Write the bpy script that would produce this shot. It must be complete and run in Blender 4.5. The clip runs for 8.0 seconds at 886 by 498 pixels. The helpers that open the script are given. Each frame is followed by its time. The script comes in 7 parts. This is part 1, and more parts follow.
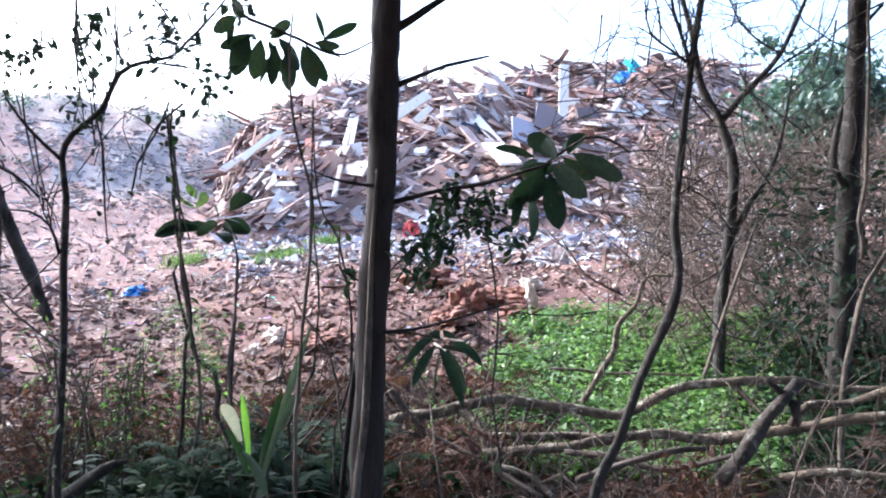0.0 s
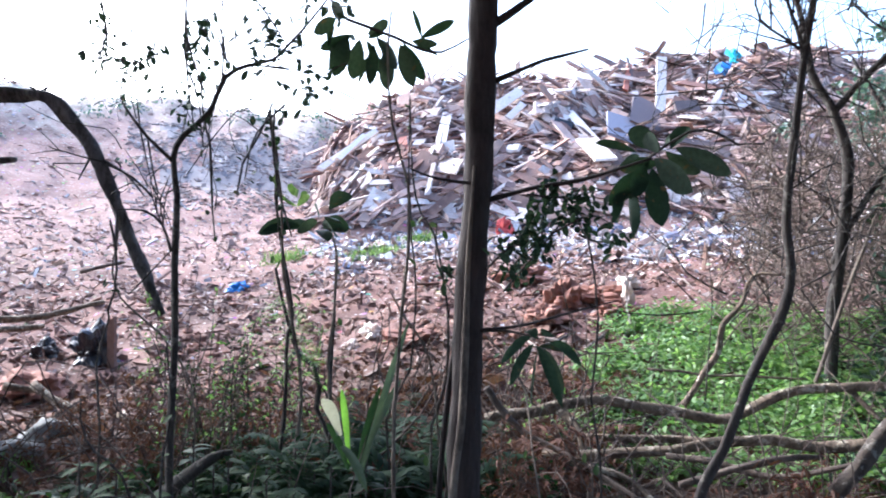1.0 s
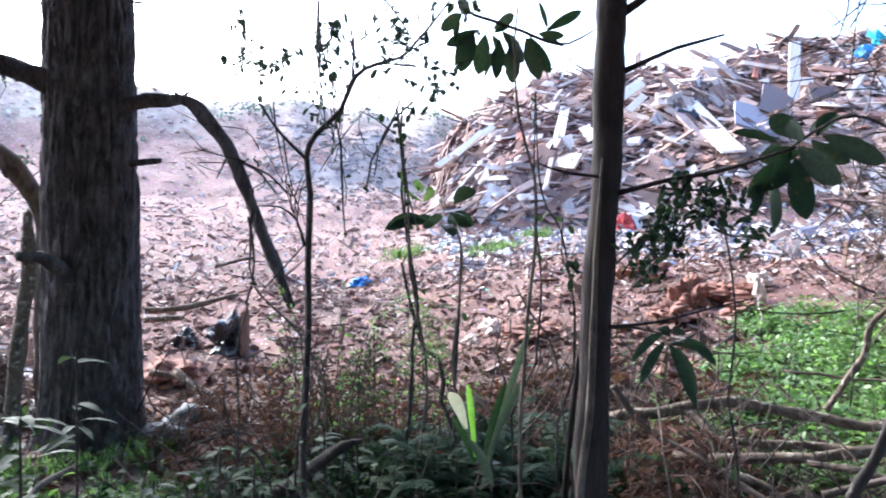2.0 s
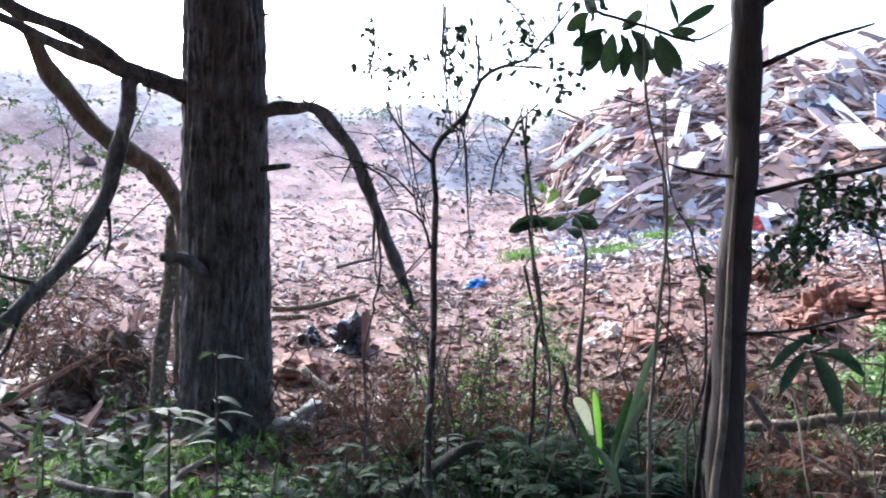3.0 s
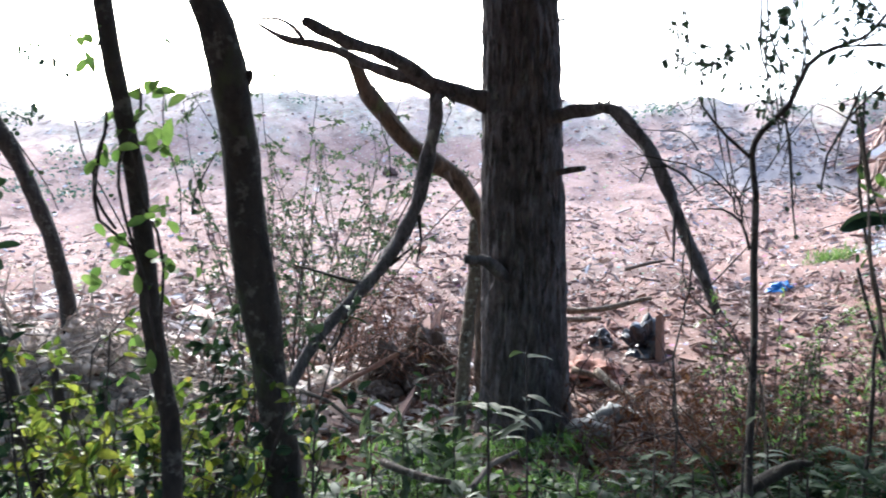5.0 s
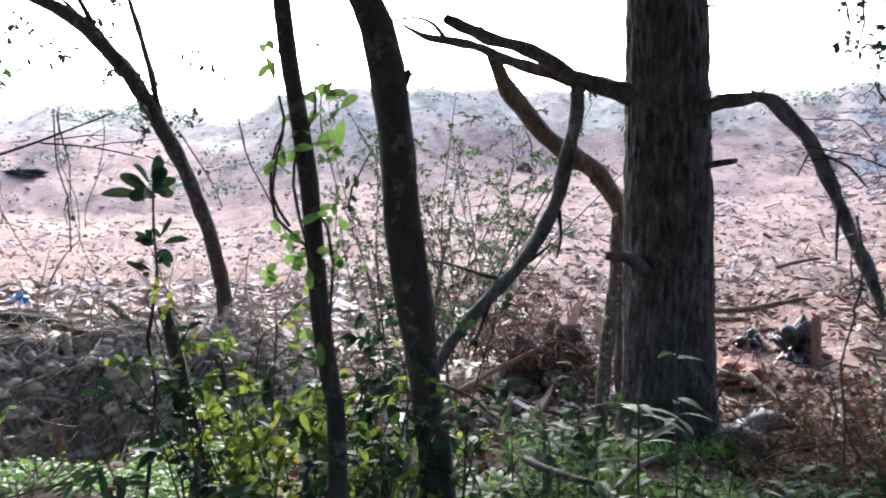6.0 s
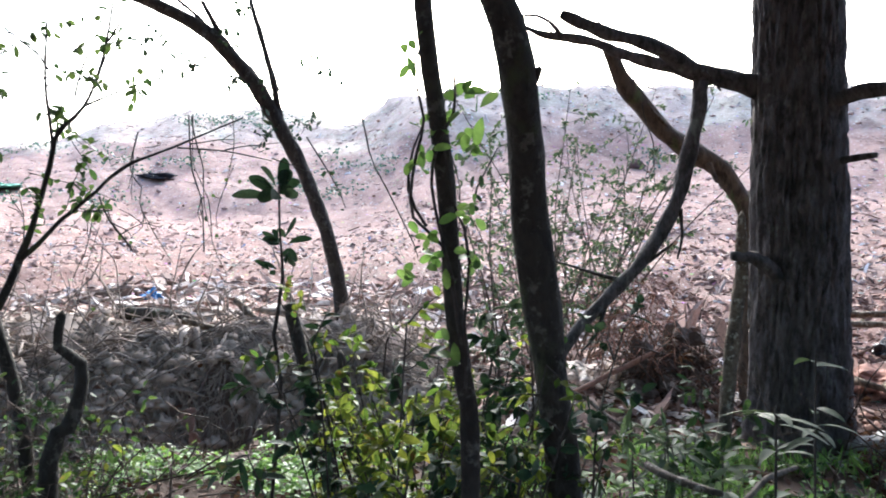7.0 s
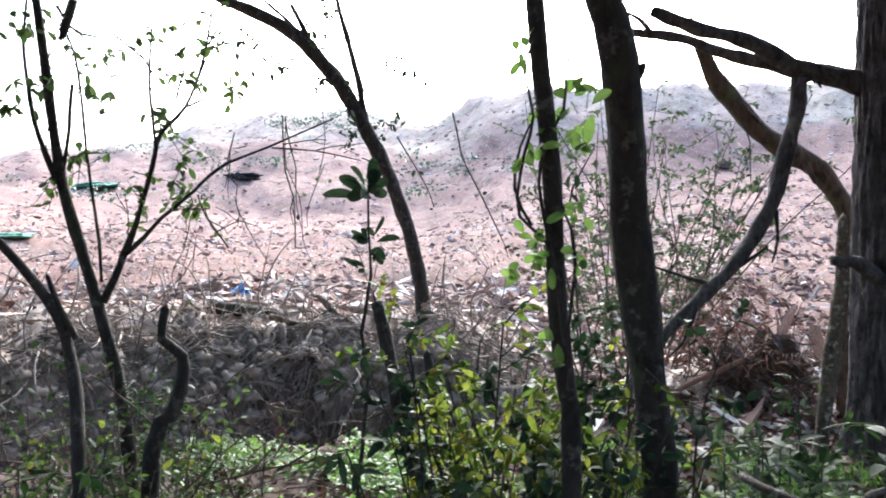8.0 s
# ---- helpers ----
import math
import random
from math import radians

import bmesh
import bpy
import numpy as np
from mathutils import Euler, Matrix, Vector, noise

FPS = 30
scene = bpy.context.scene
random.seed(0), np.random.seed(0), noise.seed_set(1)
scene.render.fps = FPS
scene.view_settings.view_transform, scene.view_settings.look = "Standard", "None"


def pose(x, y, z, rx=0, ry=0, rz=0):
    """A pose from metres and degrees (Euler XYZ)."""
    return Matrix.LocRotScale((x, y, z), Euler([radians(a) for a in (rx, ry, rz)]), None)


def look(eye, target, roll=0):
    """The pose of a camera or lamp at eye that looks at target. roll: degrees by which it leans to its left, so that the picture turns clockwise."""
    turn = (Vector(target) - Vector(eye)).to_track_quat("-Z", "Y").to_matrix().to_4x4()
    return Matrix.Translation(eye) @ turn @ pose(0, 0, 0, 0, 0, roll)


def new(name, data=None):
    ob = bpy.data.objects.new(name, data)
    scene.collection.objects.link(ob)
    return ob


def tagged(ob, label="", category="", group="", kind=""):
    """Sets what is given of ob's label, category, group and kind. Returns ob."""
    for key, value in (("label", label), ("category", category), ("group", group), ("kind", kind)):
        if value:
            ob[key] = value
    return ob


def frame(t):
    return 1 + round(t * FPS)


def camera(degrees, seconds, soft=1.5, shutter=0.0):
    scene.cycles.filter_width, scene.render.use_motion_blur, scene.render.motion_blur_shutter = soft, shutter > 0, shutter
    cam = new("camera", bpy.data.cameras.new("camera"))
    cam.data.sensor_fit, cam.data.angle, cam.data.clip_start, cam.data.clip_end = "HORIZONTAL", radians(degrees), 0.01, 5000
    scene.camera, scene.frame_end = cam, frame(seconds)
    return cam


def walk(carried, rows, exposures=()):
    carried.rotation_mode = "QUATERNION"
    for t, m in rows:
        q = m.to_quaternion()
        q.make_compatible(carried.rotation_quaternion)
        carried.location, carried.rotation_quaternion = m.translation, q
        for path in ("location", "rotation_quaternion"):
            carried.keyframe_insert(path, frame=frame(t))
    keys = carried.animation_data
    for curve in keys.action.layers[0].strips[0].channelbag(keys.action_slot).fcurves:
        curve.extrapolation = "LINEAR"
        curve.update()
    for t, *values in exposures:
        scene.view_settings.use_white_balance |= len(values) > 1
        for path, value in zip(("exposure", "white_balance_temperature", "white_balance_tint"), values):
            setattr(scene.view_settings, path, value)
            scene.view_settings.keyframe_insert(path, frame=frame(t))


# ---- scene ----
cam = camera(59.75, 8.0, soft=1.8, shutter=0.3)
# seconds, x, y, z, yaw, pitch, roll
ROWS = [
    (0.0, -0.000, -0.000, 1.500, -0.00, -0.17, -0.10),
    (0.5, -0.009, 0.009, 1.502, 3.23, -0.31, -0.05),
    (1.0, -0.022, 0.019, 1.500, 6.81, -0.37, -0.08),
    (1.5, -0.037, 0.026, 1.498, 10.71, -0.49, -0.10),
    (2.0, -0.064, 0.021, 1.495, 15.38, -0.67, -0.02),
    (3.5, -0.122, 0.003, 1.503, 28.04, -0.40, -0.11),
    (4.0, -0.138, -0.004, 1.505, 32.99, -0.29, 0.04),
    (4.5, -0.166, -0.028, 1.500, 38.79, -0.32, 0.34),
    (5.0, -0.199, -0.053, 1.502, 44.40, -0.37, 0.45),
    (6.5, -0.269, -0.105, 1.508, 58.40, -0.74, 0.19),
    (7.0, -0.294, -0.123, 1.508, 62.10, -0.68, 0.22),
    (7.5, -0.306, -0.139, 1.511, 64.87, -0.76, -0.08),
    (8.0, -0.324, -0.166, 1.505, 67.81, -0.65, -0.37),
]
walk(cam, [(t, pose(x, y, z, 90 + pitch, roll, yaw)) for t, x, y, z, yaw, pitch, roll in ROWS], [(0.0, 2.66, 5170, 10), (3.7, 2.85, 5240, 8), (5.0, 2.66, 5450, 6), (8.0, 2.47, 5480, 6)])

# ---- daylight: a low hazy sun behind the dump, a pale sky ----
SUN_AZ, SUN_EL = 60.0, 30.0
world = bpy.data.worlds.new("hazy_sky")
scene.world = world
world.use_nodes = True
wn = world.node_tree.nodes
sky = wn.new("ShaderNodeTexSky")
sky.sky_type, sky.sun_disc = "NISHITA", False
sky.sun_elevation, sky.sun_rotation = radians(SUN_EL), radians(-SUN_AZ)
sky.air_density, sky.dust_density, sky.ozone_density = 1.0, 6.0, 1.0
world.node_tree.links.new(sky.outputs[0], wn["Background"].inputs[0])
wn["Background"].inputs[1].default_value = 0.15
sun = new("sun", bpy.data.lights.new("sun", "SUN"))
sun.data.energy, sun.data.angle, sun.data.color = 0.9, radians(16.0), (1.0, 0.95, 0.88)
sun_way = Vector((-math.sin(radians(SUN_AZ)) * math.cos(radians(SUN_EL)), math.cos(radians(SUN_AZ)) * math.cos(radians(SUN_EL)), math.sin(radians(SUN_EL))))
sun.matrix_world = look(sun_way * 60, (0, 0, 0))


# ---- materials ----
def ramp(nt, fac, stops):
    node = nt.nodes.new("ShaderNodeValToRGB")
    while len(node.color_ramp.elements) < len(stops):
        node.color_ramp.elements.new(0.5)
    for e, (at, c) in zip(node.color_ramp.elements, stops):
        e.position, e.color = at, (*c, 1)
    nt.links.new(fac, node.inputs[0])
    return node.outputs[0]


def noise_node(nt, vector, scale, detail=6, rough=0.6):
    node = nt.nodes.new("ShaderNodeTexNoise")
    node.inputs["Scale"].default_value, node.inputs["Detail"].default_value, node.inputs["Roughness"].default_value = scale, detail, rough
    if vector:
        nt.links.new(vector, node.inputs["Vector"])
    return node.outputs["Fac"]


def mix(nt, fac, a, b, how="MIX"):
    node = nt.nodes.new("ShaderNodeMix")
    node.data_type, node.blend_type = "RGBA", how
    for value, slot in ((fac, 0), (a, 6), (b, 7)):
        if isinstance(value, (float, int)):
            node.inputs[slot].default_value = value
        elif isinstance(value, tuple):
            node.inputs[slot].default_value = (*value, 1)
        else:
            nt.links.new(value, node.inputs[slot])
    return node.outputs[2]


def stretched(nt, scale):
    node, place = nt.nodes.new("ShaderNodeMapping"), nt.nodes.new("ShaderNodeNewGeometry")
    node.inputs["Scale"].default_value = scale
    nt.links.new(place.outputs["Position"], node.inputs["Vector"])
    return node.outputs[0]


def base_material(name, rough=0.8):
    m = bpy.data.materials.new(name)
    m.use_nodes = True
    nt, p = m.node_tree, m.node_tree.nodes["Principled BSDF"]
    p.inputs["Roughness"].default_value = rough
    return m, nt, p


def bump(nt, p, fac, strength, distance):
    node = nt.nodes.new("ShaderNodeBump")
    node.inputs["Strength"].default_value, node.inputs["Distance"].default_value = strength, distance
    nt.links.new(fac, node.inputs["Height"])
    nt.links.new(node.outputs[0], p.inputs["Normal"])


def bark(name, dark, light, along=4.0, size=22.0, moss=None, relief=0.012, moss_at=0.55, lichen=None):
    """Rough bark whose furrows run up the stem."""
    m, nt, p = base_material(name, 0.9)
    v = stretched(nt, (1, 1, 1 / along))
    fine, wide = noise_node(nt, v, size, 8, 0.7), noise_node(nt, stretched(nt, (1, 1, 1)), 2.3, 4)
    c = ramp(nt, fine, [(0.34, dark), (0.66, light)])
    c = mix(nt, wide, c, tuple(0.6 * (a + b) / 2 for a, b in zip(dark, light)), "MIX")
    if moss:
        c = mix(nt, ramp(nt, noise_node(nt, stretched(nt, (1, 1, 0.6)), 6, 6), [(moss_at, (0, 0, 0)), (moss_at + 0.12, (1, 1, 1))]), c, moss)
    blotch = ramp(nt, noise_node(nt, stretched(nt, (1, 1, 0.55)), 9.0, 7, 0.75), [(0.40, (0.42, 0.40, 0.40)), (0.52, (1, 1, 1)), (0.66, (1.0, 1.0, 0.98))])
    c = mix(nt, 1.0, c, blotch, "MULTIPLY")
    if lichen:
        c = mix(nt, ramp(nt, noise_node(nt, stretched(nt, (1, 1, 1)), 17, 6, 0.7), [(0.56, (0, 0, 0)), (0.63, (0.8, 0.8, 0.8))]), c, lichen)
    nt.links.new(c, p.inputs["Base Color"])
    bump(nt, p, fine, 1.0, relief)
    return m


def leafy(name, colours, through_light, rough=0.4, clear=0.5, dry=None):
    """Leaves: each its own tone, with light passing through the blade."""
    m, nt, p = base_material(name, rough)
    geo = nt.nodes.new("ShaderNodeNewGeometry")
    c = ramp(nt, geo.outputs["Random Per Island"], [(i / max(1, len(colours) - 1), k) for i, k in enumerate(colours)])
    c = mix(nt, noise_node(nt, geo.outputs["Position"], 60, 3), c, tuple(0.55 * v for v in colours[0]))
    if dry:
        c = mix(nt, ramp(nt, noise_node(nt, geo.outputs["Position"], 25, 3), [(0.62, (0, 0, 0)), (0.7, (1, 1, 1))]), c, dry)
    nt.links.new(c, p.inputs["Base Color"])
    p.inputs["Specular IOR Level"].default_value = clear
    tr, add = nt.nodes.new("ShaderNodeBsdfTranslucent"), nt.nodes.new("ShaderNodeMixShader")
    nt.links.new(mix(nt, 1.0, c, (1.2, 1.25, 0.8), "MULTIPLY"), tr.inputs["Color"])
    add.inputs[0].default_value = through_light
    nt.links.new(p.outputs[0], add.inputs[1])
    nt.links.new(tr.outputs[0], add.inputs[2])
    nt.links.new(add.outputs[0], nt.nodes["Material Output"].inputs[0])
    return m


def scraps(name, colours, rough=0.7, by_object=False, grain=40.0, patch_tint=None):
    """Mixed pieces, each in one of the colours, soiled."""
    m, nt, p = base_material(name, rough)
    geo = nt.nodes.new("ShaderNodeNewGeometry")
    r = nt.nodes.new("ShaderNodeObjectInfo").outputs["Random"] if by_object else geo.outputs["Random Per Island"]
    node = nt.nodes.new("ShaderNodeValToRGB")
    node.color_ramp.interpolation = "CONSTANT"
    while len(node.color_ramp.elements) < len(colours):
        node.color_ramp.elements.new(0.5)
    for i, (e, c) in enumerate(zip(node.color_ramp.elements, colours)):
        e.position, e.color = i / len(colours), (*c, 1)
    nt.links.new(r, node.inputs[0])
    fine = noise_node(nt, geo.outputs["Position"], grain, 5, 0.7)
    c = mix(nt, ramp(nt, noise_node(nt, geo.outputs["Position"], 3.1, 5), [(0.42, (0, 0, 0)), (0.72, (0.75, 0.75, 0.75))]), node.outputs[0], (0.30, 0.21, 0.17))
    c = mix(nt, ramp(nt, fine, [(0.35, (0.45, 0.45, 0.45)), (0.6, (0, 0, 0))]), c, (0.12, 0.085, 0.07))
    # broad noise patches multiplied by the tint
    if patch_tint:
        c = mix(nt, ramp(nt, noise_node(nt, geo.outputs["Position"], 0.55, 4, 0.6), [(0.46, (0, 0, 0)), (0.60, (0.8, 0.8, 0.8))]), c, mix(nt, 1.0, c, patch_tint, "MULTIPLY"))
    nt.links.new(c, p.inputs["Base Color"])
    p.inputs["Specular IOR Level"].default_value = 0.2
    bump(nt, p, fine, 0.4, 0.01)
    return m


PINE = bark("pine_bark", (0.026, 0.022, 0.022), (0.25, 0.215, 0.21), 3.2, 30, (0.26, 0.25, 0.22), 0.04, 0.6)
DARK = bark("dark_bark", (0.018, 0.0145, 0.013), (0.078, 0.062, 0.053), 4, 40, None, 0.012, 0.55, (0.115, 0.105, 0.09))
POLE = bark("reddish_bark", (0.014, 0.010, 0.010), (0.062, 0.042, 0.039), 6, 45)
PALE = bark("pale_bark", (0.09, 0.07, 0.055), (0.26, 0.21, 0.165), 5, 50)
MOSSY = bark("mossy_bark", (0.014, 0.011, 0.0095), (0.062, 0.051, 0.041), 2, 40, (0.045, 0.052, 0.022), 0.014, 0.56, (0.11, 0.10, 0.085))
TAN = bark("peeled_tan_bark", (0.07, 0.048, 0.036), (0.20, 0.14, 0.098), 5, 40, (0.11, 0.125, 0.05), 0.014, 0.56)
LOGWOOD = bark("grey_log", (0.06, 0.042, 0.029), (0.34, 0.255, 0.18), 1.0, 34, None, 0.016, 0.55, (0.50, 0.45, 0.36))
LOGDARK = bark("dark_log", (0.025, 0.018, 0.014), (0.12, 0.09, 0.07), 1.0, 30, None, 0.02, 0.55, (0.24, 0.22, 0.19))
THICKET = bark("thicket_twigs", (0.085, 0.06, 0.05), (0.24, 0.18, 0.145), 2, 30)
BRUSH = bark("fallen_twigs", (0.028, 0.0175, 0.014), (0.10, 0.06, 0.046), 2, 30)
DRYTWIG = bark("dry_twigs", (0.06, 0.042, 0.035), (0.19, 0.14, 0.11), 2, 30)
ROOT = bark("grey_roots", (0.20, 0.16, 0.135), (0.52, 0.44, 0.38), 1.5, 30)
GLOSSY = leafy("dark_glossy_leaf", [(0.022, 0.045, 0.028), (0.04, 0.07, 0.042), (0.07, 0.095, 0.072)], 0.16, 0.65, 0.12, (0.08, 0.06, 0.03))
LIGHT = leafy("light_green_leaf", [(0.09, 0.16, 0.05), (0.14, 0.22, 0.07), (0.21, 0.29, 0.11)], 0.5, 0.5, 0.3)
YELLOW = leafy("yellow_green_leaf", [(0.045, 0.085, 0.022), (0.14, 0.19, 0.04), (0.30, 0.30, 0.06), (0.08, 0.13, 0.035), (0.22, 0.25, 0.055)], 0.56, 0.55, 0.15, (0.16, 0.10, 0.04))
HERB = leafy("herb_leaf", [(0.10, 0.20, 0.05), (0.18, 0.32, 0.09), (0.28, 0.42, 0.15), (0.33, 0.46, 0.21)], 0.45, 0.5, 0.35)
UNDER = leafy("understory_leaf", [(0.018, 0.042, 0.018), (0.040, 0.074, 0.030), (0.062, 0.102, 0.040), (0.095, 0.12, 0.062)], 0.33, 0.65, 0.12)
GREY = leafy("grey_green_leaf", [(0.06, 0.09, 0.06), (0.09, 0.12, 0.08), (0.13, 0.15, 0.11)], 0.4, 0.6, 0.15)
DEADLEAF = leafy("fallen_leaf", [(0.06, 0.028, 0.019), (0.14, 0.065, 0.045), (0.20, 0.11, 0.08), (0.04, 0.025, 0.02), (0.10, 0.048, 0.034)], 0.15, 0.8, 0.15)
RUST = leafy("rusty_dead_frond", [(0.09, 0.038, 0.025), (0.17, 0.078, 0.052), (0.05, 0.026, 0.020)], 0.25, 0.8, 0.2)
SMALL = leafy("small_round_leaf", [(0.04, 0.075, 0.03), (0.08, 0.13, 0.045), (0.14, 0.19, 0.065), (0.06, 0.095, 0.045)], 0.42, 0.55, 0.25)
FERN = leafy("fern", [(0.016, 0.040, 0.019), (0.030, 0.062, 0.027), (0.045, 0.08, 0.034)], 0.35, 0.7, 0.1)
# haze is put into these pale blue-green leaf colours
CROWN = leafy("hazed_crown", [(0.07, 0.13, 0.11), (0.10, 0.17, 0.145), (0.14, 0.20, 0.17)], 0.3, 0.5)
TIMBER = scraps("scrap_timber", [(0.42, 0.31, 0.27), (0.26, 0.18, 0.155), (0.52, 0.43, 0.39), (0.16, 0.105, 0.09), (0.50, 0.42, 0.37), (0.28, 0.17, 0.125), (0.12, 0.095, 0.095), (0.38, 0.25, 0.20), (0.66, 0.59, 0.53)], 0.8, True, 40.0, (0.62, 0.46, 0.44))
CHIPS = scraps("timber_scraps", [(0.27, 0.165, 0.132), (0.19, 0.108, 0.086), (0.36, 0.25, 0.205), (0.17, 0.105, 0.088), (0.62, 0.54, 0.48), (0.28, 0.16, 0.125), (0.36, 0.235, 0.185), (0.19, 0.10, 0.076), (0.27, 0.165, 0.13), (0.34, 0.22, 0.172)], 0.8)
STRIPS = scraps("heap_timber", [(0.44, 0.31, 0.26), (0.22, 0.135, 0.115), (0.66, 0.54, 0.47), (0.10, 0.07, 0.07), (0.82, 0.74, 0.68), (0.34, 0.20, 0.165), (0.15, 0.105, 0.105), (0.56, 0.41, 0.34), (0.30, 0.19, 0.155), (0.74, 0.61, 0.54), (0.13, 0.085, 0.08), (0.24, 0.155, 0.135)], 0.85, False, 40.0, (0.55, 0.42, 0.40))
SLOPEBITS = scraps("slope_scraps", [(0.56, 0.47, 0.42), (0.26, 0.17, 0.14), (0.70, 0.64, 0.60), (0.40, 0.27, 0.22), (0.15, 0.12, 0.115), (0.46, 0.32, 0.26), (0.78, 0.73, 0.70), (0.33, 0.20, 0.16)], 0.85)
SPLINTERS = scraps("dark_splinters", [(0.15, 0.08, 0.062), (0.10, 0.053, 0.042), (0.24, 0.15, 0.118), (0.06, 0.036, 0.03), (0.48, 0.39, 0.34), (0.13, 0.067, 0.05), (0.18, 0.097, 0.076), (0.085, 0.045, 0.036)], 0.8)
RUBBISH = scraps("mixed_rubbish", [(0.70, 0.68, 0.68), (0.34, 0.24, 0.20), (0.60, 0.60, 0.63), (0.10, 0.10, 0.12), (0.48, 0.38, 0.33), (0.75, 0.74, 0.72), (0.22, 0.24, 0.30), (0.40, 0.27, 0.22), (0.55, 0.56, 0.60), (0.14, 0.20, 0.36), (0.30, 0.20, 0.16), (0.66, 0.62, 0.58)], 0.6)
ASHY = scraps("burnt_rubble", [(0.21, 0.19, 0.185), (0.30, 0.27, 0.265), (0.13, 0.12, 0.12), (0.46, 0.42, 0.40), (0.26, 0.22, 0.21), (0.36, 0.28, 0.25)], 0.8)
SHEETS = scraps("board_offcuts", [(0.62, 0.50, 0.43), (0.76, 0.65, 0.57), (0.36, 0.28, 0.25), (0.15, 0.12, 0.12), (0.42, 0.29, 0.24), (0.70, 0.60, 0.53), (0.22, 0.175, 0.17)], 0.7, True)


def plain(name, colour, rough=0.5, grain=30):
    m, nt, p = base_material(name, rough)
    fac = noise_node(nt, stretched(nt, (1, 1, 1)), grain, 5)
    nt.links.new(mix(nt, ramp(nt, fac, [(0.35, (0.5, 0.5, 0.5)), (0.65, (0, 0, 0))]), colour, tuple(0.45 * c for c in colour)), p.inputs["Base Color"])
    bump(nt, p, fac, 0.5, 0.01)
    return m


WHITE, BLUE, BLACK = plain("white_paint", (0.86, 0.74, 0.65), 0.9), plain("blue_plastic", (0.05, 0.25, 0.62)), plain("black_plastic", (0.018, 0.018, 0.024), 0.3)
STONE, ORANGE, TURQ = plain("grey_stone", (0.21, 0.205, 0.20), 0.9), plain("orange_brick", (0.45, 0.16, 0.10), 0.8), plain("turquoise_plastic", (0.05, 0.45, 0.60))
REDCLOTH = plain("red_cloth", (0.50, 0.08, 0.07), 0.9)


def ground_material():
    """Leaf litter under the trees; reddish soil with pale scraps on the dump; grey ash towards the ridge, paled for
    haze.
    """
    m, nt, p = base_material("ground_soil", 0.95)
    geo = nt.nodes.new("ShaderNodeNewGeometry")
    pos = geo.outputs["Position"]
    flat = nt.nodes.new("ShaderNodeVectorMath")
    flat.operation = "LENGTH"
    nt.links.new(pos, flat.inputs[0])
    coarse, fine, wide = noise_node(nt, pos, 3.0, 8, 0.65), noise_node(nt, pos, 22, 8, 0.75), noise_node(nt, pos, 0.35, 6, 0.6)
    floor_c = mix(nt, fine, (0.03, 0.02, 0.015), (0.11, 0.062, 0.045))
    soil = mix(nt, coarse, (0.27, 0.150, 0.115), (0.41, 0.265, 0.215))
    # darker, redder soil inside about 11 m, blending out by 21 m
    soil_range = nt.nodes.new("ShaderNodeMapRange")
    soil_range.inputs["From Min"].default_value, soil_range.inputs["From Max"].default_value = 11.5, 21.0
    nt.links.new(flat.outputs["Value"], soil_range.inputs["Value"])
    soil = mix(nt, soil_range.outputs[0], mix(nt, coarse, (0.09, 0.040, 0.031), (0.20, 0.10, 0.077)), soil)
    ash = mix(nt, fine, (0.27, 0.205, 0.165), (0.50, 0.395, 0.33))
    # the grey ashy cap of the ridge, with a ragged lower edge; its pale tone carries haze too
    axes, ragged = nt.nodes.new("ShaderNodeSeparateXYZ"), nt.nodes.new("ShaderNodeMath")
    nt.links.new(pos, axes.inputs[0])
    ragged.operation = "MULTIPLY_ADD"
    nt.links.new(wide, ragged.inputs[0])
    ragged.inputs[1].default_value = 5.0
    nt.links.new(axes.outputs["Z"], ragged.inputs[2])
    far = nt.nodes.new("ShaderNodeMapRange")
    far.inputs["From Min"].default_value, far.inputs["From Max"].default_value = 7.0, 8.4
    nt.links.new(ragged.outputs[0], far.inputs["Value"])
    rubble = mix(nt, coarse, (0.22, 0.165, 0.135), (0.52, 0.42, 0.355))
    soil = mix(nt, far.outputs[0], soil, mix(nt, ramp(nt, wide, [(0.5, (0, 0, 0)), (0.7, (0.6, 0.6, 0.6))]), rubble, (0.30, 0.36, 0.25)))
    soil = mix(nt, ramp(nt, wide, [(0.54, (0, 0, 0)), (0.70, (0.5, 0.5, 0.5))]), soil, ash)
    soil = mix(nt, 1.0, soil, ramp(nt, noise_node(nt, pos, 1.1, 7, 0.7), [(0.34, (0.50, 0.45, 0.44)), (0.5, (0.95, 0.93, 0.92)), (0.66, (1.25, 1.2, 1.17))]), "MULTIPLY")
    bits = nt.nodes.new("ShaderNodeTexVoronoi")
    bits.inputs["Scale"].default_value = 4.5
    nt.links.new(pos, bits.inputs["Vector"])
    soil = mix(nt, ramp(nt, bits.outputs["Distance"], [(0.12, (0.55, 0.55, 0.55)), (0.22, (0, 0, 0))]), soil, mix(nt, 1.0, bits.outputs["Color"], (0.75, 0.68, 0.64), "MULTIPLY"))
    crumbs = nt.nodes.new("ShaderNodeTexVoronoi")
    crumbs.inputs["Scale"].default_value = 15.0
    nt.links.new(pos, crumbs.inputs["Vector"])
    pale = ramp(nt, crumbs.outputs["Color"], [(0.2, (0.10, 0.06, 0.05)), (0.45, (0.28, 0.18, 0.15)), (0.62, (0.40, 0.29, 0.245)), (0.76, (0.80, 0.76, 0.73))])
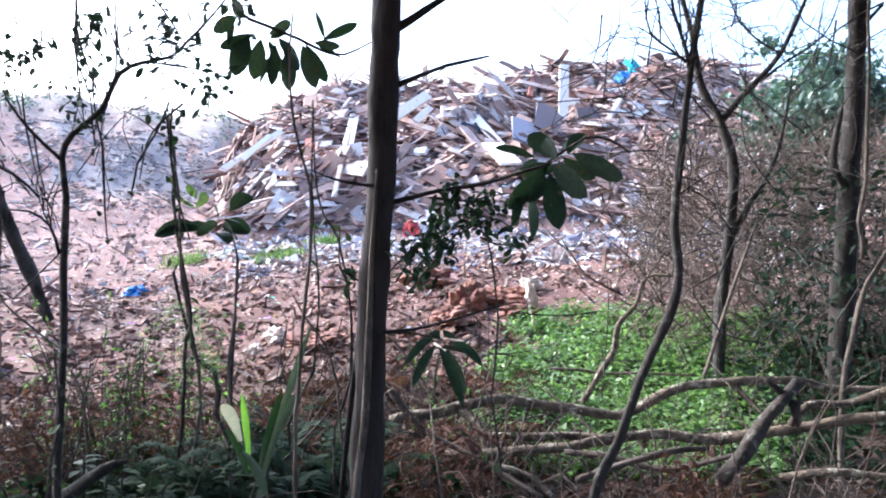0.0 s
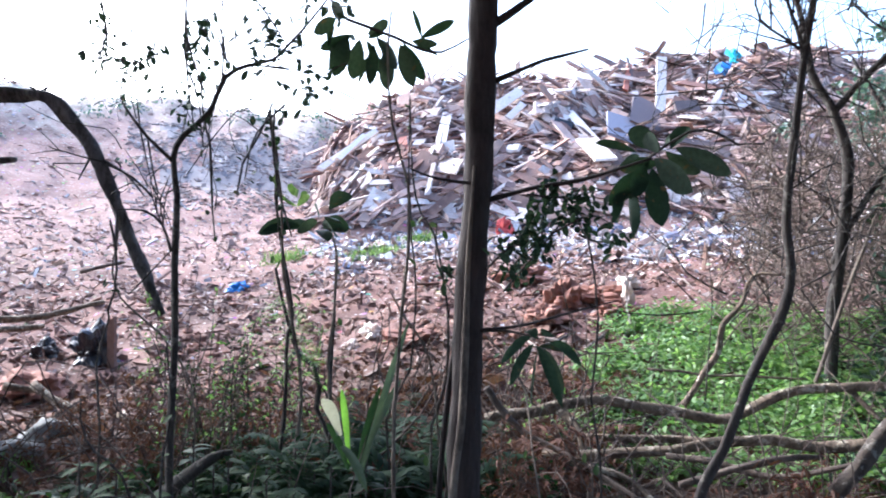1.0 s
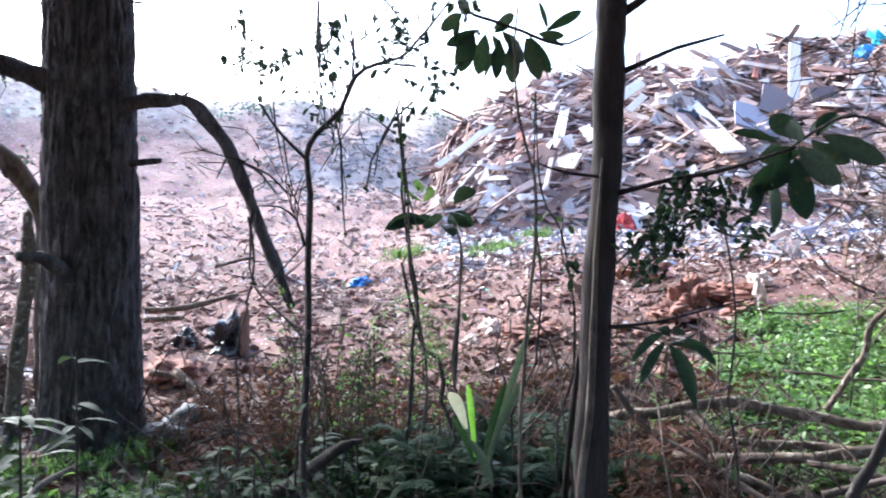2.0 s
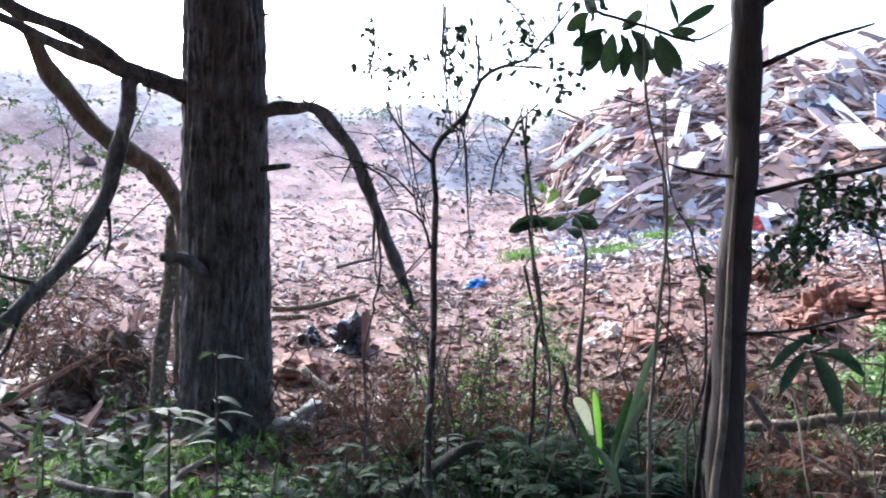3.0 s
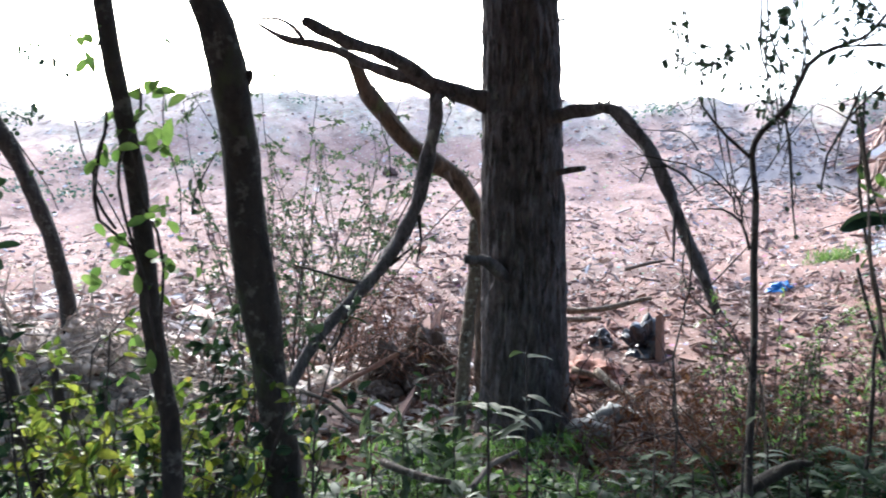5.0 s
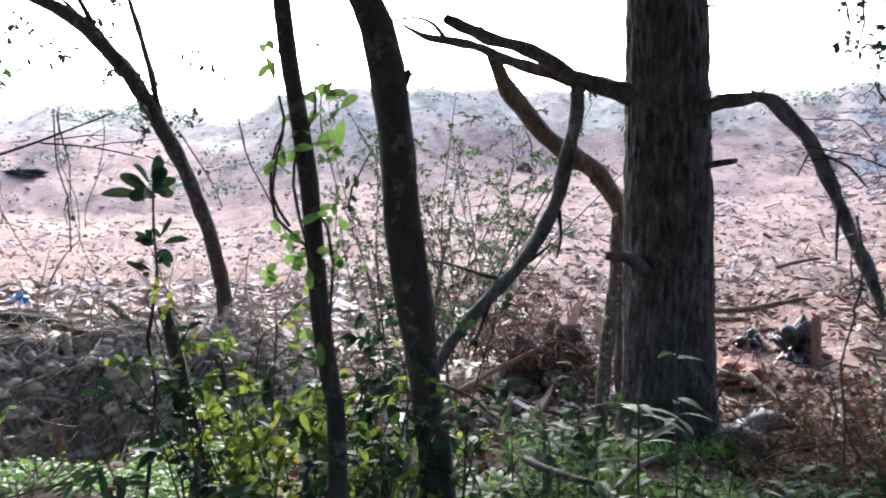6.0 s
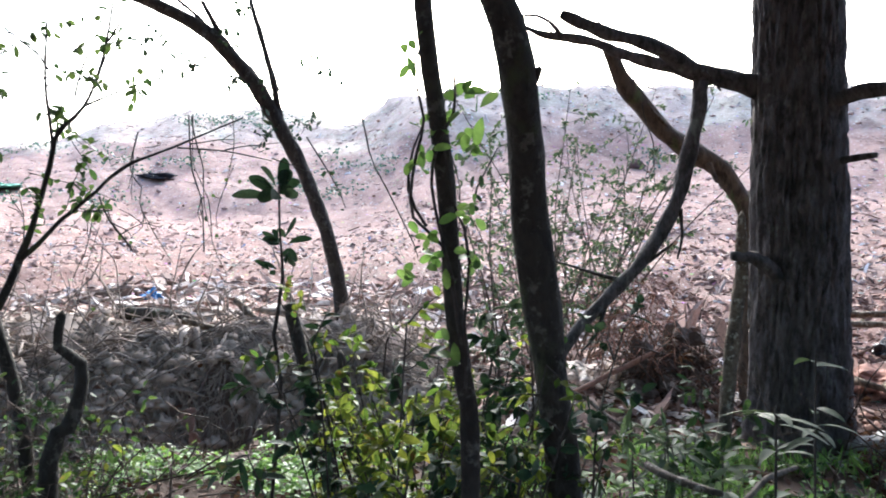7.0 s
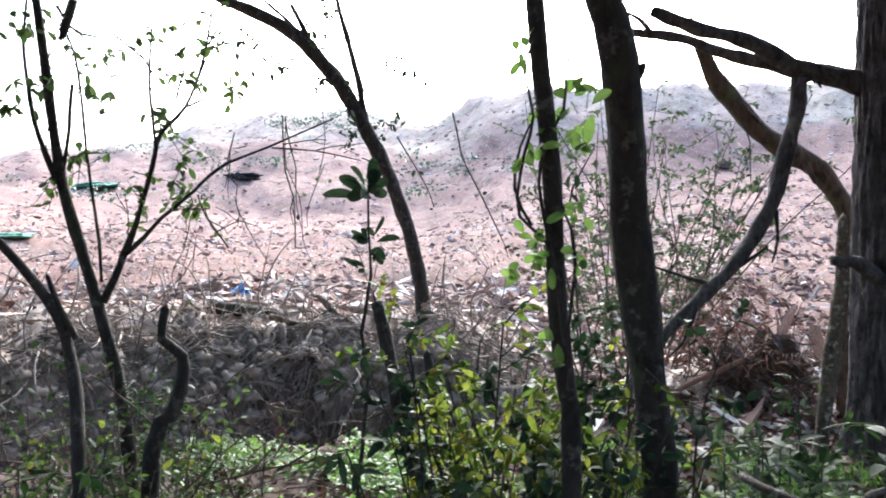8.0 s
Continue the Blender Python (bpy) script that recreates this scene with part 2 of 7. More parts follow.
    soil = mix(nt, ramp(nt, crumbs.outputs["Distance"], [(0.2, (0.55, 0.55, 0.55)), (0.34, (0, 0, 0))]), soil, pale)
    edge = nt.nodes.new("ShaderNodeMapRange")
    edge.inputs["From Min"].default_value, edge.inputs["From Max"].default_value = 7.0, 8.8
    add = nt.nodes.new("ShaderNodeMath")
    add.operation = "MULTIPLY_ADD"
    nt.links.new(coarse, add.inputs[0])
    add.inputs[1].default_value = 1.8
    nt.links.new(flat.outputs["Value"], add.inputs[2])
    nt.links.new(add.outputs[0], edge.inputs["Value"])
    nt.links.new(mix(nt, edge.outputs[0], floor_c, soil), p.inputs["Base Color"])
    bump(nt, p, fine, 0.8, 0.04)
    return m


# ---- terrain: the height of the ground at a bearing (degrees to the left of +y) and range ----
RIDGE_AZ = (-180, -60, -30, 5, 16, 28, 46, 58, 65, 70, 75, 80, 89, 97, 112, 140, 180)
RIDGE_EL = (2, 3, 7, 8.6, 9.3, 9.9, 10.9, 11.4, 10.7, 8.6, 9.2, 9.5, 6.8, 5.0, 3.4, 2.5, 2)
MID_R = (0, 6, 7, 9, 12, 16, 20, 24)
MID_Z = (0.02, 0.03, 0.13, 0.42, 0.76, 1.35, 2.3, 3.4)
RIGHT_R = (0, 2.5, 4.5, 6, 7, 8.5, 10, 14, 17, 24)
RIGHT_Z = (0.0, 0.02, 0.14, 0.34, 0.52, 0.8, 1.02, 1.45, 1.8, 2.6)
LEFT_R = (0, 4.5, 5.6, 6.0, 6.6, 7.15, 7.55, 8.2, 9.6, 12, 16, 20, 24)
LEFT_Z = (0.0, 0.08, 0.12, -0.3, -0.46, -0.28, 0.36, 0.62, 0.76, 0.84, 1.15, 1.7, 2.5)
MOUND_AZ = (-34, -26, -18, -10, 0, 5, 8, 10, 11.5, 13, 14.4, 15.5, 16.2, 17.2)
MOUND_EL = (8.2, 10.6, 12.1, 12.6, 11.8, 11.6, 11.2, 10.6, 10.0, 9.2, 8.0, 6.0, 3.8, 1.6)


def smooth(a, b, x):
    s = np.clip((x - a) / (b - a), 0, 1)
    return s * s * (3 - 2 * s)


def lumps(x, y, size):
    """Rounded unevenness of about unit height, from waves in several directions."""
    u, v = x / size, y / size
    return (np.sin(2.1 * u + 1.3 * np.sin(1.7 * v)) + np.sin(2.7 * v + 1.1 * np.sin(2.3 * u + 0.5)) + np.sin(3.9 * (u + v) + 0.7) * 0.5 + np.sin(6.1 * u - 4.7 * v) * 0.4) / 2.4


def height(x, y):
    x, y = np.asarray(x, float), np.asarray(y, float)
    r, az = np.hypot(x, y), np.degrees(np.arctan2(-x, y))
    el = np.interp(az, RIDGE_AZ, RIDGE_EL) + 0.35 * np.sin(az * 0.9) * np.sin(az * 0.37 + 1)
    rd = 31 + 9 * smooth(62, 76, az)
    top = 1.5 + rd * np.tan(np.radians(el))
    mid, right, left = np.interp(r, MID_R, MID_Z), np.interp(r, RIGHT_R, RIGHT_Z), np.interp(r, LEFT_R, LEFT_Z)
    a, b = smooth(22, 4, az), smooth(62, 71, az) * (1 - smooth(104, 116, az))
    z = mid * (1 - a) * (1 - b) + right * a + left * b
    z = z - 0.45 * smooth(71, 74, az) * (1 - smooth(82, 86, az)) * smooth(6.0, 6.5, r) * (1 - smooth(7.2, 7.5, r))
    s = smooth(23.5, rd, r)
    z = np.where(r > 23.5, z + (top - z) * (0.35 * s + 0.65 * np.clip((r - 23.5) / (rd - 23.5), 0, 1)), z)
    # the heap of demolition timber
    mel = np.interp(az, MOUND_AZ, MOUND_EL) + 0.25 * np.sin(az * 1.9) + 0.15 * np.sin(az * 4.3)
    crest = 1.5 + 26 * np.tan(np.radians(mel))
    inside = smooth(-37, -30, az) * (1 - smooth(15.8, 17.4, az))
    rise = np.clip((r - 17.2) / 8.8, 0, 1)
    gaps = 0.42 * lumps(x * 1.0, y + 3, 1.5) + 0.18 * lumps(x + 2, y, 0.6)
    heap = 1.8 + (crest - 1.8) * (0.55 * rise + 0.45 * rise ** 0.6) + gaps * np.clip(rise * 5, 0, 1) * np.clip((1 - rise) * 5, 0.15, 1)
    z = np.where((inside > 0) & (r > 17.2), np.maximum(z * (1 - inside), 0) + inside * np.maximum(heap, z), z)
    # past the crests the ground falls away to the plain
    z = z * (1 - smooth(46, 95, r))
    flat = 1 - smooth(-70, -42, az) * (1 - smooth(118, 140, az))
    z = z * (1 - flat)
    rubble = 0.09 * np.sin(x * 3.1 + 2.3 * np.sin(y * 2.2)) * np.sin(y * 3.7 + 1.9 * np.sin(x * 2.9)) * smooth(15, 26, r)
    rough = rubble + 0.03 * lumps(x, y, 0.55) * smooth(1.0, 3, r) + 0.10 * lumps(x + 5, y, 1.9) * smooth(7, 10, r) + 0.22 * lumps(x, y + 9, 6.0) * smooth(12, 22, r)
    rough = rough + 0.10 * lumps(x * 1.0 + 2, y + 1, 0.2) * smooth(6.9, 7.2, r) * (1 - smooth(8.6, 9.4, r)) * b + 0.13 * lumps(x * 1.0 + 2, y + 1, 0.5) * smooth(6.9, 7.3, r) * (1 - smooth(8.6, 9.4, r)) * b
    return z + rough * (1 - smooth(60, 100, r))



# ---- building helpers ----
class Shape:
    """Vertices and faces of one mesh, gathered piece by piece."""

    def __init__(self):
        self.v, self.f, self.n = [], [], 0

    def add(self, v, f):
        self.v.append(np.asarray(v, float).reshape(-1, 3))
        self.f.extend(tuple(i + self.n for i in q) for q in f)
        self.n += len(self.v[-1])
        return self

    def many(self, v, faces):
        """v: pieces x corners x 3; faces: one piece's faces."""
        v = np.asarray(v, float)
        k, c = v.shape[:2]
        self.v.append(v.reshape(-1, 3))
        starts = (self.n + c * np.arange(k)).tolist()
        for q in faces:
            self.f.extend([tuple(s + i for i in q) for s in starts])
        self.n += k * c
        return self


def spline(points, step):
    """A smooth way through the points, as places about step apart; further columns (radii) are carried along."""
    p = np.asarray(points, float)
    p = np.vstack([2 * p[0] - p[1], p, 2 * p[-1] - p[-2]])
    out = []
    for a, b, c, d in zip(p, p[1:], p[2:], p[3:]):
        k = max(2, int(np.linalg.norm((c - b)[:3]) / step))
        for s in np.arange(k) / k:
            out.append(0.5 * (2 * b + (c - a) * s + (2 * a - 5 * b + 4 * c - d) * s * s + (3 * b - a - 3 * c + d) * s ** 3))
    return np.array(out + [p[-2]])


def tube(shape, points, radii, sides=8, step=0.08, knobs=0.12, wander=0.0, seed=0, blunt=False):
    """A tapered limb along the points, with an uneven skin."""
    rng = np.random.default_rng(seed)
    r = np.interp(np.linspace(0, 1, len(points)), np.linspace(0, 1, len(radii)), radii)
    way = spline(np.column_stack([np.asarray(points, float), r]), step)
    c, rad = way[:, :3].copy(), np.maximum(way[:, 3], 0.0008)
    if wander:
        k = len(c)
        c += np.column_stack([np.interp(np.arange(k), np.arange(0, k + 4, 4), rng.normal(0, wander, len(np.arange(0, k + 4, 4)))) for _ in range(3)]) * np.minimum(1, np.arange(k) / 3)[:, None]
    tan = np.gradient(c, axis=0)
    tan /= np.linalg.norm(tan, axis=1)[:, None] + 1e-9
    side = np.cross(tan[0], (0.31, 0.91, 0.27))
    rings, ang = [], np.arange(sides) * 2 * np.pi / sides
    ph = rng.uniform(0, 6.3, 4)
    for i in range(len(c)):
        side = side - tan[i] * (side @ tan[i])
        side /= np.linalg.norm(side) + 1e-9
        up = np.cross(tan[i], side)
        wob = 1 + knobs * (np.sin(ang * 2 + ph[0] + i * 0.31) * np.sin(i * 0.9 + ph[1]) + 0.7 * np.sin(ang * 3 - i * 0.23 + ph[2]) * np.sin(i * 0.47 + ph[3]))
        rings.append(c[i] + (np.cos(ang)[:, None] * side + np.sin(ang)[:, None] * up) * (rad[i] * (wob + (rng.normal(0, 0.03, sides) if sides >= 12 else 0)))[:, None])
    v = np.vstack(rings + [c[-1] + tan[-1] * rad[-1] * (0.25 if blunt else 1.5), c[0]])
    n = len(c)
    f = [(i * sides + j, i * sides + (j + 1) % sides, (i + 1) * sides + (j + 1) % sides, (i + 1) * sides + j) for i in range(n - 1) for j in range(sides)]
    f += [((n - 1) * sides + j, (n - 1) * sides + (j + 1) % sides, n * sides) for j in range(sides)] + [((j + 1) % sides, j, n * sides + 1) for j in range(sides)]
    shape.add(v, f)
    return way


LEAF_U = np.array([0, 0.3, 0.66, 1.0, 0.3, 0.66, 0.3, 0.66])
LEAF_V = np.array([0, 0, 0, 0, 0.5, 0.42, -0.5, -0.42])
LEAF_F = [(0, 4, 1), (0, 1, 6), (4, 5, 2, 1), (1, 2, 7, 6), (5, 3, 2), (2, 3, 7)]


FINE_S = np.array([0, 0.14, 0.32, 0.55, 0.78, 0.92, 1.0])
FINE_W = np.array([0, 0.3, 0.48, 0.5, 0.34, 0.15, 0])
FINE_U = np.concatenate([FINE_S, FINE_S[1:6], FINE_S[1:6]])
FINE_V = np.concatenate([FINE_W * 0, FINE_W[1:6], -FINE_W[1:6]])
BLUNT_W = np.array([0, 0.21, 0.40, 0.50, 0.44, 0.25, 0])
BLUNT_V = np.concatenate([BLUNT_W * 0, BLUNT_W[1:6], -BLUNT_W[1:6]])
FINE_F = [(0, 7, 1), (0, 1, 12), (11, 6, 5), (5, 6, 16)] + [(7 + i, 8 + i, 2 + i, 1 + i) for i in range(4)] + [(1 + i, 2 + i, 13 + i, 12 + i) for i in range(4)]


def unit(a):
    return a / (np.linalg.norm(a, axis=-1, keepdims=True) + 1e-9)


def leaves(shape, places, ways, length, width, rng, droop=0.25, fold=0.16, up=(0, 0, 1), tumble=0.5, fine=False, blunt=False):
    """Folded, drooping leaf blades from the places along the ways."""
    p, d = np.atleast_2d(places).astype(float), unit(np.atleast_2d(ways).astype(float))
    k = len(p)
    length, width = np.broadcast_to(length, k), np.broadcast_to(width, k)
    n = unit(np.asarray(up, float) + rng.normal(0, tumble, (k, 3)))
    s = unit(np.cross(d, n))
    n = np.cross(s, d)
    lu, lv, lf = (FINE_U, BLUNT_V if blunt else FINE_V, FINE_F) if fine else (LEAF_U, LEAF_V, LEAF_F)
    u, w = lu[None, :, None], lv[None, :, None]
    lift = np.abs(lv)[None, :, None] * 2 * fold
    v = p[:, None] + d[:, None] * u * length[:, None, None] + s[:, None] * w * width[:, None, None] + n[:, None] * lift * width[:, None, None]
    v[:, :, 2] -= (droop * length)[:, None] * lu[None] ** 2
    return shape.many(v, lf)


BOX = np.array([(x, y, z) for x in (-1, 1) for y in (-1, 1) for z in (-1, 1)], float)
BOX_F = [(0, 1, 3, 2), (4, 6, 7, 5), (0, 4, 5, 1), (2, 3, 7, 6), (0, 2, 6, 4), (1, 5, 7, 3)]


def frames(rng, k, yaw_spread=np.pi, tilt=0.4):
    yaw, a, b = rng.uniform(-yaw_spread, yaw_spread, k), rng.normal(0, tilt, k), rng.normal(0, tilt, k)
    x = np.column_stack([np.cos(yaw) * np.cos(a), np.sin(yaw) * np.cos(a), np.sin(a)])
    z = unit(np.column_stack([np.sin(b) * np.sin(yaw), -np.sin(b) * np.cos(yaw), np.cos(b)]) - 0)
    y = unit(np.cross(z, x))
    return np.stack([x, y, np.cross(x, y)], 1)


def boxes(shape, centres, axes, sizes, rng, skew=0.15):
    """Uneven slabs: axes pieces x 3 x 3, sizes half lengths."""
    k = len(centres)
    corner = BOX[None] * (1 + rng.uniform(-skew, skew, (k, 8, 3)))
    v = centres[:, None] + np.einsum("kci,kij->kcj", corner * sizes[:, None], axes)
    return shape.many(v, BOX_F)


def mesh_of(name, shape, material, at=(0, 0, 0), smooth_faces=True):
    me = bpy.data.meshes.new(name)
    v = np.vstack(shape.v) - np.asarray(at)
    me.from_pydata(v.tolist(), [], shape.f)
    me.materials.append(material)
    if smooth_faces:
        me.polygons.foreach_set("use_smooth", [True] * len(me.polygons))
    me.update()
    return me


def thing(name, label, category, at, group="", kind=""):
    ob = new(name)
    ob.empty_display_size, ob.location = 0.1, at
    return tagged(ob, label, category, group, kind)


def part(name, shape, material, parent, label="", smooth_faces=True, at=None):
    at = at if at is not None else parent.location
    ob = new(name, mesh_of(name, shape, material, at, smooth_faces))
    ob.parent = parent
    return tagged(ob, label)


def solo(name, shape, material, label, category, kind="", group="", at=(0, 0, 0), smooth_faces=True):
    ob = new(name, mesh_of(name, shape, material, at, smooth_faces))
    ob.location = at
    return tagged(ob, label, category, group, kind)


def polar(az, r):
    a = np.radians(az)
    return np.column_stack([-np.sin(a) * r, np.cos(a) * r])


def on_ground(az, r, lift=0.0):
    xy = polar(np.atleast_1d(az), np.atleast_1d(r))
    return np.column_stack([xy, height(xy[:, 0], xy[:, 1]) + lift])


def foot(p):
    """The point of the ground under p."""
    return (p[0], p[1], float(height(p[0], p[1])))


def down(points, r, spread=0.0):
    """The points continued to below the ground from their first one."""
    p = points[0]
    q = points[1]
    gz = float(height(p[0], p[1])) - 0.12
    s = min(0.6, (p[2] - gz) / max(0.05, q[2] - p[2]))
    x, y = p[0] - (q[0] - p[0]) * s * 0.7, p[1] - (q[1] - p[1]) * s * 0.7
    gz = float(height(x, y)) - 0.12
    return [(x, y, gz)] + list(points) if p[2] > gz + 0.1 else list(points)


# ---- the ground, one sheet to the horizon ----
def build_ground():
    az = np.concatenate([np.arange(-180, -46, 6), np.arange(-46, 116, 0.5), np.arange(116, 180, 6)])
    r = np.concatenate([[0.02, 0.3], np.geomspace(0.6, 48, 190), np.geomspace(50, 2500, 24)])
    A, R = np.meshgrid(np.radians(az), r, indexing="ij")
    x, y = -np.sin(A) * R, np.cos(A) * R
    z = height(x, y)
    fine = 0.05 * np.sin(x * 9 + 3 * np.sin(y * 7)) * np.sin(y * 11 + 2 * np.sin(x * 5)) * np.clip((R - 6) / 6, 0, 1) * (R < 50)
    v = np.column_stack([x.ravel(), y.ravel(), (z + fine).ravel()])
    n, k = len(az), len(r)
    f = [(i * k + j, i * k + j + 1, ((i + 1) % n) * k + j + 1, ((i + 1) % n) * k + j) for i in range(n) for j in range(k - 1)]
    s = Shape().add(v, f)
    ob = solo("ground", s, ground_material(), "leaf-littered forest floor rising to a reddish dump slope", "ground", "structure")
    # darker earth colour for the pit
    ob.data.materials.append(plain("dark_pit_earth", (0.13, 0.098, 0.08), 0.95, 12))
    # the bare cut bank and the pit before it
    flag = np.zeros((n, k - 1), int)
    wav = 0.25 * np.sin(az * 0.8) + 0.15 * np.sin(az * 2.1)
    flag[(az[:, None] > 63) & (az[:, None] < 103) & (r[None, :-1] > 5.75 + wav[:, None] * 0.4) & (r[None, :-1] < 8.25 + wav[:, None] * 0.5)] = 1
    flag[(az[:, None] > 63) & (az[:, None] < 103) & (r[None, :-1] > 7.15 + 0.3 * np.sin(az * 0.23 + 2)[:, None] + wav[:, None] * 0.3) & (r[None, :-1] < 9.1 + wav[:, None] * 0.5)] = 2
    # shade between the heap's boards, put into a dark ground colour
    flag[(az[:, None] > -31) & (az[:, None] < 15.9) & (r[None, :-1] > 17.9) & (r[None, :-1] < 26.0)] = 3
    burnt = 0.9 * np.sin(az * 1.3) + 0.5 * np.sin(az * 3.1)
    flag[(az[:, None] > 15.9) & (az[:, None] < 25 + 2 * np.sin(r[None, :-1] * 1.7)) & (r[None, :-1] > 22.0 + burnt[:, None]) & (r[None, :-1] < 26.8 + burnt[:, None])] = 4
    ob.data.materials.append(plain("grey_bank_earth", (0.42, 0.345, 0.295), 0.95, 9))
    ob.data.materials.append(plain("heap_gap_shade", (0.13, 0.085, 0.075), 0.95, 5))
    ob.data.materials.append(plain("burnt_ground", (0.27, 0.23, 0.215), 0.95, 3))
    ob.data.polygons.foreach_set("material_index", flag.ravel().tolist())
    return ob


build_ground()
# ---- the heap of demolition timber and the littered slope ----
def mound_points(rng, k, lo=17.4, hi=26.3):
    az = rng.uniform(-30, 16.2, k)
    r = lo + (hi - lo) * rng.uniform(0, 1, k) ** 0.9
    return az, r


def slope_frames(xyz, rng, tilt):
    """Axes for slabs that lie on the ground's slope, in any turn."""
    e = 0.4
    gx = (height(xyz[:, 0] + e, xyz[:, 1]) - height(xyz[:, 0] - e, xyz[:, 1])) / (2 * e)
    gy = (height(xyz[:, 0], xyz[:, 1] + e) - height(xyz[:, 0], xyz[:, 1] - e)) / (2 * e)
    n = unit(np.column_stack([-gx, -gy, np.ones(len(gx))]) + rng.normal(0, tilt, (len(gx), 3)))
    x = unit(np.cross(n, unit(rng.normal(0, 1, (len(gx), 3)))))
    return np.stack([x, np.cross(n, x), n], 1)


FLOW_AZ = (-30, -16, -10, -5, -1, 3, 7, 18)
FLOW_TILT = (-8, -14, -22, -44, -36, 6, 36, 44)


def flow(xyz, rng, stray):
    """The way the boards lie: fanned out from the crest, turning slowly from place to place."""
    az = np.degrees(np.arctan2(-xyz[:, 0], xyz[:, 1]))
    tilt = np.radians(np.interp(az, FLOW_AZ, FLOW_TILT)) + 0.45 * lumps(xyz[:, 0] + 4, xyz[:, 2] * 1.5, 1.8) + rng.normal(0, stray, len(xyz))
    a = np.radians(az)
    right = np.column_stack([np.cos(a), np.sin(a), np.zeros(len(a))])
    upward = np.column_stack([-np.sin(a) * 0.8, np.cos(a) * 0.8, np.full(len(a), 0.6)])
    return right * np.cos(tilt)[:, None] + upward * np.sin(tilt)[:, None]


def build_mound():
    rng = np.random.default_rng(5)
    heap = thing("waste_heap", "tall heap of broken demolition timber, boards and rubbish", "rubbish heap", (0.0, 22.0, float(height(0.0, 22.0))))
    # 300 boards and sheets that can be told apart
    unit_board = []
    for i in range(6):
        s = Shape()
        boxes(s, np.zeros((1, 3)), np.eye(3)[None], np.array([[0.5, 0.5, 0.5]]), rng, 0.12)
        unit_board.append(s)
    timber = [mesh_of("board", s, TIMBER, smooth_faces=False) for s in unit_board]
    sheet = [mesh_of("sheet", s, SHEETS, smooth_faces=False) for s in unit_board]
    az, r = mound_points(rng, 300)
    xyz = on_ground(az, r)
    ax = slope_frames(xyz, rng, 0.22)
    for i in range(300):
        if i % 4:
            x = flow(xyz[i:i + 1], rng, 0.25)[0]
            x = unit(x - ax[i][2] * (x @ ax[i][2]))
            ax[i] = np.stack([x, np.cross(ax[i][2], x), ax[i][2]])
        flat = i % 12 == 0
        size = (rng.uniform(0.35, 0.8), rng.uniform(0.2, 0.45), 0.03) if flat else (rng.uniform(0.8, 2.6), rng.uniform(0.08, 0.21), rng.uniform(0.025, 0.06))
        ob = new("sheet" if flat else "board", (sheet if flat else timber)[i % 6])
        m = Matrix(ax[i].T.tolist()).to_4x4()
        ob.matrix_world = Matrix.Translation(Vector(xyz[i] + ax[i][2] * rng.uniform(0.04, 0.2)) - heap.location) @ m @ Matrix.Diagonal((*size, 1))
        ob.parent = heap
    # the rest of the heap
    s = Shape()
    k = 15000
    az, r = mound_points(rng, k)
    xyz = on_ground(az, r)
    ax = slope_frames(xyz, rng, 0.3)
    along = np.where(rng.uniform(0, 1, (k, 1)) < 0.84, flow(xyz, rng, 0.3), ax[:, 0])
    along = unit(along - ax[:, 2] * np.sum(along * ax[:, 2], 1)[:, None])
    ax = np.stack([along, np.cross(ax[:, 2], along), ax[:, 2]], 1)
    size = np.column_stack([np.minimum(0.14 * np.exp(rng.normal(0.35, 0.7, k)), 1.2), 0.012 + 0.028 * rng.gamma(1.2, 0.85, k), rng.uniform(0.006, 0.022, k)])
    boxes(s, xyz + ax[:, 2] * rng.uniform(-0.12, 0.16, k)[:, None], ax, size, rng, 0.25)
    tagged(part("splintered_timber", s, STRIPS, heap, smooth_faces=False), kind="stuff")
    s = Shape()
    k = 800
    az, r = mound_points(rng, k)
    xyz = on_ground(az, r)
    ax = slope_frames(xyz, rng, 0.5)
    size = np.column_stack([rng.uniform(0.1, 0.4, k), rng.uniform(0.08, 0.3, k), rng.uniform(0.01, 0.05, k)])
    boxes(s, xyz + ax[:, 2] * rng.uniform(-0.02, 0.2, k)[:, None], ax, size, rng, 0.35)
    tagged(part("mixed_rubbish", s, SLOPEBITS, heap, smooth_faces=False), kind="stuff")

    def slab(name, label, a, b, wide, material):
        a, b = np.array(a), np.array(b)
        x = unit(b - a)
        y = unit(np.cross(x, (0.2, -1, 0.3)))
        s = Shape()
        boxes(s, ((a + b) / 2)[None], np.stack([x, y, np.cross(x, y)])[None], np.array([[np.linalg.norm(b - a) / 2, wide / 2, 0.03]]), rng, 0.06)
        part(name, s, material, heap, label, False)
    slab("white_plank", "long white painted plank standing upright", (3.412, 21.734, 6.598), (3.292, 21.145, 5.098), 0.27, WHITE)
    slab("white_plank", "white plank end", (3.277, 21.148, 5.145), (3.321, 20.736, 4.498), 0.2, WHITE)
    slab("white_plank", "long white painted plank", (0.347, 21.997, 5.834), (1.544, 19.940, 4.058), 0.24, WHITE)
    slab("white_plank", "pinkish white board near the crest", (-0.027, 24.000, 6.930), (1.632, 23.343, 6.409), 0.3, WHITE)
    slab("white_plank", "pale board on the heap", (-1.333, 21.559, 5.161), (-0.455, 22.595, 5.950), 0.3, WHITE)
    slab("white_plank", "pale board on the heap", (-0.767, 21.186, 4.943), (-0.358, 21.797, 5.442), 0.2, WHITE)
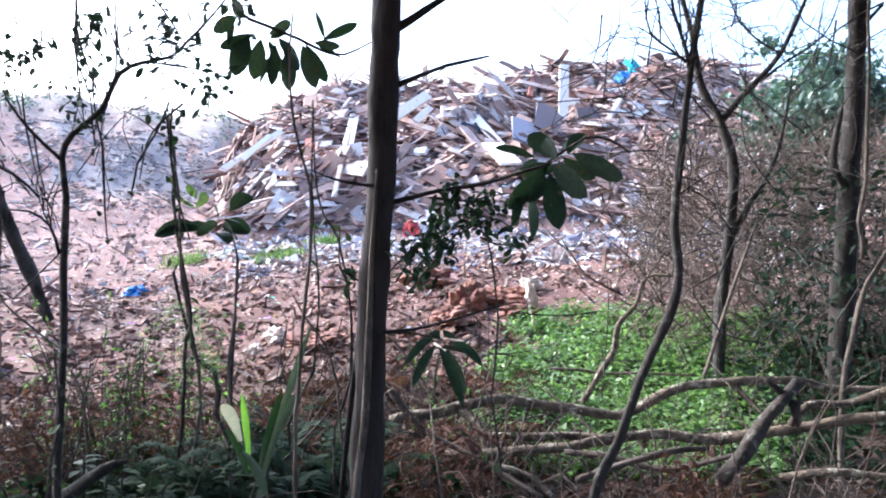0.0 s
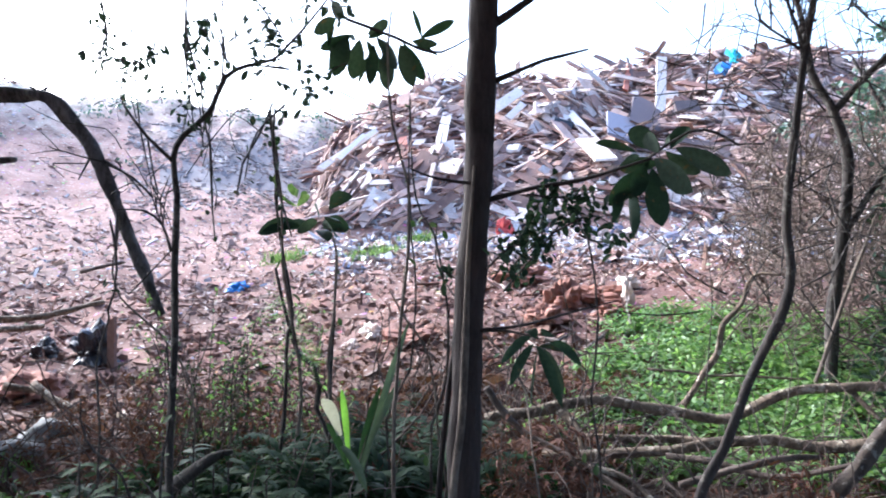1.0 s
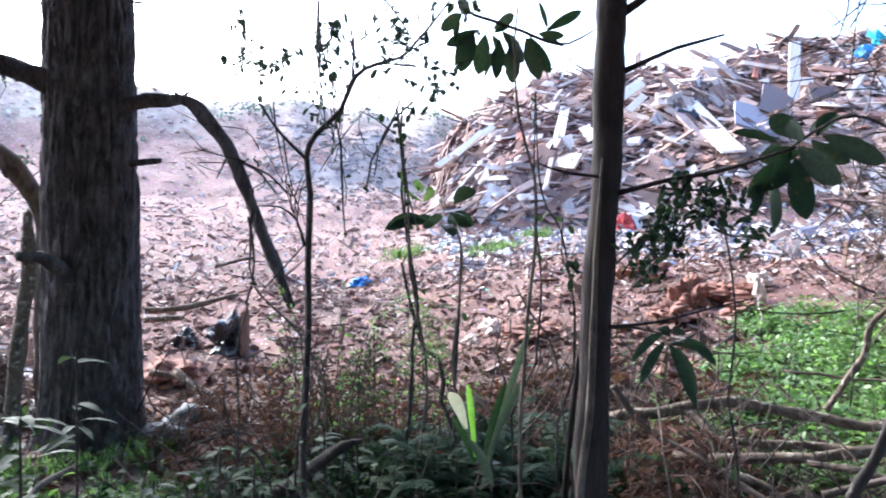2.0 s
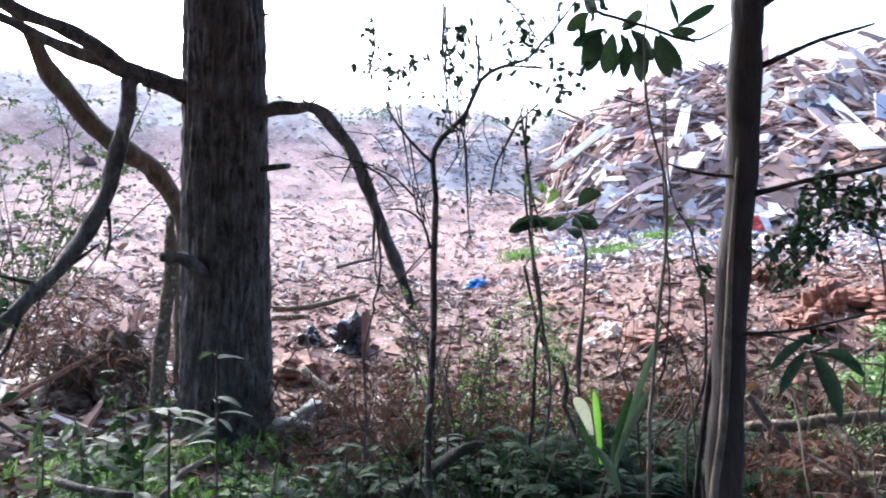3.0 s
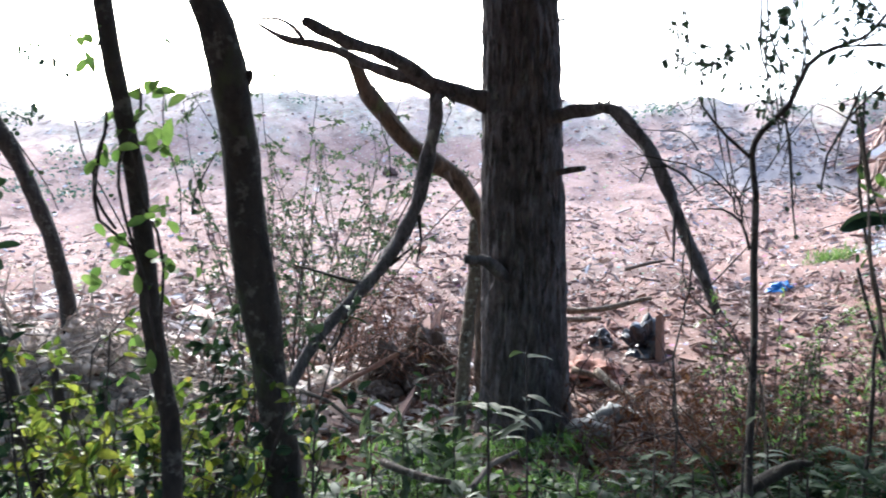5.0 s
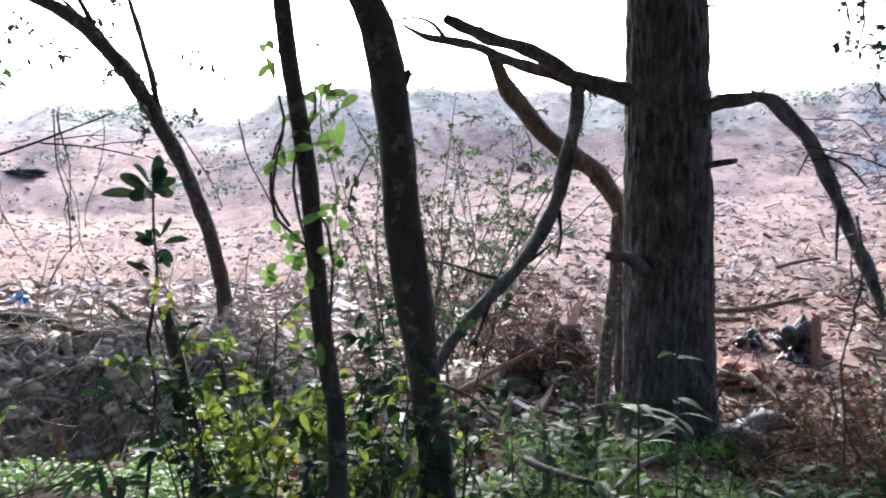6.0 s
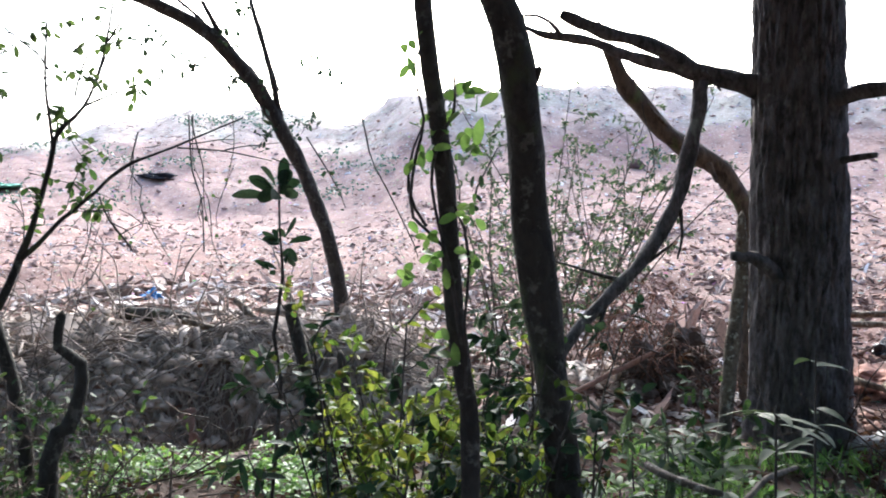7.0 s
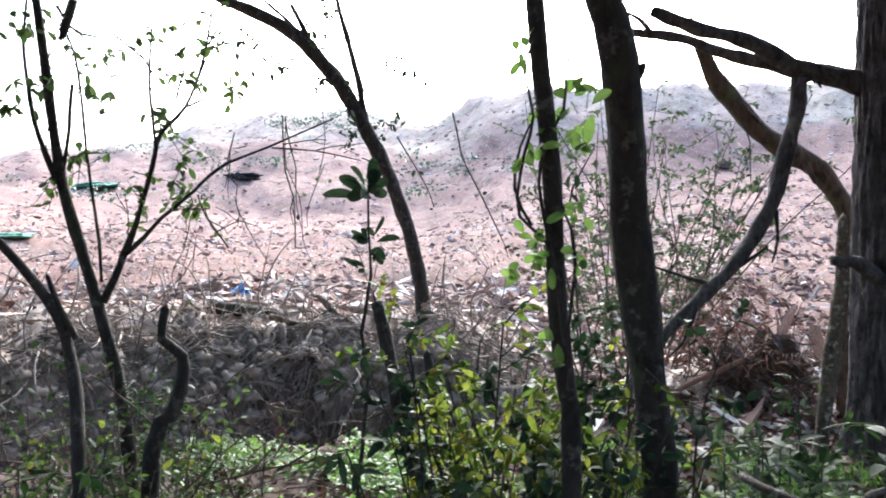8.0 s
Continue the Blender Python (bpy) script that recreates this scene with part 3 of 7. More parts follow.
    slab("white_plank", "small pale sheet", (3.461, 21.524, 5.557), (3.797, 21.467, 5.515), 0.24, WHITE)
    # this slab's black stands for the shade in a deep hollow
    slab("dark_sheet", "black slab for the shade of a hollow in the heap", (0.417, 20.596, 4.593), (0.914, 20.580, 4.441), 0.6, BLACK)
    slab("white_plank", "pale thin lath", (-5.375, 18.849, 3.382), (-4.384, 21.048, 4.652), 0.16, WHITE)
    slab("white_plank", "pale thin lath", (-4.974, 19.165, 3.667), (-4.598, 20.490, 4.448), 0.14, WHITE)
    slab("white_plank", "pale upright plank", (-2.515, 21.815, 5.202), (-2.371, 19.114, 4.002), 0.26, WHITE)
    slab("orange_board", "orange-red board", (-4.099, 23.180, 5.431), (-3.449, 19.924, 4.048), 0.22, ORANGE)
    slab("orange_board", "red-brown bent board", (2.849, 24.253, 7.046), (2.507, 22.299, 5.864), 0.15, ORANGE)
    slab("white_plank", "broad pale board lying on the heap", (1.196, 19.062, 4.043), (1.561, 17.651, 3.403), 0.5, WHITE)
    slab("white_plank", "pale board lying down the heap", (-4.980, 20.648, 3.563), (-4.080, 20.681, 4.325), 0.3, SHEETS)
    slab("white_plank", "pale board lying down the heap", (-5.091, 20.188, 3.147), (-4.249, 20.055, 3.505), 0.35, SHEETS)
    slab("white_plank", "pale board lying down the heap", (-3.145, 19.143, 3.626), (-2.023, 19.133, 3.949), 0.3, WHITE)
    slab("white_plank", "pale board lying across the heap", (-1.215, 22.287, 5.529), (-0.405, 22.596, 5.719), 0.25, WHITE)
    slab("grey_board", "blue-grey board lying on the heap", (-2.499, 18.512, 3.421), (-1.758, 17.874, 3.290), 0.4, SHEETS)
    slab("white_plank", "pale sheet near the crest", (3.444, 19.965, 4.95), (4.083, 20.232, 5.02), 0.3, SHEETS)
    slab("dark_sheet", "dark grey sheet", (2.150, 20.166, 4.782), (2.032, 18.408, 3.957), 0.8, plain("grey_sheet", (0.20, 0.19, 0.23), 0.7))
    slab("dark_sheet", "dark brown sheet", (2.983, 21.373, 5.371), (2.681, 19.719, 4.422), 0.8, plain("brown_sheet", (0.13, 0.09, 0.09), 0.7))
    for c in ((5.637, 23.226, 6.969), (4.998, 21.774, 6.244)):
        s = Shape()
        k = 4
        boxes(s, np.array(c) + rng.normal(0, 0.05, (k, 3)), frames(rng, k, tilt=0.8), rng.uniform(0.04, 0.16, (k, 3)), rng, 0.4)
        part("plastic_bag", s, TURQ if c[0] > 5.35 else BLUE, heap, "crumpled blue plastic bag", False)


def build_litter():
    rng = np.random.default_rng(8)
    for name, label, k, az0, az1, r0, r1, big, tilt, mat in (
            ("splinter_litter", "reddish splinters and bark strewn over dark reddish soil", 7500, -22, 66, 6.2, 13, 0.6, 0.6, SPLINTERS),
            ("timber_litter", "broken timber strewn over reddish soil", 2000, -22, 64, 10.5, 19, 0.9, 0.45, CHIPS),
            ("bank_litter", "pale timber strewn along the bank top", 1700, 60, 108, 8.0, 12.5, 1.15, 0.3, SLOPEBITS),
            ("brush_scraps", "dirty pale scraps and splinters behind the pine", 1100, 42, 64, 5.8, 10, 0.9, 0.4, SLOPEBITS),
            ("fine_litter", "fine pale chips trodden into the dump floor", 15000, -20, 108, 10.5, 22, 0.38, 0.5, CHIPS),
            ("rubbish_litter", "scattered pale rubbish over the dump floor", 4200, -20, 108, 9.5, 20, 0.5, 0.5, RUBBISH),
            ("slope_litter", "small rubbish strewn over the far slope", 9000, 8, 112, 17, 40, 0.5, 0.2, CHIPS),
            ("slope_rubbish", "pale scraps on the far ashy ridge", 4500, 14, 112, 16, 40, 0.8, 0.2, SLOPEBITS),
            ("heap_foot_rubbish", "mixed white and blue rubbish at the foot of the heap", 6500, -26, 16, 12.0, 18.8, 1.15, 0.5, RUBBISH),
            ("ash_rubble", "dark burnt rubble beside the timber heap", 3200, 15, 29, 20.0, 28, 0.8, 0.3, ASHY)):
        az = rng.uniform(az0, az1, k)
        r = r0 + (r1 - r0) * rng.uniform(0, 1, k) ** 0.75
        keep = ~((az > 64) & (r < 8.2)) & ~((az < np.interp(r, (6.4, 8.4), (-4, -7))) & (r < 8.8))
        az, r = az[keep], r[keep]
        k = len(az)
        xyz = on_ground(az, r, 0.015)
        ax = slope_frames(xyz, rng, tilt)
        size = np.column_stack([np.minimum(0.03 * np.exp(rng.normal(0.35, 0.75, k)), 0.5), 0.012 + 0.03 * rng.gamma(1.2, 0.7, k), rng.uniform(0.005, 0.022, k)]) * big
        if "timber" in name or "splinter" in name:
            size[:, :2] *= (1.3, 0.6)
        size[:, 1] = np.minimum(size[:, 1], size[:, 0])
        s = Shape()
        boxes(s, xyz, ax, size, rng, 0.4)
        solo(name, s, mat, label, "litter", "stuff", smooth_faces=False)


build_mound()
build_litter()


# ---- trees ----
def leaf_spray(shape, node, tips, width, rng, droop=0.15):
    """Broad leaves from one node out to the tips."""
    n = np.array(node)
    t = np.array(tips)
    t = np.vstack([t, t[::3] + rng.normal(0, 0.04, t[::3].shape)])
    d = t - n
    L = np.linalg.norm(d, axis=1)
    facing = -n / np.linalg.norm(n)
    leaves(shape, n + d * rng.uniform(0.05, 0.3, (len(d), 1)) + rng.normal(0, 0.012, d.shape), d + np.array((0, 0, 0.1)), L * rng.uniform(0.72, 0.9, len(d)), width * rng.uniform(0.65, 0.95, len(d)), rng, droop + 0.12, 0.16, facing + (0, 0, 0.5), 0.5, True, True)


def clump(leaf_shape, twig_shape, centre, k, spread, length, rng, wide=0.5):
    """A few fine twigs through a centre, set with small leaves."""
    c = np.array(centre)
    for _ in range(max(2, k // 6)):
        e = unit(rng.normal(0, 1, 3) * (1, 1, 0.8) + (0, 0, -0.7))
        a, b = c - e * spread * 1.1 + rng.normal(0, spread * 0.3, 3), c + e * spread * 1.5 + rng.normal(0, spread * 0.3, 3)
        way = tube(twig_shape, [a, c + rng.normal(0, spread * 0.25, 3), b], [0.0028, 0.0014], 4, 0.03, 0, 0.004, int(rng.integers(9999)))
        q = way[rng.integers(0, len(way), 11), :3]
        leaves(leaf_shape, q, rng.normal(0, 0.7, (11, 3)) + (0, 0, -0.3), rng.uniform(0.45, 1.0, 11) * length, length * wide * rng.uniform(0.7, 1.1, 11), rng, 0.15, 0.1, tumble=0.5, fine=True, blunt=True)


def furrowed_trunk(shape, centre, radii, heights, sides=150, rings=150, seed=3):
    """A stout trunk with deep plates of bark running up it."""
    rng = np.random.default_rng(seed)
    z = np.linspace(heights[0], heights[-1], rings)
    cx = np.interp(z, heights, [c[0] for c in centre])
    cy = np.interp(z, heights, [c[1] for c in centre])
    rad = np.interp(z, heights, radii)
    ang = np.arange(sides) * 2 * np.pi / sides
    v = []
    for i in range(rings):
        for a in ang:
            p = Vector((math.cos(a) * 6.0, math.sin(a) * 6.0, z[i] * 2.1))
            q = noise.noise(p) * 0.5 + noise.noise(Vector((p.x * 2.1 + 4, p.y * 2.1 + 1, p.z * 2.6 + 7))) * 0.42
            plate = min(1.0, abs(q) * 5.0)
            flare = 1 + 0.22 * max(0, 0.6 - z[i]) ** 1.5 * (1 + 0.5 * math.sin(a * 5 + 1))
            r = rad[i] * flare * (1 - 0.07 + 0.115 * plate + 0.04 * noise.noise(p * 5))
            v.append((cx[i] + math.cos(a) * r, cy[i] + math.sin(a) * r, z[i]))
    f = [(i * sides + j, i * sides + (j + 1) % sides, (i + 1) * sides + (j + 1) % sides, (i + 1) * sides + j) for i in range(rings - 1) for j in range(sides)]
    shape.add(v, f)


def crown_leaves(shape, centre, spread, k, size, rng, clumps=26):
    """An uneven crown of leaf clumps with gaps."""
    c = np.array(centre) + rng.normal(0, 1, (clumps, 3)) * np.array(spread) * 0.55
    which = rng.integers(0, clumps, k)
    p = c[which] + rng.normal(0, 0.17, (k, 3)) * np.array(spread) * rng.uniform(0.5, 1.3, clumps)[which][:, None]
    leaves(shape, p, rng.normal(0, 1, (k, 3)) + (0, 0, -0.2), rng.uniform(0.7, 1.2, k) * size, rng.uniform(0.4, 0.6, k) * size, rng, 0.2, 0.1, tumble=1.0)


def build_pine():
    base = (-3.926, 4.648, -0.004)
    base = foot(base)
    tree = thing("pine_tree", "large old pine with furrowed grey-brown bark and dead branches", "tree", base)
    rng = np.random.default_rng(21)
    top, mid, low = (-3.937, 4.638, 3.315), (-3.933, 4.642, 2.086), (-3.927, 4.647, 0.371)
    s = Shape()
    furrowed_trunk(s, [low, low, mid, top, (top[0] + 0.05, top[1], 9), (top[0] + 0.1, top[1], 15)], [0.345, 0.325, 0.305, 0.285, 0.24, 0.06], [-0.15, low[2], mid[2], top[2], 9.0, 15.0], rings=260)
    part("trunk", s, PINE, tree)

    def limb(points, radii, material=PINE, seed=0, blunt=True, name="branch", label="", knobs=0.2, spikes=0):
        s = Shape()
        way = tube(s, points, radii, 12, 0.05, knobs, 0.01, seed, blunt)
        limb_ob = part(name, s, material, tree, label)
        pick = np.random.default_rng(seed + 50)
        for j in pick.integers(2, len(way) - 1, spikes):
            s = Shape()
            e = unit(pick.normal(0, 1, 3))
            tube(s, [way[j, :3], way[j, :3] + e * way[j, 3] * pick.uniform(1.4, 2.6)], [way[j, 3] * 0.4, way[j, 3] * 0.12], 6, 0.03)
            part("knot", s, material, limb_ob, at=tree.location)
    limb([(-4.014, 4.578, 2.514), (-4.103, 4.371, 2.587), (-4.308, 4.041, 2.717), (-4.409, 3.790, 2.838), (-4.495, 3.539, 2.930), (-4.566, 3.290, 3.010), (-4.639, 3.107, 3.068)], [0.10, 0.075, 0.06, 0.052, 0.048, 0.042, 0.036], seed=1, spikes=9, label="thick dead branch with a broken end")
    limb([(-4.268, 4.151, 2.646), (-4.418, 3.999, 2.732), (-4.577, 3.827, 2.796), (-4.780, 3.665, 2.923), (-4.963, 3.512, 3.007), (-5.151, 3.335, 3.079), (-5.295, 3.115, 3.185)], [0.05, 0.046, 0.042, 0.038, 0.034, 0.028, 0.006], seed=2, blunt=False, spikes=8)
    limb([(-5.043, 3.403, 3.045), (-5.086, 3.342, 3.145), (-5.221, 3.231, 3.202), (-5.394, 2.950, 3.173)], [0.02, 0.014, 0.01, 0.004], seed=3, blunt=False, name="twig")
    limb([(-4.372, 3.830, 2.813), (-4.352, 3.851, 2.871)], [0.02, 0.008], seed=4, name="stub")
    limb([(-3.820, 4.542, 2.422), (-3.605, 4.642, 2.437), (-3.485, 4.665, 2.475), (-3.346, 4.699, 2.486), (-3.159, 4.701, 2.450), (-2.960, 4.704, 2.242), (-2.798, 4.680, 2.032), (-2.696, 4.679, 1.799), (-2.618, 4.719, 1.535), (-2.502, 4.720, 1.239), (-2.418, 4.760, 1.050)], [0.055, 0.05, 0.048, 0.045, 0.045, 0.048, 0.045, 0.04, 0.04, 0.036, 0.028], seed=5, spikes=9, label="drooping dead branch")
    limb([(-2.798, 4.680, 2.051), (-2.625, 4.659, 1.925), (-2.487, 4.672, 1.800)], [0.012, 0.009, 0.004], seed=6, blunt=False, name="twig")
    limb([(-2.676, 4.689, 1.836), (-2.661, 4.641, 1.610), (-2.665, 4.638, 1.368)], [0.012, 0.01, 0.006], seed=7, name="twig")
    limb([(-2.840, 4.657, 2.072), (-2.895, 4.626, 1.914)], [0.01, 0.004], seed=8, name="twig")
    limb([(-3.637, 4.680, 2.030), (-3.389, 4.671, 2.045)], [0.025, 0.02], seed=9, name="stub")
    limb([(-3.894, 4.418, 1.211), (-3.845, 4.263, 1.301), (-3.890, 4.159, 1.382), (-3.971, 4.018, 1.400)], [0.05, 0.045, 0.04, 0.03], seed=10, name="stub", label="curved broken branch stub")
    limb([(-3.660, 4.725, 3.186), (-3.483, 4.728, 3.158)], [0.01, 0.003], seed=11, blunt=False, name="twig")
    # crown out of view, spread wide to shade the ground
    s = Shape()
    crown_leaves(s, (top[0] - 0.5, top[1], 8.6), (3.6, 3.6, 1.5), 9000, 0.30, rng, 70)
    part("crown", s, UNDER, tree)
    # the trunk that leans on it from behind
    lean = thing("fallen_tree", "bent tan trunk of a fallen tree leaning behind the pine", "dead tree", foot((-4.689, 4.987, 0.472)))
    s = Shape()
    tube(s, [(-5.138, 3.938, 3.041), (-5.125, 4.033, 2.868), (-5.089, 4.153, 2.669), (-4.992, 4.412, 2.377), (-4.828, 4.722, 2.146), (-4.721, 4.891, 1.928), (-4.653, 5.019, 1.658), (-4.700, 5.044, 1.162), (-4.712, 5.100, 0.155), (-4.732, 5.149, -0.259)], [0.05, 0.065, 0.075, 0.078, 0.08, 0.08, 0.08, 0.09, 0.1, 0.11], 14, 0.06, 0.12, 0.006, 3, True)
    part("trunk", s, TAN, lean)
    for pts, r in (([(-4.793, 4.686, 2.117), (-4.714, 4.692, 1.968)], [0.03, 0.015]), ([(-4.948, 4.385, 2.418), (-4.944, 4.242, 2.521), (-4.900, 4.141, 2.574)], [0.02, 0.012, 0.005])):
        s = Shape()
        tube(s, pts, r, 8, 0.04)
        part("stub", s, TAN, lean)
    post = thing("broken_stake", "weathered broken stem standing beside the pine", "dead stem", foot((-4.003, 4.051, 0.165)))
    s = Shape()
    tube(s, down([(-3.978, 3.936, 0.069), (-3.972, 4.011, 0.664), (-3.962, 4.089, 1.230), (-3.945, 4.105, 1.659)], 0.05), [0.06, 0.05, 0.048, 0.045, 0.03], 10, 0.06, 0.15, 0.008, 5)
    part("stem", s, LOGWOOD, post)
    hang = thing("fallen_limb", "long bent dead limb propped against the pine branch", "fallen branch", foot((-4.585, 2.922, 0.528)))
    s = Shape()
    tube(s, [(-4.252, 4.026, 2.614), (-4.275, 4.003, 2.312), (-4.321, 3.956, 2.018), (-4.373, 3.829, 1.639), (-4.411, 3.638, 1.371), (-4.491, 3.387, 1.096), (-4.556, 3.137, 0.834), (-4.575, 2.938, 0.546), (-4.606, 2.800, 0.279)], [0.05, 0.052, 0.055, 0.052, 0.05, 0.045, 0.042, 0.035, 0.03], 12, 0.05, 0.15, 0.008, 6, True)
    part("limb", s, PINE, hang)
    for pts in ([(-4.310, 3.896, 1.721), (-4.302, 3.904, 1.513), (-4.323, 3.882, 1.367)], [(-4.491, 3.386, 1.076), (-4.463, 3.261, 0.849), (-4.482, 3.153, 0.741)], [(-4.384, 3.668, 1.350), (-4.200, 3.721, 1.472)], [(-4.453, 3.512, 1.212), (-4.563, 3.294, 1.285), (-4.642, 3.016, 1.363)]):
        s = Shape()
        tube(s, pts, [0.016, 0.012, 0.005], 7, 0.05, 0.2, 0.006, 7)
        part("twig", s, DARK, hang)


build_pine()


def build_tree(name, label, trunk, radii, material, branches=(), sides=12, knobs=0.1, category="tree", grounded=True, step=0.06, twigs=0, stout=1.0):
    """A trunk with its branches: (points, radii) each."""
    pts = down(trunk, radii[0]) if grounded else list(trunk)
    rr = [radii[0]] + list(radii) if len(pts) > len(trunk) else list(radii)
    rr = list(np.interp(np.linspace(0, 1, len(pts)), np.linspace(0, 1, len(rr)), rr))
    at = foot(pts[0])
    ob = thing(name, label, category, at)
    s = Shape()
    tube(s, pts, rr, sides, step, knobs, 0.004, len(label))
    part("trunk", s, material, ob)
    for i, (p, r) in enumerate(branches):
        s = Shape()
        tube(s, p, [v * stout for v in r], 8, 0.05, 0.15, 0.006, i + 3)
        part("branch", s, material, ob)
    if twigs:
        rng = np.random.default_rng(len(label) + len(branches))
        s = Shape()
        for p, r in [(trunk[len(trunk) // 2:], radii)] + list(branches):
            way = spline(p, 0.1)
            for j in rng.integers(1, len(way), twigs):
                e = unit(unit(way[min(j + 1, len(way) - 1)] - way[j - 1]) * 0.8 + rng.normal(0, 0.6, 3) + (0, 0, 0.15))
                L = rng.uniform(0.08, 0.42) * (1.6 if np.linalg.norm(way[j]) > 5 else 1.0)
                q = way[j] + e * L * 0.5 + rng.normal(0, 0.06 * L, 3)
                tube(s, [way[j], q, way[j] + e * L + rng.normal(0, 0.16 * L, 3) - np.array((0, 0, 0.12 * L))], [0.0036, 0.0014], 4, L / 8, 0, 0.007, j)
                for _ in range(2):
                    f = unit(e + rng.normal(0, 0.7, 3))
                    tube(s, [q, q + f * L * 0.2 + rng.normal(0, 0.03 * L, 3), q + f * L * 0.38], [0.0022, 0.0012], 4, L / 8, 0, 0.005, j)
        tagged(part("twig_spray", s, material, ob), kind="stuff")
    return ob


# a slender straight trunk with thinner stems against it
slim = build_tree("slender_tree", "slender straight trunk with reddish-brown bark and a thin side stem", [(-0.304, 3.115, 0.487), (-0.294, 3.116, 1.127), (-0.276, 3.118, 1.470), (-0.256, 3.119, 1.698), (-0.239, 3.121, 2.155), (-0.230, 3.122, 2.498), (-0.218, 3.122, 3.639), (-0.203, 3.194, 5.317)], [0.066, 0.062, 0.059, 0.058, 0.06, 0.06, 0.055, 0.04], POLE, [
    ([(-0.194, 3.124, 2.380), (-0.079, 3.099, 2.441), (0.057, 3.099, 2.503), (0.260, 3.089, 2.624)], [0.02, 0.015, 0.012, 0.01]),
    ([(-0.193, 3.124, 2.152), (-0.033, 3.100, 2.210), (0.175, 3.095, 2.271)], [0.013, 0.009, 0.004]),
    ([(-0.238, 3.121, 1.671), (-0.010, 3.100, 1.716), (0.169, 3.045, 1.748), (0.297, 2.985, 1.787), (0.402, 2.953, 1.823)], [0.012, 0.009, 0.008, 0.007, 0.006]),
    ([(-0.213, 3.093, 1.737), (-0.408, 3.023, 1.747), (-0.497, 2.959, 1.785)], [0.008, 0.006, 0.003]),
    ([(-0.280, 3.087, 1.153), (-0.053, 3.050, 1.191), (0.298, 2.985, 1.286)], [0.008, 0.006, 0.002])])
s = Shape()
tube(s, down([(-0.341, 3.031, 0.510), (-0.308, 3.034, 0.803), (-0.293, 3.036, 1.137), (-0.281, 3.047, 1.493), (-0.261, 3.059, 1.806)], 0.02), [0.018, 0.017, 0.016, 0.014, 0.010, 0.005], 10, 0.06)
part("side_stem", s, PALE, slim, "pale thin stem growing against the trunk")
s = Shape()
tube(s, down([(-0.415, 3.173, 0.464), (-0.376, 3.178, 0.887), (-0.324, 3.184, 1.259), (-0.299, 3.166, 1.585)], 0.03), [0.014, 0.013, 0.012, 0.010, 0.006], 10, 0.06)
part("side_stem", s, POLE, slim)
# unseen crown, added to keep skylight off the undergrowth
s = Shape()
crown_leaves(s, (slim.location[0] - 0.4, slim.location[1] + 0.3, 5.4), (2.8, 2.6, 0.9), 9000, 0.22, np.random.default_rng(4), 70)
part("crown", s, UNDER, slim)
RNG = np.random.default_rng(77)


def foliage(parent, shape, material, name="leaves", label=""):
    return part(name, shape, material, parent, label)


# broad dark leaves on the slender tree's branch
s = Shape()
for a, b, w in (((0.355, 2.959, 1.841), (0.200, 2.943, 1.878), 0.036), ((0.443, 2.967, 1.851), (0.329, 3.002, 1.938), 0.062), ((0.477, 2.962, 1.854), (0.549, 2.980, 1.940), 0.055), ((0.490, 2.939, 1.856), (0.659, 2.875, 1.764), 0.06), ((0.464, 2.964, 1.837), (0.573, 2.965, 1.768), 0.05), ((0.412, 2.931, 1.816), (0.522, 2.853, 1.699), 0.075), ((0.405, 2.942, 1.783), (0.436, 2.918, 1.593), 0.07), ((0.347, 2.950, 1.771), (0.259, 2.929, 1.657), 0.065), ((0.329, 2.982, 1.734), (0.341, 2.981, 1.555), 0.06), ((0.400, 2.973, 1.825), (0.305, 3.025, 1.786), 0.055), ((0.429, 2.919, 1.836), (0.384, 2.955, 1.914), 0.055), ((0.377, 2.926, 1.794), (0.339, 2.880, 1.684), 0.055)):
    d = np.array(b) - a
    leaves(s, [a], [d + np.array((0, 0, 0.015))], np.linalg.norm(d) * 1.05, w * 1.25, RNG, 0.1, 0.2, -np.array(a) * 0.35 + (0, 0, 0.25), 0.5, True, True)
    if RNG.uniform() < 0.7:
        leaves(s, [np.array(a) + RNG.normal(0, 0.02, 3) + (0, 0.03, 0)], [d + RNG.normal(0, 0.06, 3)], np.linalg.norm(d) * RNG.uniform(0.6, 0.9), w * 0.75, RNG, 0.2, 0.25, -np.array(a) * 0.35 + (0, 0, 0.6), 0.7, True, True)
foliage(slim, s, GLOSSY, label="broad dark glossy leaves in a drooping whorl")
s = Shape()
tube(s, [(0.397, 2.953, 1.823), (0.533, 2.901, 1.909), (0.624, 2.883, 1.900), (0.694, 2.867, 1.852)], [0.006, 0.005, 0.005, 0.004], 6)
part("twig", s, DARK, slim)

s = Shape()
leaf_spray(s, (-0.010, 2.984, 1.142), [(-0.061, 2.953, 0.998), (0.034, 3.003, 0.981), (-0.116, 2.901, 1.034), (0.092, 3.022, 1.027), (0.061, 2.903, 0.960), (-0.092, 3.052, 1.196), (0.111, 2.951, 1.107)], 0.06, RNG, 0.45)
foliage(slim, s, GLOSSY, label="drooping dark leaves low on the trunk")
s = Shape()
tube(s, [(-0.286, 3.091, 1.151), (-0.137, 3.051, 1.160), (-0.010, 2.984, 1.142)], [0.006, 0.005, 0.004], 6, 0.04)
part("twig", s, DARK, slim)

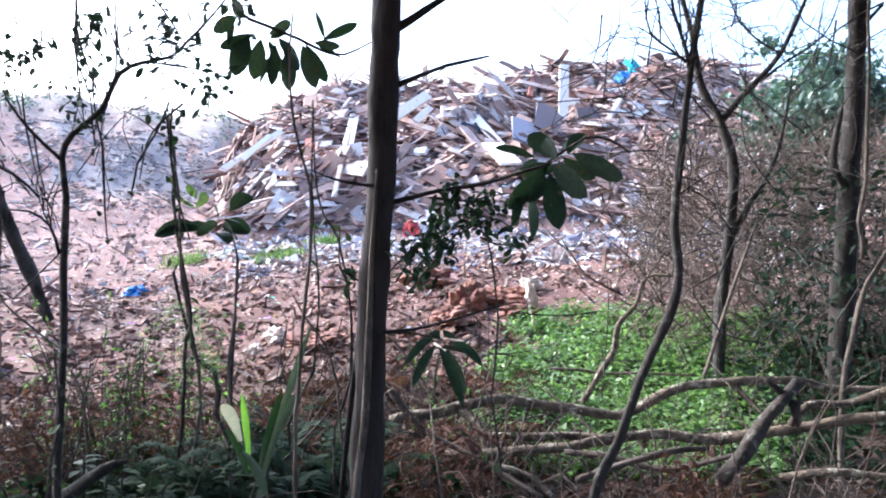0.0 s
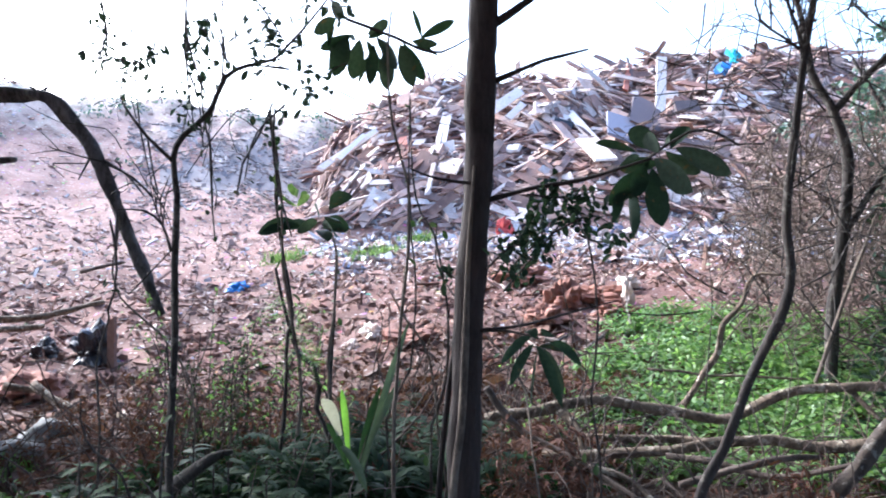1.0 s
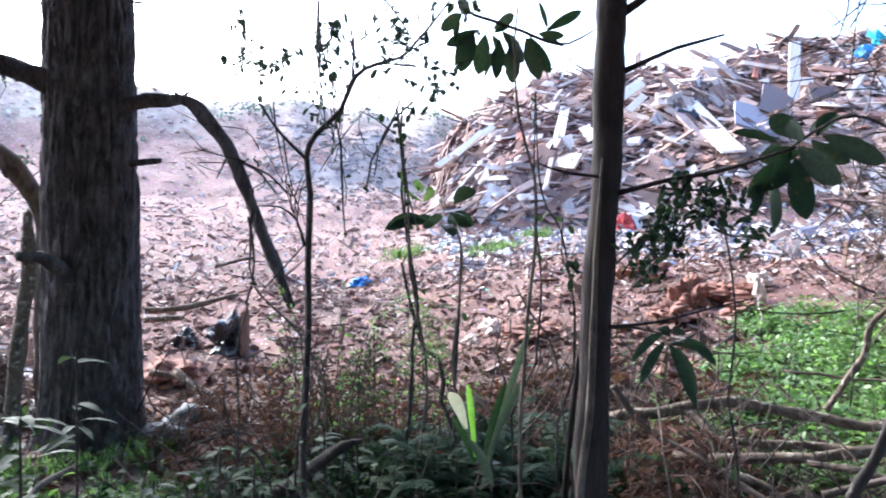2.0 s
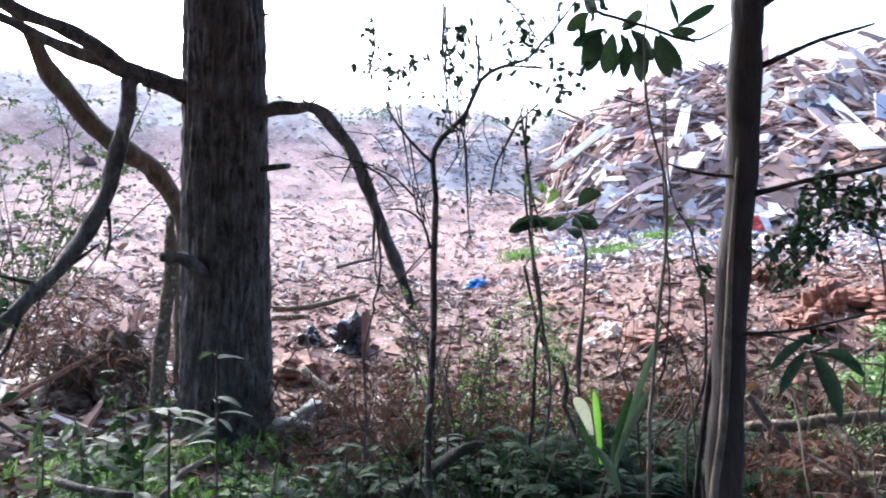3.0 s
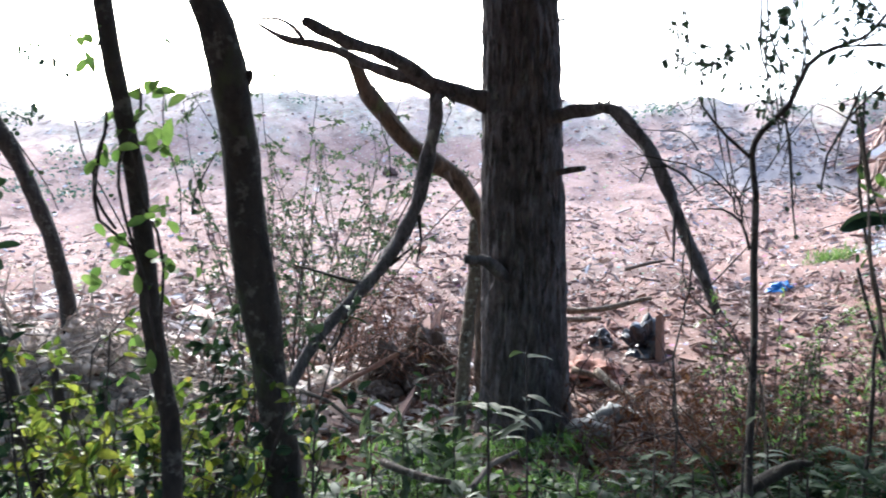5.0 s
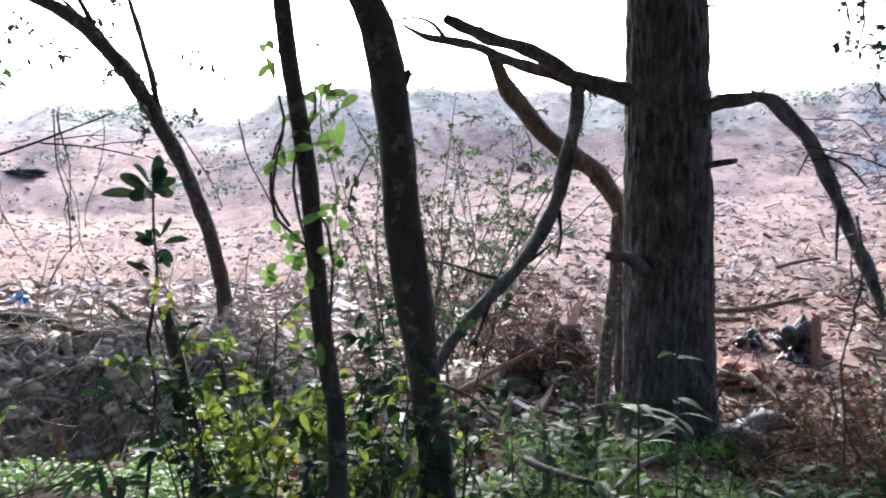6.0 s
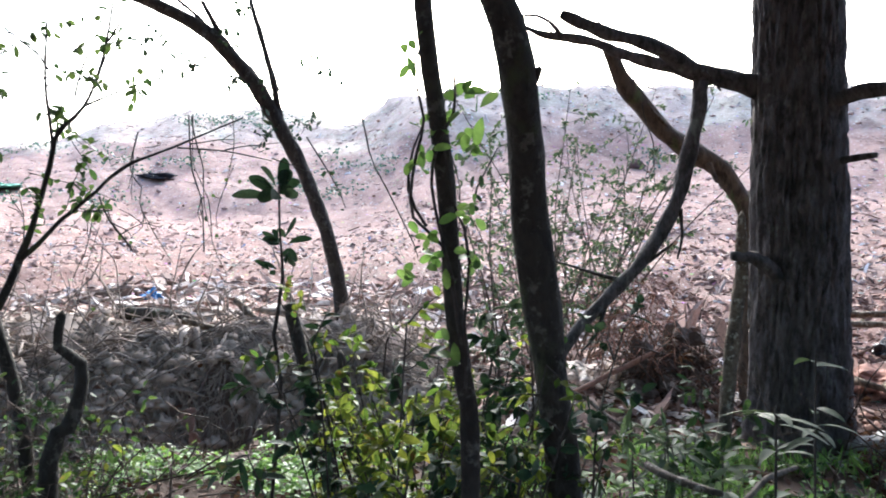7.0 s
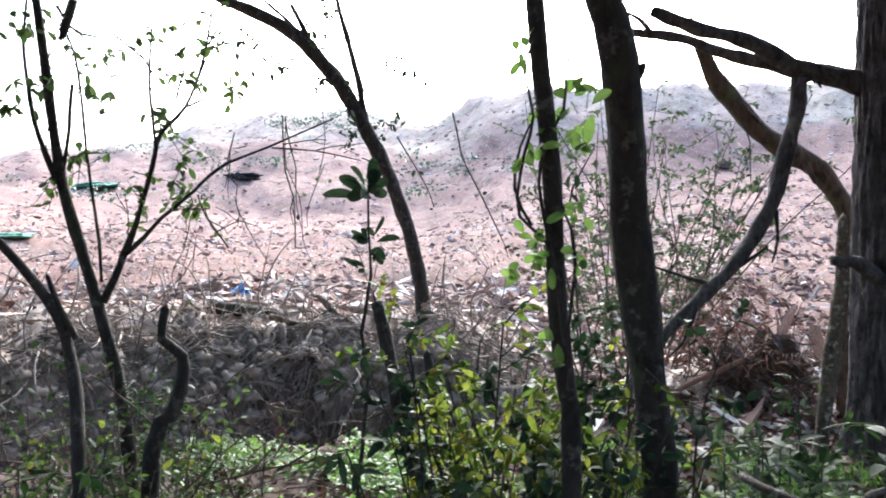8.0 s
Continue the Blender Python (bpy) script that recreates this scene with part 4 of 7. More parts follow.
# small-leaved shoots beside it
s = Shape()
tw = Shape()
for i, (p, q) in enumerate([((-0.196, 3.194, 1.352), (0.036, 3.100, 1.743)), ((-0.150, 3.196, 1.305), (0.149, 3.096, 1.675)), ((0.036, 3.100, 1.539), (0.258, 3.039, 1.583)), ((-0.206, 2.993, 1.405), (-0.053, 3.000, 1.493)), ((-0.103, 3.198, 1.422), (0.014, 3.200, 1.634)), ((-0.055, 3.100, 1.697), (0.214, 3.043, 1.705)), ((-0.336, 3.182, 1.352), (-0.382, 3.177, 1.399)), ((0.150, 3.096, 1.539), (0.307, 3.085, 1.516))]):
    w = tube(tw, [p, tuple((np.array(p) + q) / 2 + RNG.normal(0, 0.03, 3)), q], [0.005, 0.004, 0.002], 5, 0.03)
    for c in w[2:, :3]:
        k = 6
        leaves(s, np.repeat(c[None], k, 0) + RNG.normal(0, 0.028, (k, 3)), RNG.normal(0, 1, (k, 3)), RNG.uniform(0.028, 0.058, k), 0.026, RNG, 0.2, fine=True, blunt=True)
tagged(part("twig_spray", tw, DARK, slim), kind="stuff")
foliage(slim, s, GLOSSY, label="small dark green leaves on thin shoots")


# the curved sapling and the vines round it
sap = build_tree("curved_sapling", "thin dark sapling bending over, with sparse small leaves", [(-1.402, 2.798, 0.584), (-1.389, 2.805, 0.957), (-1.383, 2.808, 1.409), (-1.383, 2.808, 1.676), (-1.389, 2.805, 1.820), (-1.353, 2.823, 1.905), (-1.267, 2.862, 2.005), (-1.202, 2.857, 2.140), (-1.130, 2.887, 2.189), (-1.037, 2.922, 2.219), (-0.979, 2.941, 2.278), (-0.891, 2.969, 2.383), (-0.779, 3.000, 2.546)], [0.014, 0.014, 0.013, 0.012, 0.012, 0.011, 0.01, 0.009, 0.008, 0.007, 0.006, 0.005, 0.003], DARK, [
    ([(-1.391, 2.804, 1.816), (-1.453, 2.738, 1.903), (-1.514, 2.705, 2.016), (-1.532, 2.695, 2.064)], [0.007, 0.006, 0.004, 0.002]),
    ([(-1.394, 2.802, 1.471), (-1.405, 2.763, 1.572), (-1.461, 2.734, 1.622), (-1.544, 2.688, 1.629)], [0.006, 0.005, 0.004, 0.002]),
    ([(-1.437, 2.747, 1.672), (-1.499, 2.713, 1.750), (-1.574, 2.671, 1.795)], [0.005, 0.004, 0.002]),
    ([(-1.453, 2.738, 1.893), (-1.437, 2.747, 1.713), (-1.429, 2.751, 1.673)], [0.004, 0.003, 0.002]),
    ([(-1.130, 2.887, 2.189), (-0.998, 2.935, 2.184), (-0.901, 2.966, 2.154), (-0.800, 2.995, 2.106)], [0.004, 0.003, 0.002, 0.001]),
    ([(-1.211, 2.854, 2.118), (-1.199, 2.859, 2.266), (-1.181, 2.866, 2.436)], [0.004, 0.003, 0.002]),
    ([(-1.342, 2.824, 1.762), (-1.219, 2.879, 1.962), (-1.131, 2.914, 2.054)], [0.002, 0.002, 0.001])], 8, 0.08, twigs=3)
s, tw = Shape(), Shape()
for c, k, sp in (((-1.037, 2.922, 2.305), 40, 0.09), ((-1.093, 2.901, 2.235), 14, 0.06), ((-0.940, 2.954, 2.098), 26, 0.09), ((-0.850, 2.981, 2.125), 14, 0.06), ((-0.979, 2.941, 2.353), 24, 0.08), ((-0.790, 2.998, 2.425), 14, 0.06), ((-1.453, 2.738, 2.213), 12, 0.10), ((-1.323, 2.803, 2.025), 10, 0.05), ((-1.529, 2.696, 2.173), 10, 0.06), ((-1.281, 2.823, 2.298), 6, 0.05), ((-1.295, 2.846, 2.217), 14, 0.1)):
    clump(s, tw, c, int(k * 0.7), sp * 1.4, 0.05, RNG)
foliage(sap, s, GLOSSY)
tagged(part('twig_spray', tw, DARK, sap), kind='stuff')


def vine(name, label, points, radius, parent_material, leaf_k=0, leaf_len=0.04, leaf_mat=GLOSSY, grounded=True, seed=0):
    pts = down(points, radius) if grounded else list(points)
    ob = thing(name, label, "vine" if "vine" in name else "stem", foot(pts[0]))
    s = Shape()
    way = tube(s, pts, [radius, radius * 0.9, radius * 0.5], 6, 0.06, 0.25, 0.018, seed)
    part("stem", s, parent_material, ob)
    if leaf_k:
        rng = np.random.default_rng(seed + 900)
        pick = way[rng.integers(len(way) // 4, len(way), leaf_k), :3]
        s = Shape()
        leaves(s, pick + rng.normal(0, 0.02, (leaf_k, 3)), rng.normal(0, 1, (leaf_k, 3)) + (0, 0, -0.3), rng.uniform(0.5, 1.1, leaf_k) * leaf_len, leaf_len * 0.52, rng, 0.2, fine=True, blunt=True)
        foliage(ob, s, leaf_mat)
    return ob


STEM = "thin bare upright stem among the undergrowth"
for i, (pts, r, k) in enumerate([
        ([(-0.546, 2.848, 0.569), (-0.530, 2.851, 0.949), (-0.526, 2.852, 1.242), (-0.511, 2.855, 1.535), (-0.511, 2.855, 1.723), (-0.547, 2.848, 2.035), (-0.540, 2.849, 2.369)], 0.010, 6),
        ([(-0.463, 3.267, 0.438), (-0.428, 3.272, 0.772), (-0.400, 3.276, 1.108), (-0.405, 3.275, 1.348), (-0.441, 3.270, 1.540), (-0.535, 3.256, 1.707), (-0.554, 3.253, 2.111)], 0.008, 5),
        ([(-0.645, 3.338, 0.409), (-0.610, 3.345, 0.854), (-0.551, 3.355, 1.344), (-0.580, 3.350, 1.786), (-0.561, 3.353, 2.155)], 0.007, 4),
        ([(-0.427, 3.171, 0.911), (-0.552, 3.152, 1.215), (-0.585, 3.146, 1.308)], 0.007, 0),
        ([(0.194, 2.793, 0.589), (0.206, 2.792, 0.962), (0.201, 2.793, 1.249), (0.172, 2.795, 1.515), (0.094, 2.798, 1.617)], 0.006, 6),
        ([(-1.168, 3.432, 0.962), (-1.120, 3.448, 1.168), (-1.168, 3.432, 1.582), (-1.192, 3.424, 1.891), (-1.221, 3.414, 2.044)], 0.012, 10),
        ([(-1.641, 3.457, 0.843), (-1.931, 3.305, 1.324), (-1.920, 3.311, 1.631)], 0.007, 0),
        ([(-1.371, 2.699, 0.567), (-1.345, 2.712, 0.838), (-1.353, 2.708, 1.150)], 0.007, 4),
        ([(-1.726, 2.929, 1.233), (-1.644, 2.976, 1.316), (-1.506, 3.048, 1.491)], 0.006, 0),
        ([(-1.083, 3.328, 1.100), (-1.127, 3.314, 1.394), (-1.149, 3.306, 1.830), (-1.170, 3.299, 2.095)], 0.010, 16),
        ([(-0.951, 3.472, 0.829), (-0.939, 3.475, 1.185), (-0.940, 3.475, 1.491)], 0.011, 4),
        ([(-1.257, 2.322, 0.671), (-1.402, 2.239, 0.871), (-1.407, 2.236, 1.015)], 0.006, 3),
        ([(-0.019, 3.021, 0.532), (-0.129, 3.321, 0.991), (-0.408, 3.303, 1.364), (-0.420, 3.302, 1.603)], 0.006, 4)]):
    vine("upright_stem", STEM, pts, r * 0.78, DARK if i % 3 else PALE, k, 0.045, UNDER, True, i)
for i, pts in enumerate([
        [(-1.414, 2.982, 2.539), (-1.405, 2.986, 2.365), (-1.391, 2.993, 2.214), (-1.354, 3.009, 2.086), (-1.351, 3.011, 1.888)], [(-1.322, 2.914, 2.174), (-1.295, 2.926, 1.791), (-1.277, 2.934, 1.513)],
        [(-1.070, 3.016, 2.066), (-1.166, 2.980, 1.775), (-1.194, 2.969, 1.687)], [(-1.060, 3.019, 2.044), (-1.070, 3.016, 1.757), (-0.990, 3.043, 1.514)], [(-1.730, 2.959, 1.594), (-1.721, 2.964, 1.411), (-1.725, 2.962, 1.297)],
        [(-1.434, 3.016, 2.476), (-1.424, 3.021, 2.291), (-1.393, 3.035, 2.152)], [(-1.869, 3.125, 2.533), (-1.849, 3.137, 2.412), (-1.859, 3.131, 2.287)]]):
    vine("hanging_vine", "thin hanging vine with a few small leaves", pts, 0.005, DARK, 20 if i in (0, 5, 6) else 8, 0.036, GLOSSY, False, 40 + i)


for i, pts in enumerate([
        [(-4.486, 0.617, 2.173), (-4.483, 0.636, 1.910), (-4.472, 0.692, 1.749), (-4.471, 0.700, 1.523), (-4.454, 0.780, 1.317)],
        [(-4.445, 0.819, 1.915), (-4.458, 0.761, 1.750), (-4.460, 0.749, 1.563)],
        [(-4.545, 0.134, 1.621), (-4.546, 0.114, 1.445), (-4.547, 0.097, 1.169)],
        [(-4.540, 0.199, 1.720), (-4.537, 0.244, 1.561), (-4.527, 0.336, 1.444)],
        [(-4.449, 0.803, 2.292), (-4.444, 0.825, 2.036), (-4.459, 0.758, 1.792)],
        [(-2.581, 1.119, 2.086), (-2.590, 1.103, 1.877), (-2.569, 1.139, 1.688), (-2.573, 1.133, 1.517)],
        [(-1.270, 2.670, 2.382), (-1.262, 2.674, 2.245), (-1.236, 2.686, 2.109), (-1.221, 2.693, 2.040)],
        [(-0.945, 2.802, 2.018), (-1.012, 2.778, 1.932), (-1.052, 2.763, 1.838), (-1.090, 2.749, 1.715)],
        [(-1.085, 3.018, 2.025), (-1.067, 3.024, 1.892), (-1.045, 3.032, 1.714), (-1.033, 3.036, 1.535)],
        [(-1.171, 2.715, 2.255), (-1.151, 2.724, 2.157), (-1.137, 2.730, 2.360)],
        [(-1.517, 2.539, 2.342), (-1.503, 2.547, 2.231), (-1.517, 2.539, 2.134)],
        [(-1.328, 2.809, 2.282), (-1.325, 2.811, 2.074), (-1.322, 2.812, 1.939)],
        [(-1.065, 2.812, 2.416), (-1.019, 2.829, 2.348), (-0.962, 2.849, 2.258)]]):
    vine("hanging_vine", "thin hanging vine with a few small leaves", pts, 0.0026 if i < 6 else 0.0045, DARK, (3, 3, 3, 3, 3, 4, 16, 4, 5, 8, 24, 12, 18)[i], 0.034, SMALL if i < 6 else GLOSSY, False, 520 + i)


# a leaning stem with feathery green sprays
feather = vine("feathery_sapling", "dark leaning stem with soft feathery green sprays", [(-1.035, 3.586, 0.817), (-1.143, 3.557, 0.967), (-1.191, 3.543, 1.174), (-1.233, 3.531, 1.409)], 0.012, DARK, 0, seed=77)
s = Shape()
rng = np.random.default_rng(78)
for c in ((-1.137, 3.538, 1.099), (-1.078, 3.555, 1.050), (-1.210, 3.517, 1.214), (-1.054, 3.561, 0.948), (-1.173, 3.528, 0.994), (-1.114, 3.545, 1.178)):
    for _ in range(9):
        e = unit(rng.normal(0, 1, 3) * (1, 1, 0.5))
        w = np.array(c) + rng.normal(0, 0.02, 3) + e * np.linspace(0, 0.14, 9)[:, None]
        for sg in (-1, 1):
            leaves(s, w, np.cross(e, (0, 0, 1)) * sg + e * 0.6, 0.028, 0.004, rng, 0.2, tumble=0.3)
part("fronds", s, HERB, feather, "soft feathery green sprays")


# two sprays of broad leaves
spray = vine("broadleaf_sapling", "sapling stem with broad dark leaves and pale new growth", [(-0.946, 3.473, 0.854), (-0.942, 3.475, 1.185), (-0.947, 3.473, 1.491), (-0.994, 3.460, 1.605)], 0.008, PALE, 0)
s = Shape()
leaf_spray(s, (-1.003, 3.457, 1.597), [(-1.204, 3.340, 1.510), (-1.076, 3.330, 1.496), (-0.939, 3.372, 1.483), (-0.899, 3.486, 1.516), (-1.180, 3.507, 1.562), (-0.875, 3.595, 1.722), (-0.876, 3.285, 1.563), (-1.074, 3.541, 1.698)], 0.085, RNG, 0.2)
foliage(spray, s, GLOSSY, label="broad dark drooping leaves")
s = Shape()
leaf_spray(s, (-1.103, 3.427, 1.686), [(-1.176, 3.350, 1.692), (-1.137, 3.416, 1.741), (-1.087, 3.432, 1.752), (-1.041, 3.446, 1.713), (-1.083, 3.328, 1.715)], 0.04, RNG, 0.05)
foliage(spray, s, LIGHT, label="pale green new leaves")
over = thing("overhanging_branch", "leafy branch hanging in from above with broad dark leaves", "branch", (-0.512, 3.108, 2.562))
s = Shape()
tube(s, [(-0.292, 3.126, 2.328), (-0.400, 3.125, 2.277), (-0.489, 3.112, 2.290), (-0.577, 3.097, 2.331), (-0.707, 3.070, 2.380), (-0.813, 3.043, 2.428), (-0.854, 3.032, 2.557)], [0.004, 0.005, 0.006, 0.007, 0.007, 0.007, 0.006], 6)
part("twig", s, DARK, over)
s = Shape()
for a, b, w in (((-0.771, 3.054, 2.337), (-0.813, 3.012, 2.162), 0.075), ((-0.724, 3.066, 2.327), (-0.757, 3.089, 2.166), 0.07), ((-0.669, 3.078, 2.308), (-0.677, 3.046, 2.134), 0.05), ((-0.617, 3.089, 2.302), (-0.619, 3.089, 2.123), 0.065), ((-0.566, 3.099, 2.309), (-0.507, 3.058, 2.124), 0.07), ((-0.555, 3.101, 2.314), (-0.479, 3.164, 2.169), 0.06), ((-0.522, 3.106, 2.320), (-0.409, 3.093, 2.290), 0.045), ((-0.643, 3.084, 2.327), (-0.559, 2.998, 2.177), 0.06), ((-0.750, 3.059, 2.343), (-0.892, 3.073, 2.279), 0.055), ((-0.489, 3.112, 2.331), (-0.332, 3.132, 2.405), 0.045), ((-0.813, 3.043, 2.405), (-0.885, 2.971, 2.318), 0.06), ((-0.697, 3.072, 2.342), (-0.609, 3.142, 2.412), 0.05), ((-0.834, 3.038, 2.470), (-0.775, 3.002, 2.384), 0.06)):
    d = np.array(b) - a
    leaves(s, [a], [d + np.array((0, 0, 0.02))], np.linalg.norm(d) * 0.95, w, RNG, 0.06, 0.14, -np.array(a), 0.45, True, True)
    if RNG.uniform() < 0.75:
        leaves(s, [np.array(a) + RNG.normal(0, 0.015, 3) + (0, 0.02, 0)], [d * 0.5 + RNG.normal(0, 0.07, 3)], np.linalg.norm(d) * RNG.uniform(0.55, 0.95), w * 0.5, RNG, 0.2, 0.2, -np.array(a) + (0, 0, 1.5), 0.6, True)
foliage(over, s, GLOSSY)


# ---- the bare snag and the thicket ----
build_tree("bare_snag", "thin crooked bare trunk, dark and leaning", [(0.614, 3.140, 0.476), (0.713, 3.120, 0.717), (0.819, 3.093, 1.018), (0.929, 3.062, 1.338), (0.922, 3.064, 1.585), (0.942, 3.058, 1.831), (0.972, 3.049, 2.120), (1.018, 3.034, 2.472), (1.055, 3.021, 2.733)], [0.020, 0.0195, 0.0185, 0.018, 0.017, 0.0155, 0.0145, 0.013, 0.010], DARK, [
    ([(0.976, 3.047, 2.198), (0.941, 3.058, 2.368), (0.914, 3.067, 2.505)], [0.011, 0.008, 0.006]),
    ([(0.962, 3.052, 2.232), (0.911, 3.068, 2.281), (0.827, 3.091, 2.355), (0.805, 3.097, 2.469)], [0.007, 0.006, 0.005, 0.002])], twigs=6)
build_tree("forked_tree", "bare forked tree with lichen-grey twigs", [(2.134, 5.928, 0.969), (2.171, 5.914, 1.361), (2.215, 5.898, 2.096), (2.130, 5.929, 2.455), (1.993, 5.976, 2.759), (1.933, 5.996, 3.158), (1.832, 6.028, 3.564)], [0.046, 0.042, 0.039, 0.034, 0.029, 0.023, 0.016], DARK, [
    ([(2.130, 5.929, 2.468), (2.355, 5.843, 2.732), (2.535, 5.767, 2.970), (2.691, 5.697, 3.369)], [0.026, 0.023, 0.019, 0.013]),
    ([(2.133, 5.928, 1.360), (2.302, 5.864, 1.792), (2.484, 5.790, 2.128), (2.589, 5.743, 2.670)], [0.026, 0.021, 0.016, 0.008]),
    ([(2.392, 5.828, 2.750), (2.553, 5.759, 2.883), (2.792, 5.647, 3.064), (2.890, 5.598, 3.337)], [0.010, 0.009, 0.007, 0.004]),
    ([(2.518, 5.775, 2.950), (2.336, 5.851, 3.119), (2.147, 5.923, 3.485)], [0.010, 0.008, 0.005])], twigs=16)
build_tree("shaded_tree", "upright dark trunk at the edge of the thicket", [(2.850, 5.506, 1.089), (2.879, 5.491, 1.855), (2.915, 5.472, 2.535), (2.932, 5.463, 3.253), (2.951, 5.453, 4.445)], [0.085, 0.07, 0.066, 0.06, 0.05], DARK, [
    ([(2.879, 5.491, 1.895), (2.709, 5.354, 2.120), (2.754, 5.330, 2.469)], [0.03, 0.025, 0.015]), ([(2.923, 5.467, 3.014), (3.060, 5.392, 3.191)], [0.02, 0.012])])
build_tree("leaning_pole", "pale thin leaning stem", [(2.127, 4.079, 0.747), (2.162, 4.060, 1.048), (2.207, 4.036, 1.258), (2.291, 3.989, 1.466), (2.443, 3.897, 1.810)], [0.016, 0.015, 0.014, 0.013, 0.01], PALE, [
    ([(2.195, 4.042, 1.436), (2.216, 4.031, 2.056), (2.226, 4.026, 2.792)], [0.012, 0.01, 0.008])])
build_tree("leaning_stick", "thin pale stick leaning in the thicket", [(1.506, 4.452, 0.742), (1.698, 4.490, 1.296), (1.848, 4.538, 1.659)], [0.011, 0.010, 0.006], PALE, grounded=False)


def tangle(rng, k, centre_az, az_half, r0, r1, z0, z1, radius, length, bend=0.35, up=0.5, sides=4):
    """Thin crooked twigs filling a stretch of the undergrowth."""
    s = Shape()
    az, r = rng.uniform(centre_az - az_half, centre_az + az_half, k), rng.uniform(r0, r1, k)
    p = on_ground(az, r)
    p[:, 2] += rng.uniform(z0, z1, k)
    for i in range(k):
        d = unit(rng.normal(0, 1, 3) + (0, 0, up))
        pts, L = [p[i]], length * rng.uniform(0.5, 1.4)
        for _ in range(3):
            d = unit(d + rng.normal(0, bend, 3))
            pts.append(pts[-1] + d * L / 3)
        tube(s, pts, [radius * rng.uniform(0.6, 1.4), radius * 0.3], sides, L / 7, 0, 0, i)
    return s


rng = np.random.default_rng(31)
solo("dry_thicket", tangle(rng, 2600, -25, 10.5, 6.6, 10.5, 0.0, 1.7, 0.006, 0.8, 0.5, 0.4), THICKET, "dense thicket of dry brown twigs at the wood's edge", "thicket", "stuff")
solo("bare_twigs", tangle(rng, 190, -21, 12, 4.4, 6.8, 0.4, 3.0, 0.0045, 0.9, 0.5, 0.6), DARK, "bare dark twigs crossing before the thicket", "twigs", "stuff")
s = Shape()
k = 6500
p = on_ground(-42 + 20 * rng.uniform(0, 1, k) ** 1.4, rng.uniform(5.4, 9, k))
p[:, 2] += rng.uniform(0, 1, k) ** 1.8 * 1.7
leaves(s, p, rng.normal(0, 1, (k, 3)), rng.uniform(0.04, 0.10, k), 0.035, rng, tumble=1)
solo("thicket_leaves", s, leafy("dull_thicket_leaf", [(0.022, 0.042, 0.03), (0.04, 0.062, 0.042), (0.06, 0.075, 0.05)], 0.25, 0.7, 0.1), "sparse dull green leaves through the thicket", "shrub leaves", "stuff")
far_tree = thing("leafy_tree", "leafy tree behind the thicket, its green blued for haze", "tree", foot((5.311, 11.316, 2.645)))
s = Shape()
c = (5.308, 11.317, 3.763)
tube(s, [far_tree.location, (c[0], c[1], 2.0), c], [0.14, 0.11, 0.04], 8, 0.2)
part("trunk", s, DARK, far_tree)
for d in ((0.8, 0.2, 0.9), (-0.7, 0.1, 1.0), (0.2, -0.5, 1.2)):
    s = Shape()
    tube(s, [(c[0], c[1], 2.2), tuple(np.array((c[0], c[1], 2.6)) + np.array(d) * 0.7), tuple(np.array((c[0], c[1], 2.8)) + np.array(d) * 1.3)], [0.05, 0.04, 0.02], 6, 0.2)
    part("branch", s, DARK, far_tree)
s = Shape()
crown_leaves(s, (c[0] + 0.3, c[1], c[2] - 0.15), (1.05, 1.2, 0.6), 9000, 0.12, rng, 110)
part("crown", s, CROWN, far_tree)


# ---- fallen logs ----
def log(label, points, radii, material=LOGWOOD, branches=(), name="fallen_log", seed=0):
    ob = thing(name, label, "log", foot(points[len(points) // 2]))
    s = Shape()
    tube(s, points, [0.74 * v for v in radii], 14, 0.05, 0.14, 0.009, seed, True)
    part("log", s, material, ob)
    for i, (p, r) in enumerate(branches):
        s = Shape()
        tube(s, p, r, 8, 0.05, 0.15, 0.006, i)
        part("branch", s, material, ob)
    return ob


log("long curved grey fallen log over green herbs", [(-0.294, 4.290, 0.531), (-0.074, 4.299, 0.576), (0.146, 4.297, 0.624), (0.370, 4.334, 0.627), (0.690, 4.346, 0.584), (1.006, 4.335, 0.561), (1.256, 4.321, 0.694), (1.573, 4.323, 0.745), (1.935, 4.283, 0.772), (2.183, 4.275, 0.717), (2.516, 4.204, 0.743)], [0.04, 0.042, 0.04, 0.038, 0.038, 0.036, 0.036, 0.034, 0.03, 0.026, 0.02], LOGWOOD, [
    ([(0.099, 4.299, 0.602), (0.205, 4.195, 0.507), (0.236, 4.093, 0.411)], [0.03, 0.025, 0.02]), ([(1.629, 4.302, 0.730), (1.713, 4.161, 0.609)], [0.018, 0.01])], seed=1)
log("grey fallen log lying among dead sticks", [(0.195, 3.995, 0.419), (0.428, 3.977, 0.448), (0.767, 3.926, 0.508), (1.051, 3.911, 0.532), (1.378, 3.862, 0.554), (1.755, 3.761, 0.634), (2.157, 3.604, 0.716)], [0.036, 0.036, 0.034, 0.036, 0.036, 0.034, 0.03], LOGWOOD, [([(1.689, 3.736, 0.640), (1.756, 3.705, 0.748), (1.953, 3.718, 0.754), (2.157, 3.604, 0.862)], [0.02, 0.02, 0.018, 0.015])], seed=2)
log("smooth pale log among the herbs", [(0.055, 4.500, 0.395), (0.383, 4.484, 0.406), (0.706, 4.444, 0.409), (1.018, 4.383, 0.406)], [0.03, 0.032, 0.03, 0.025], LOGWOOD, seed=3)
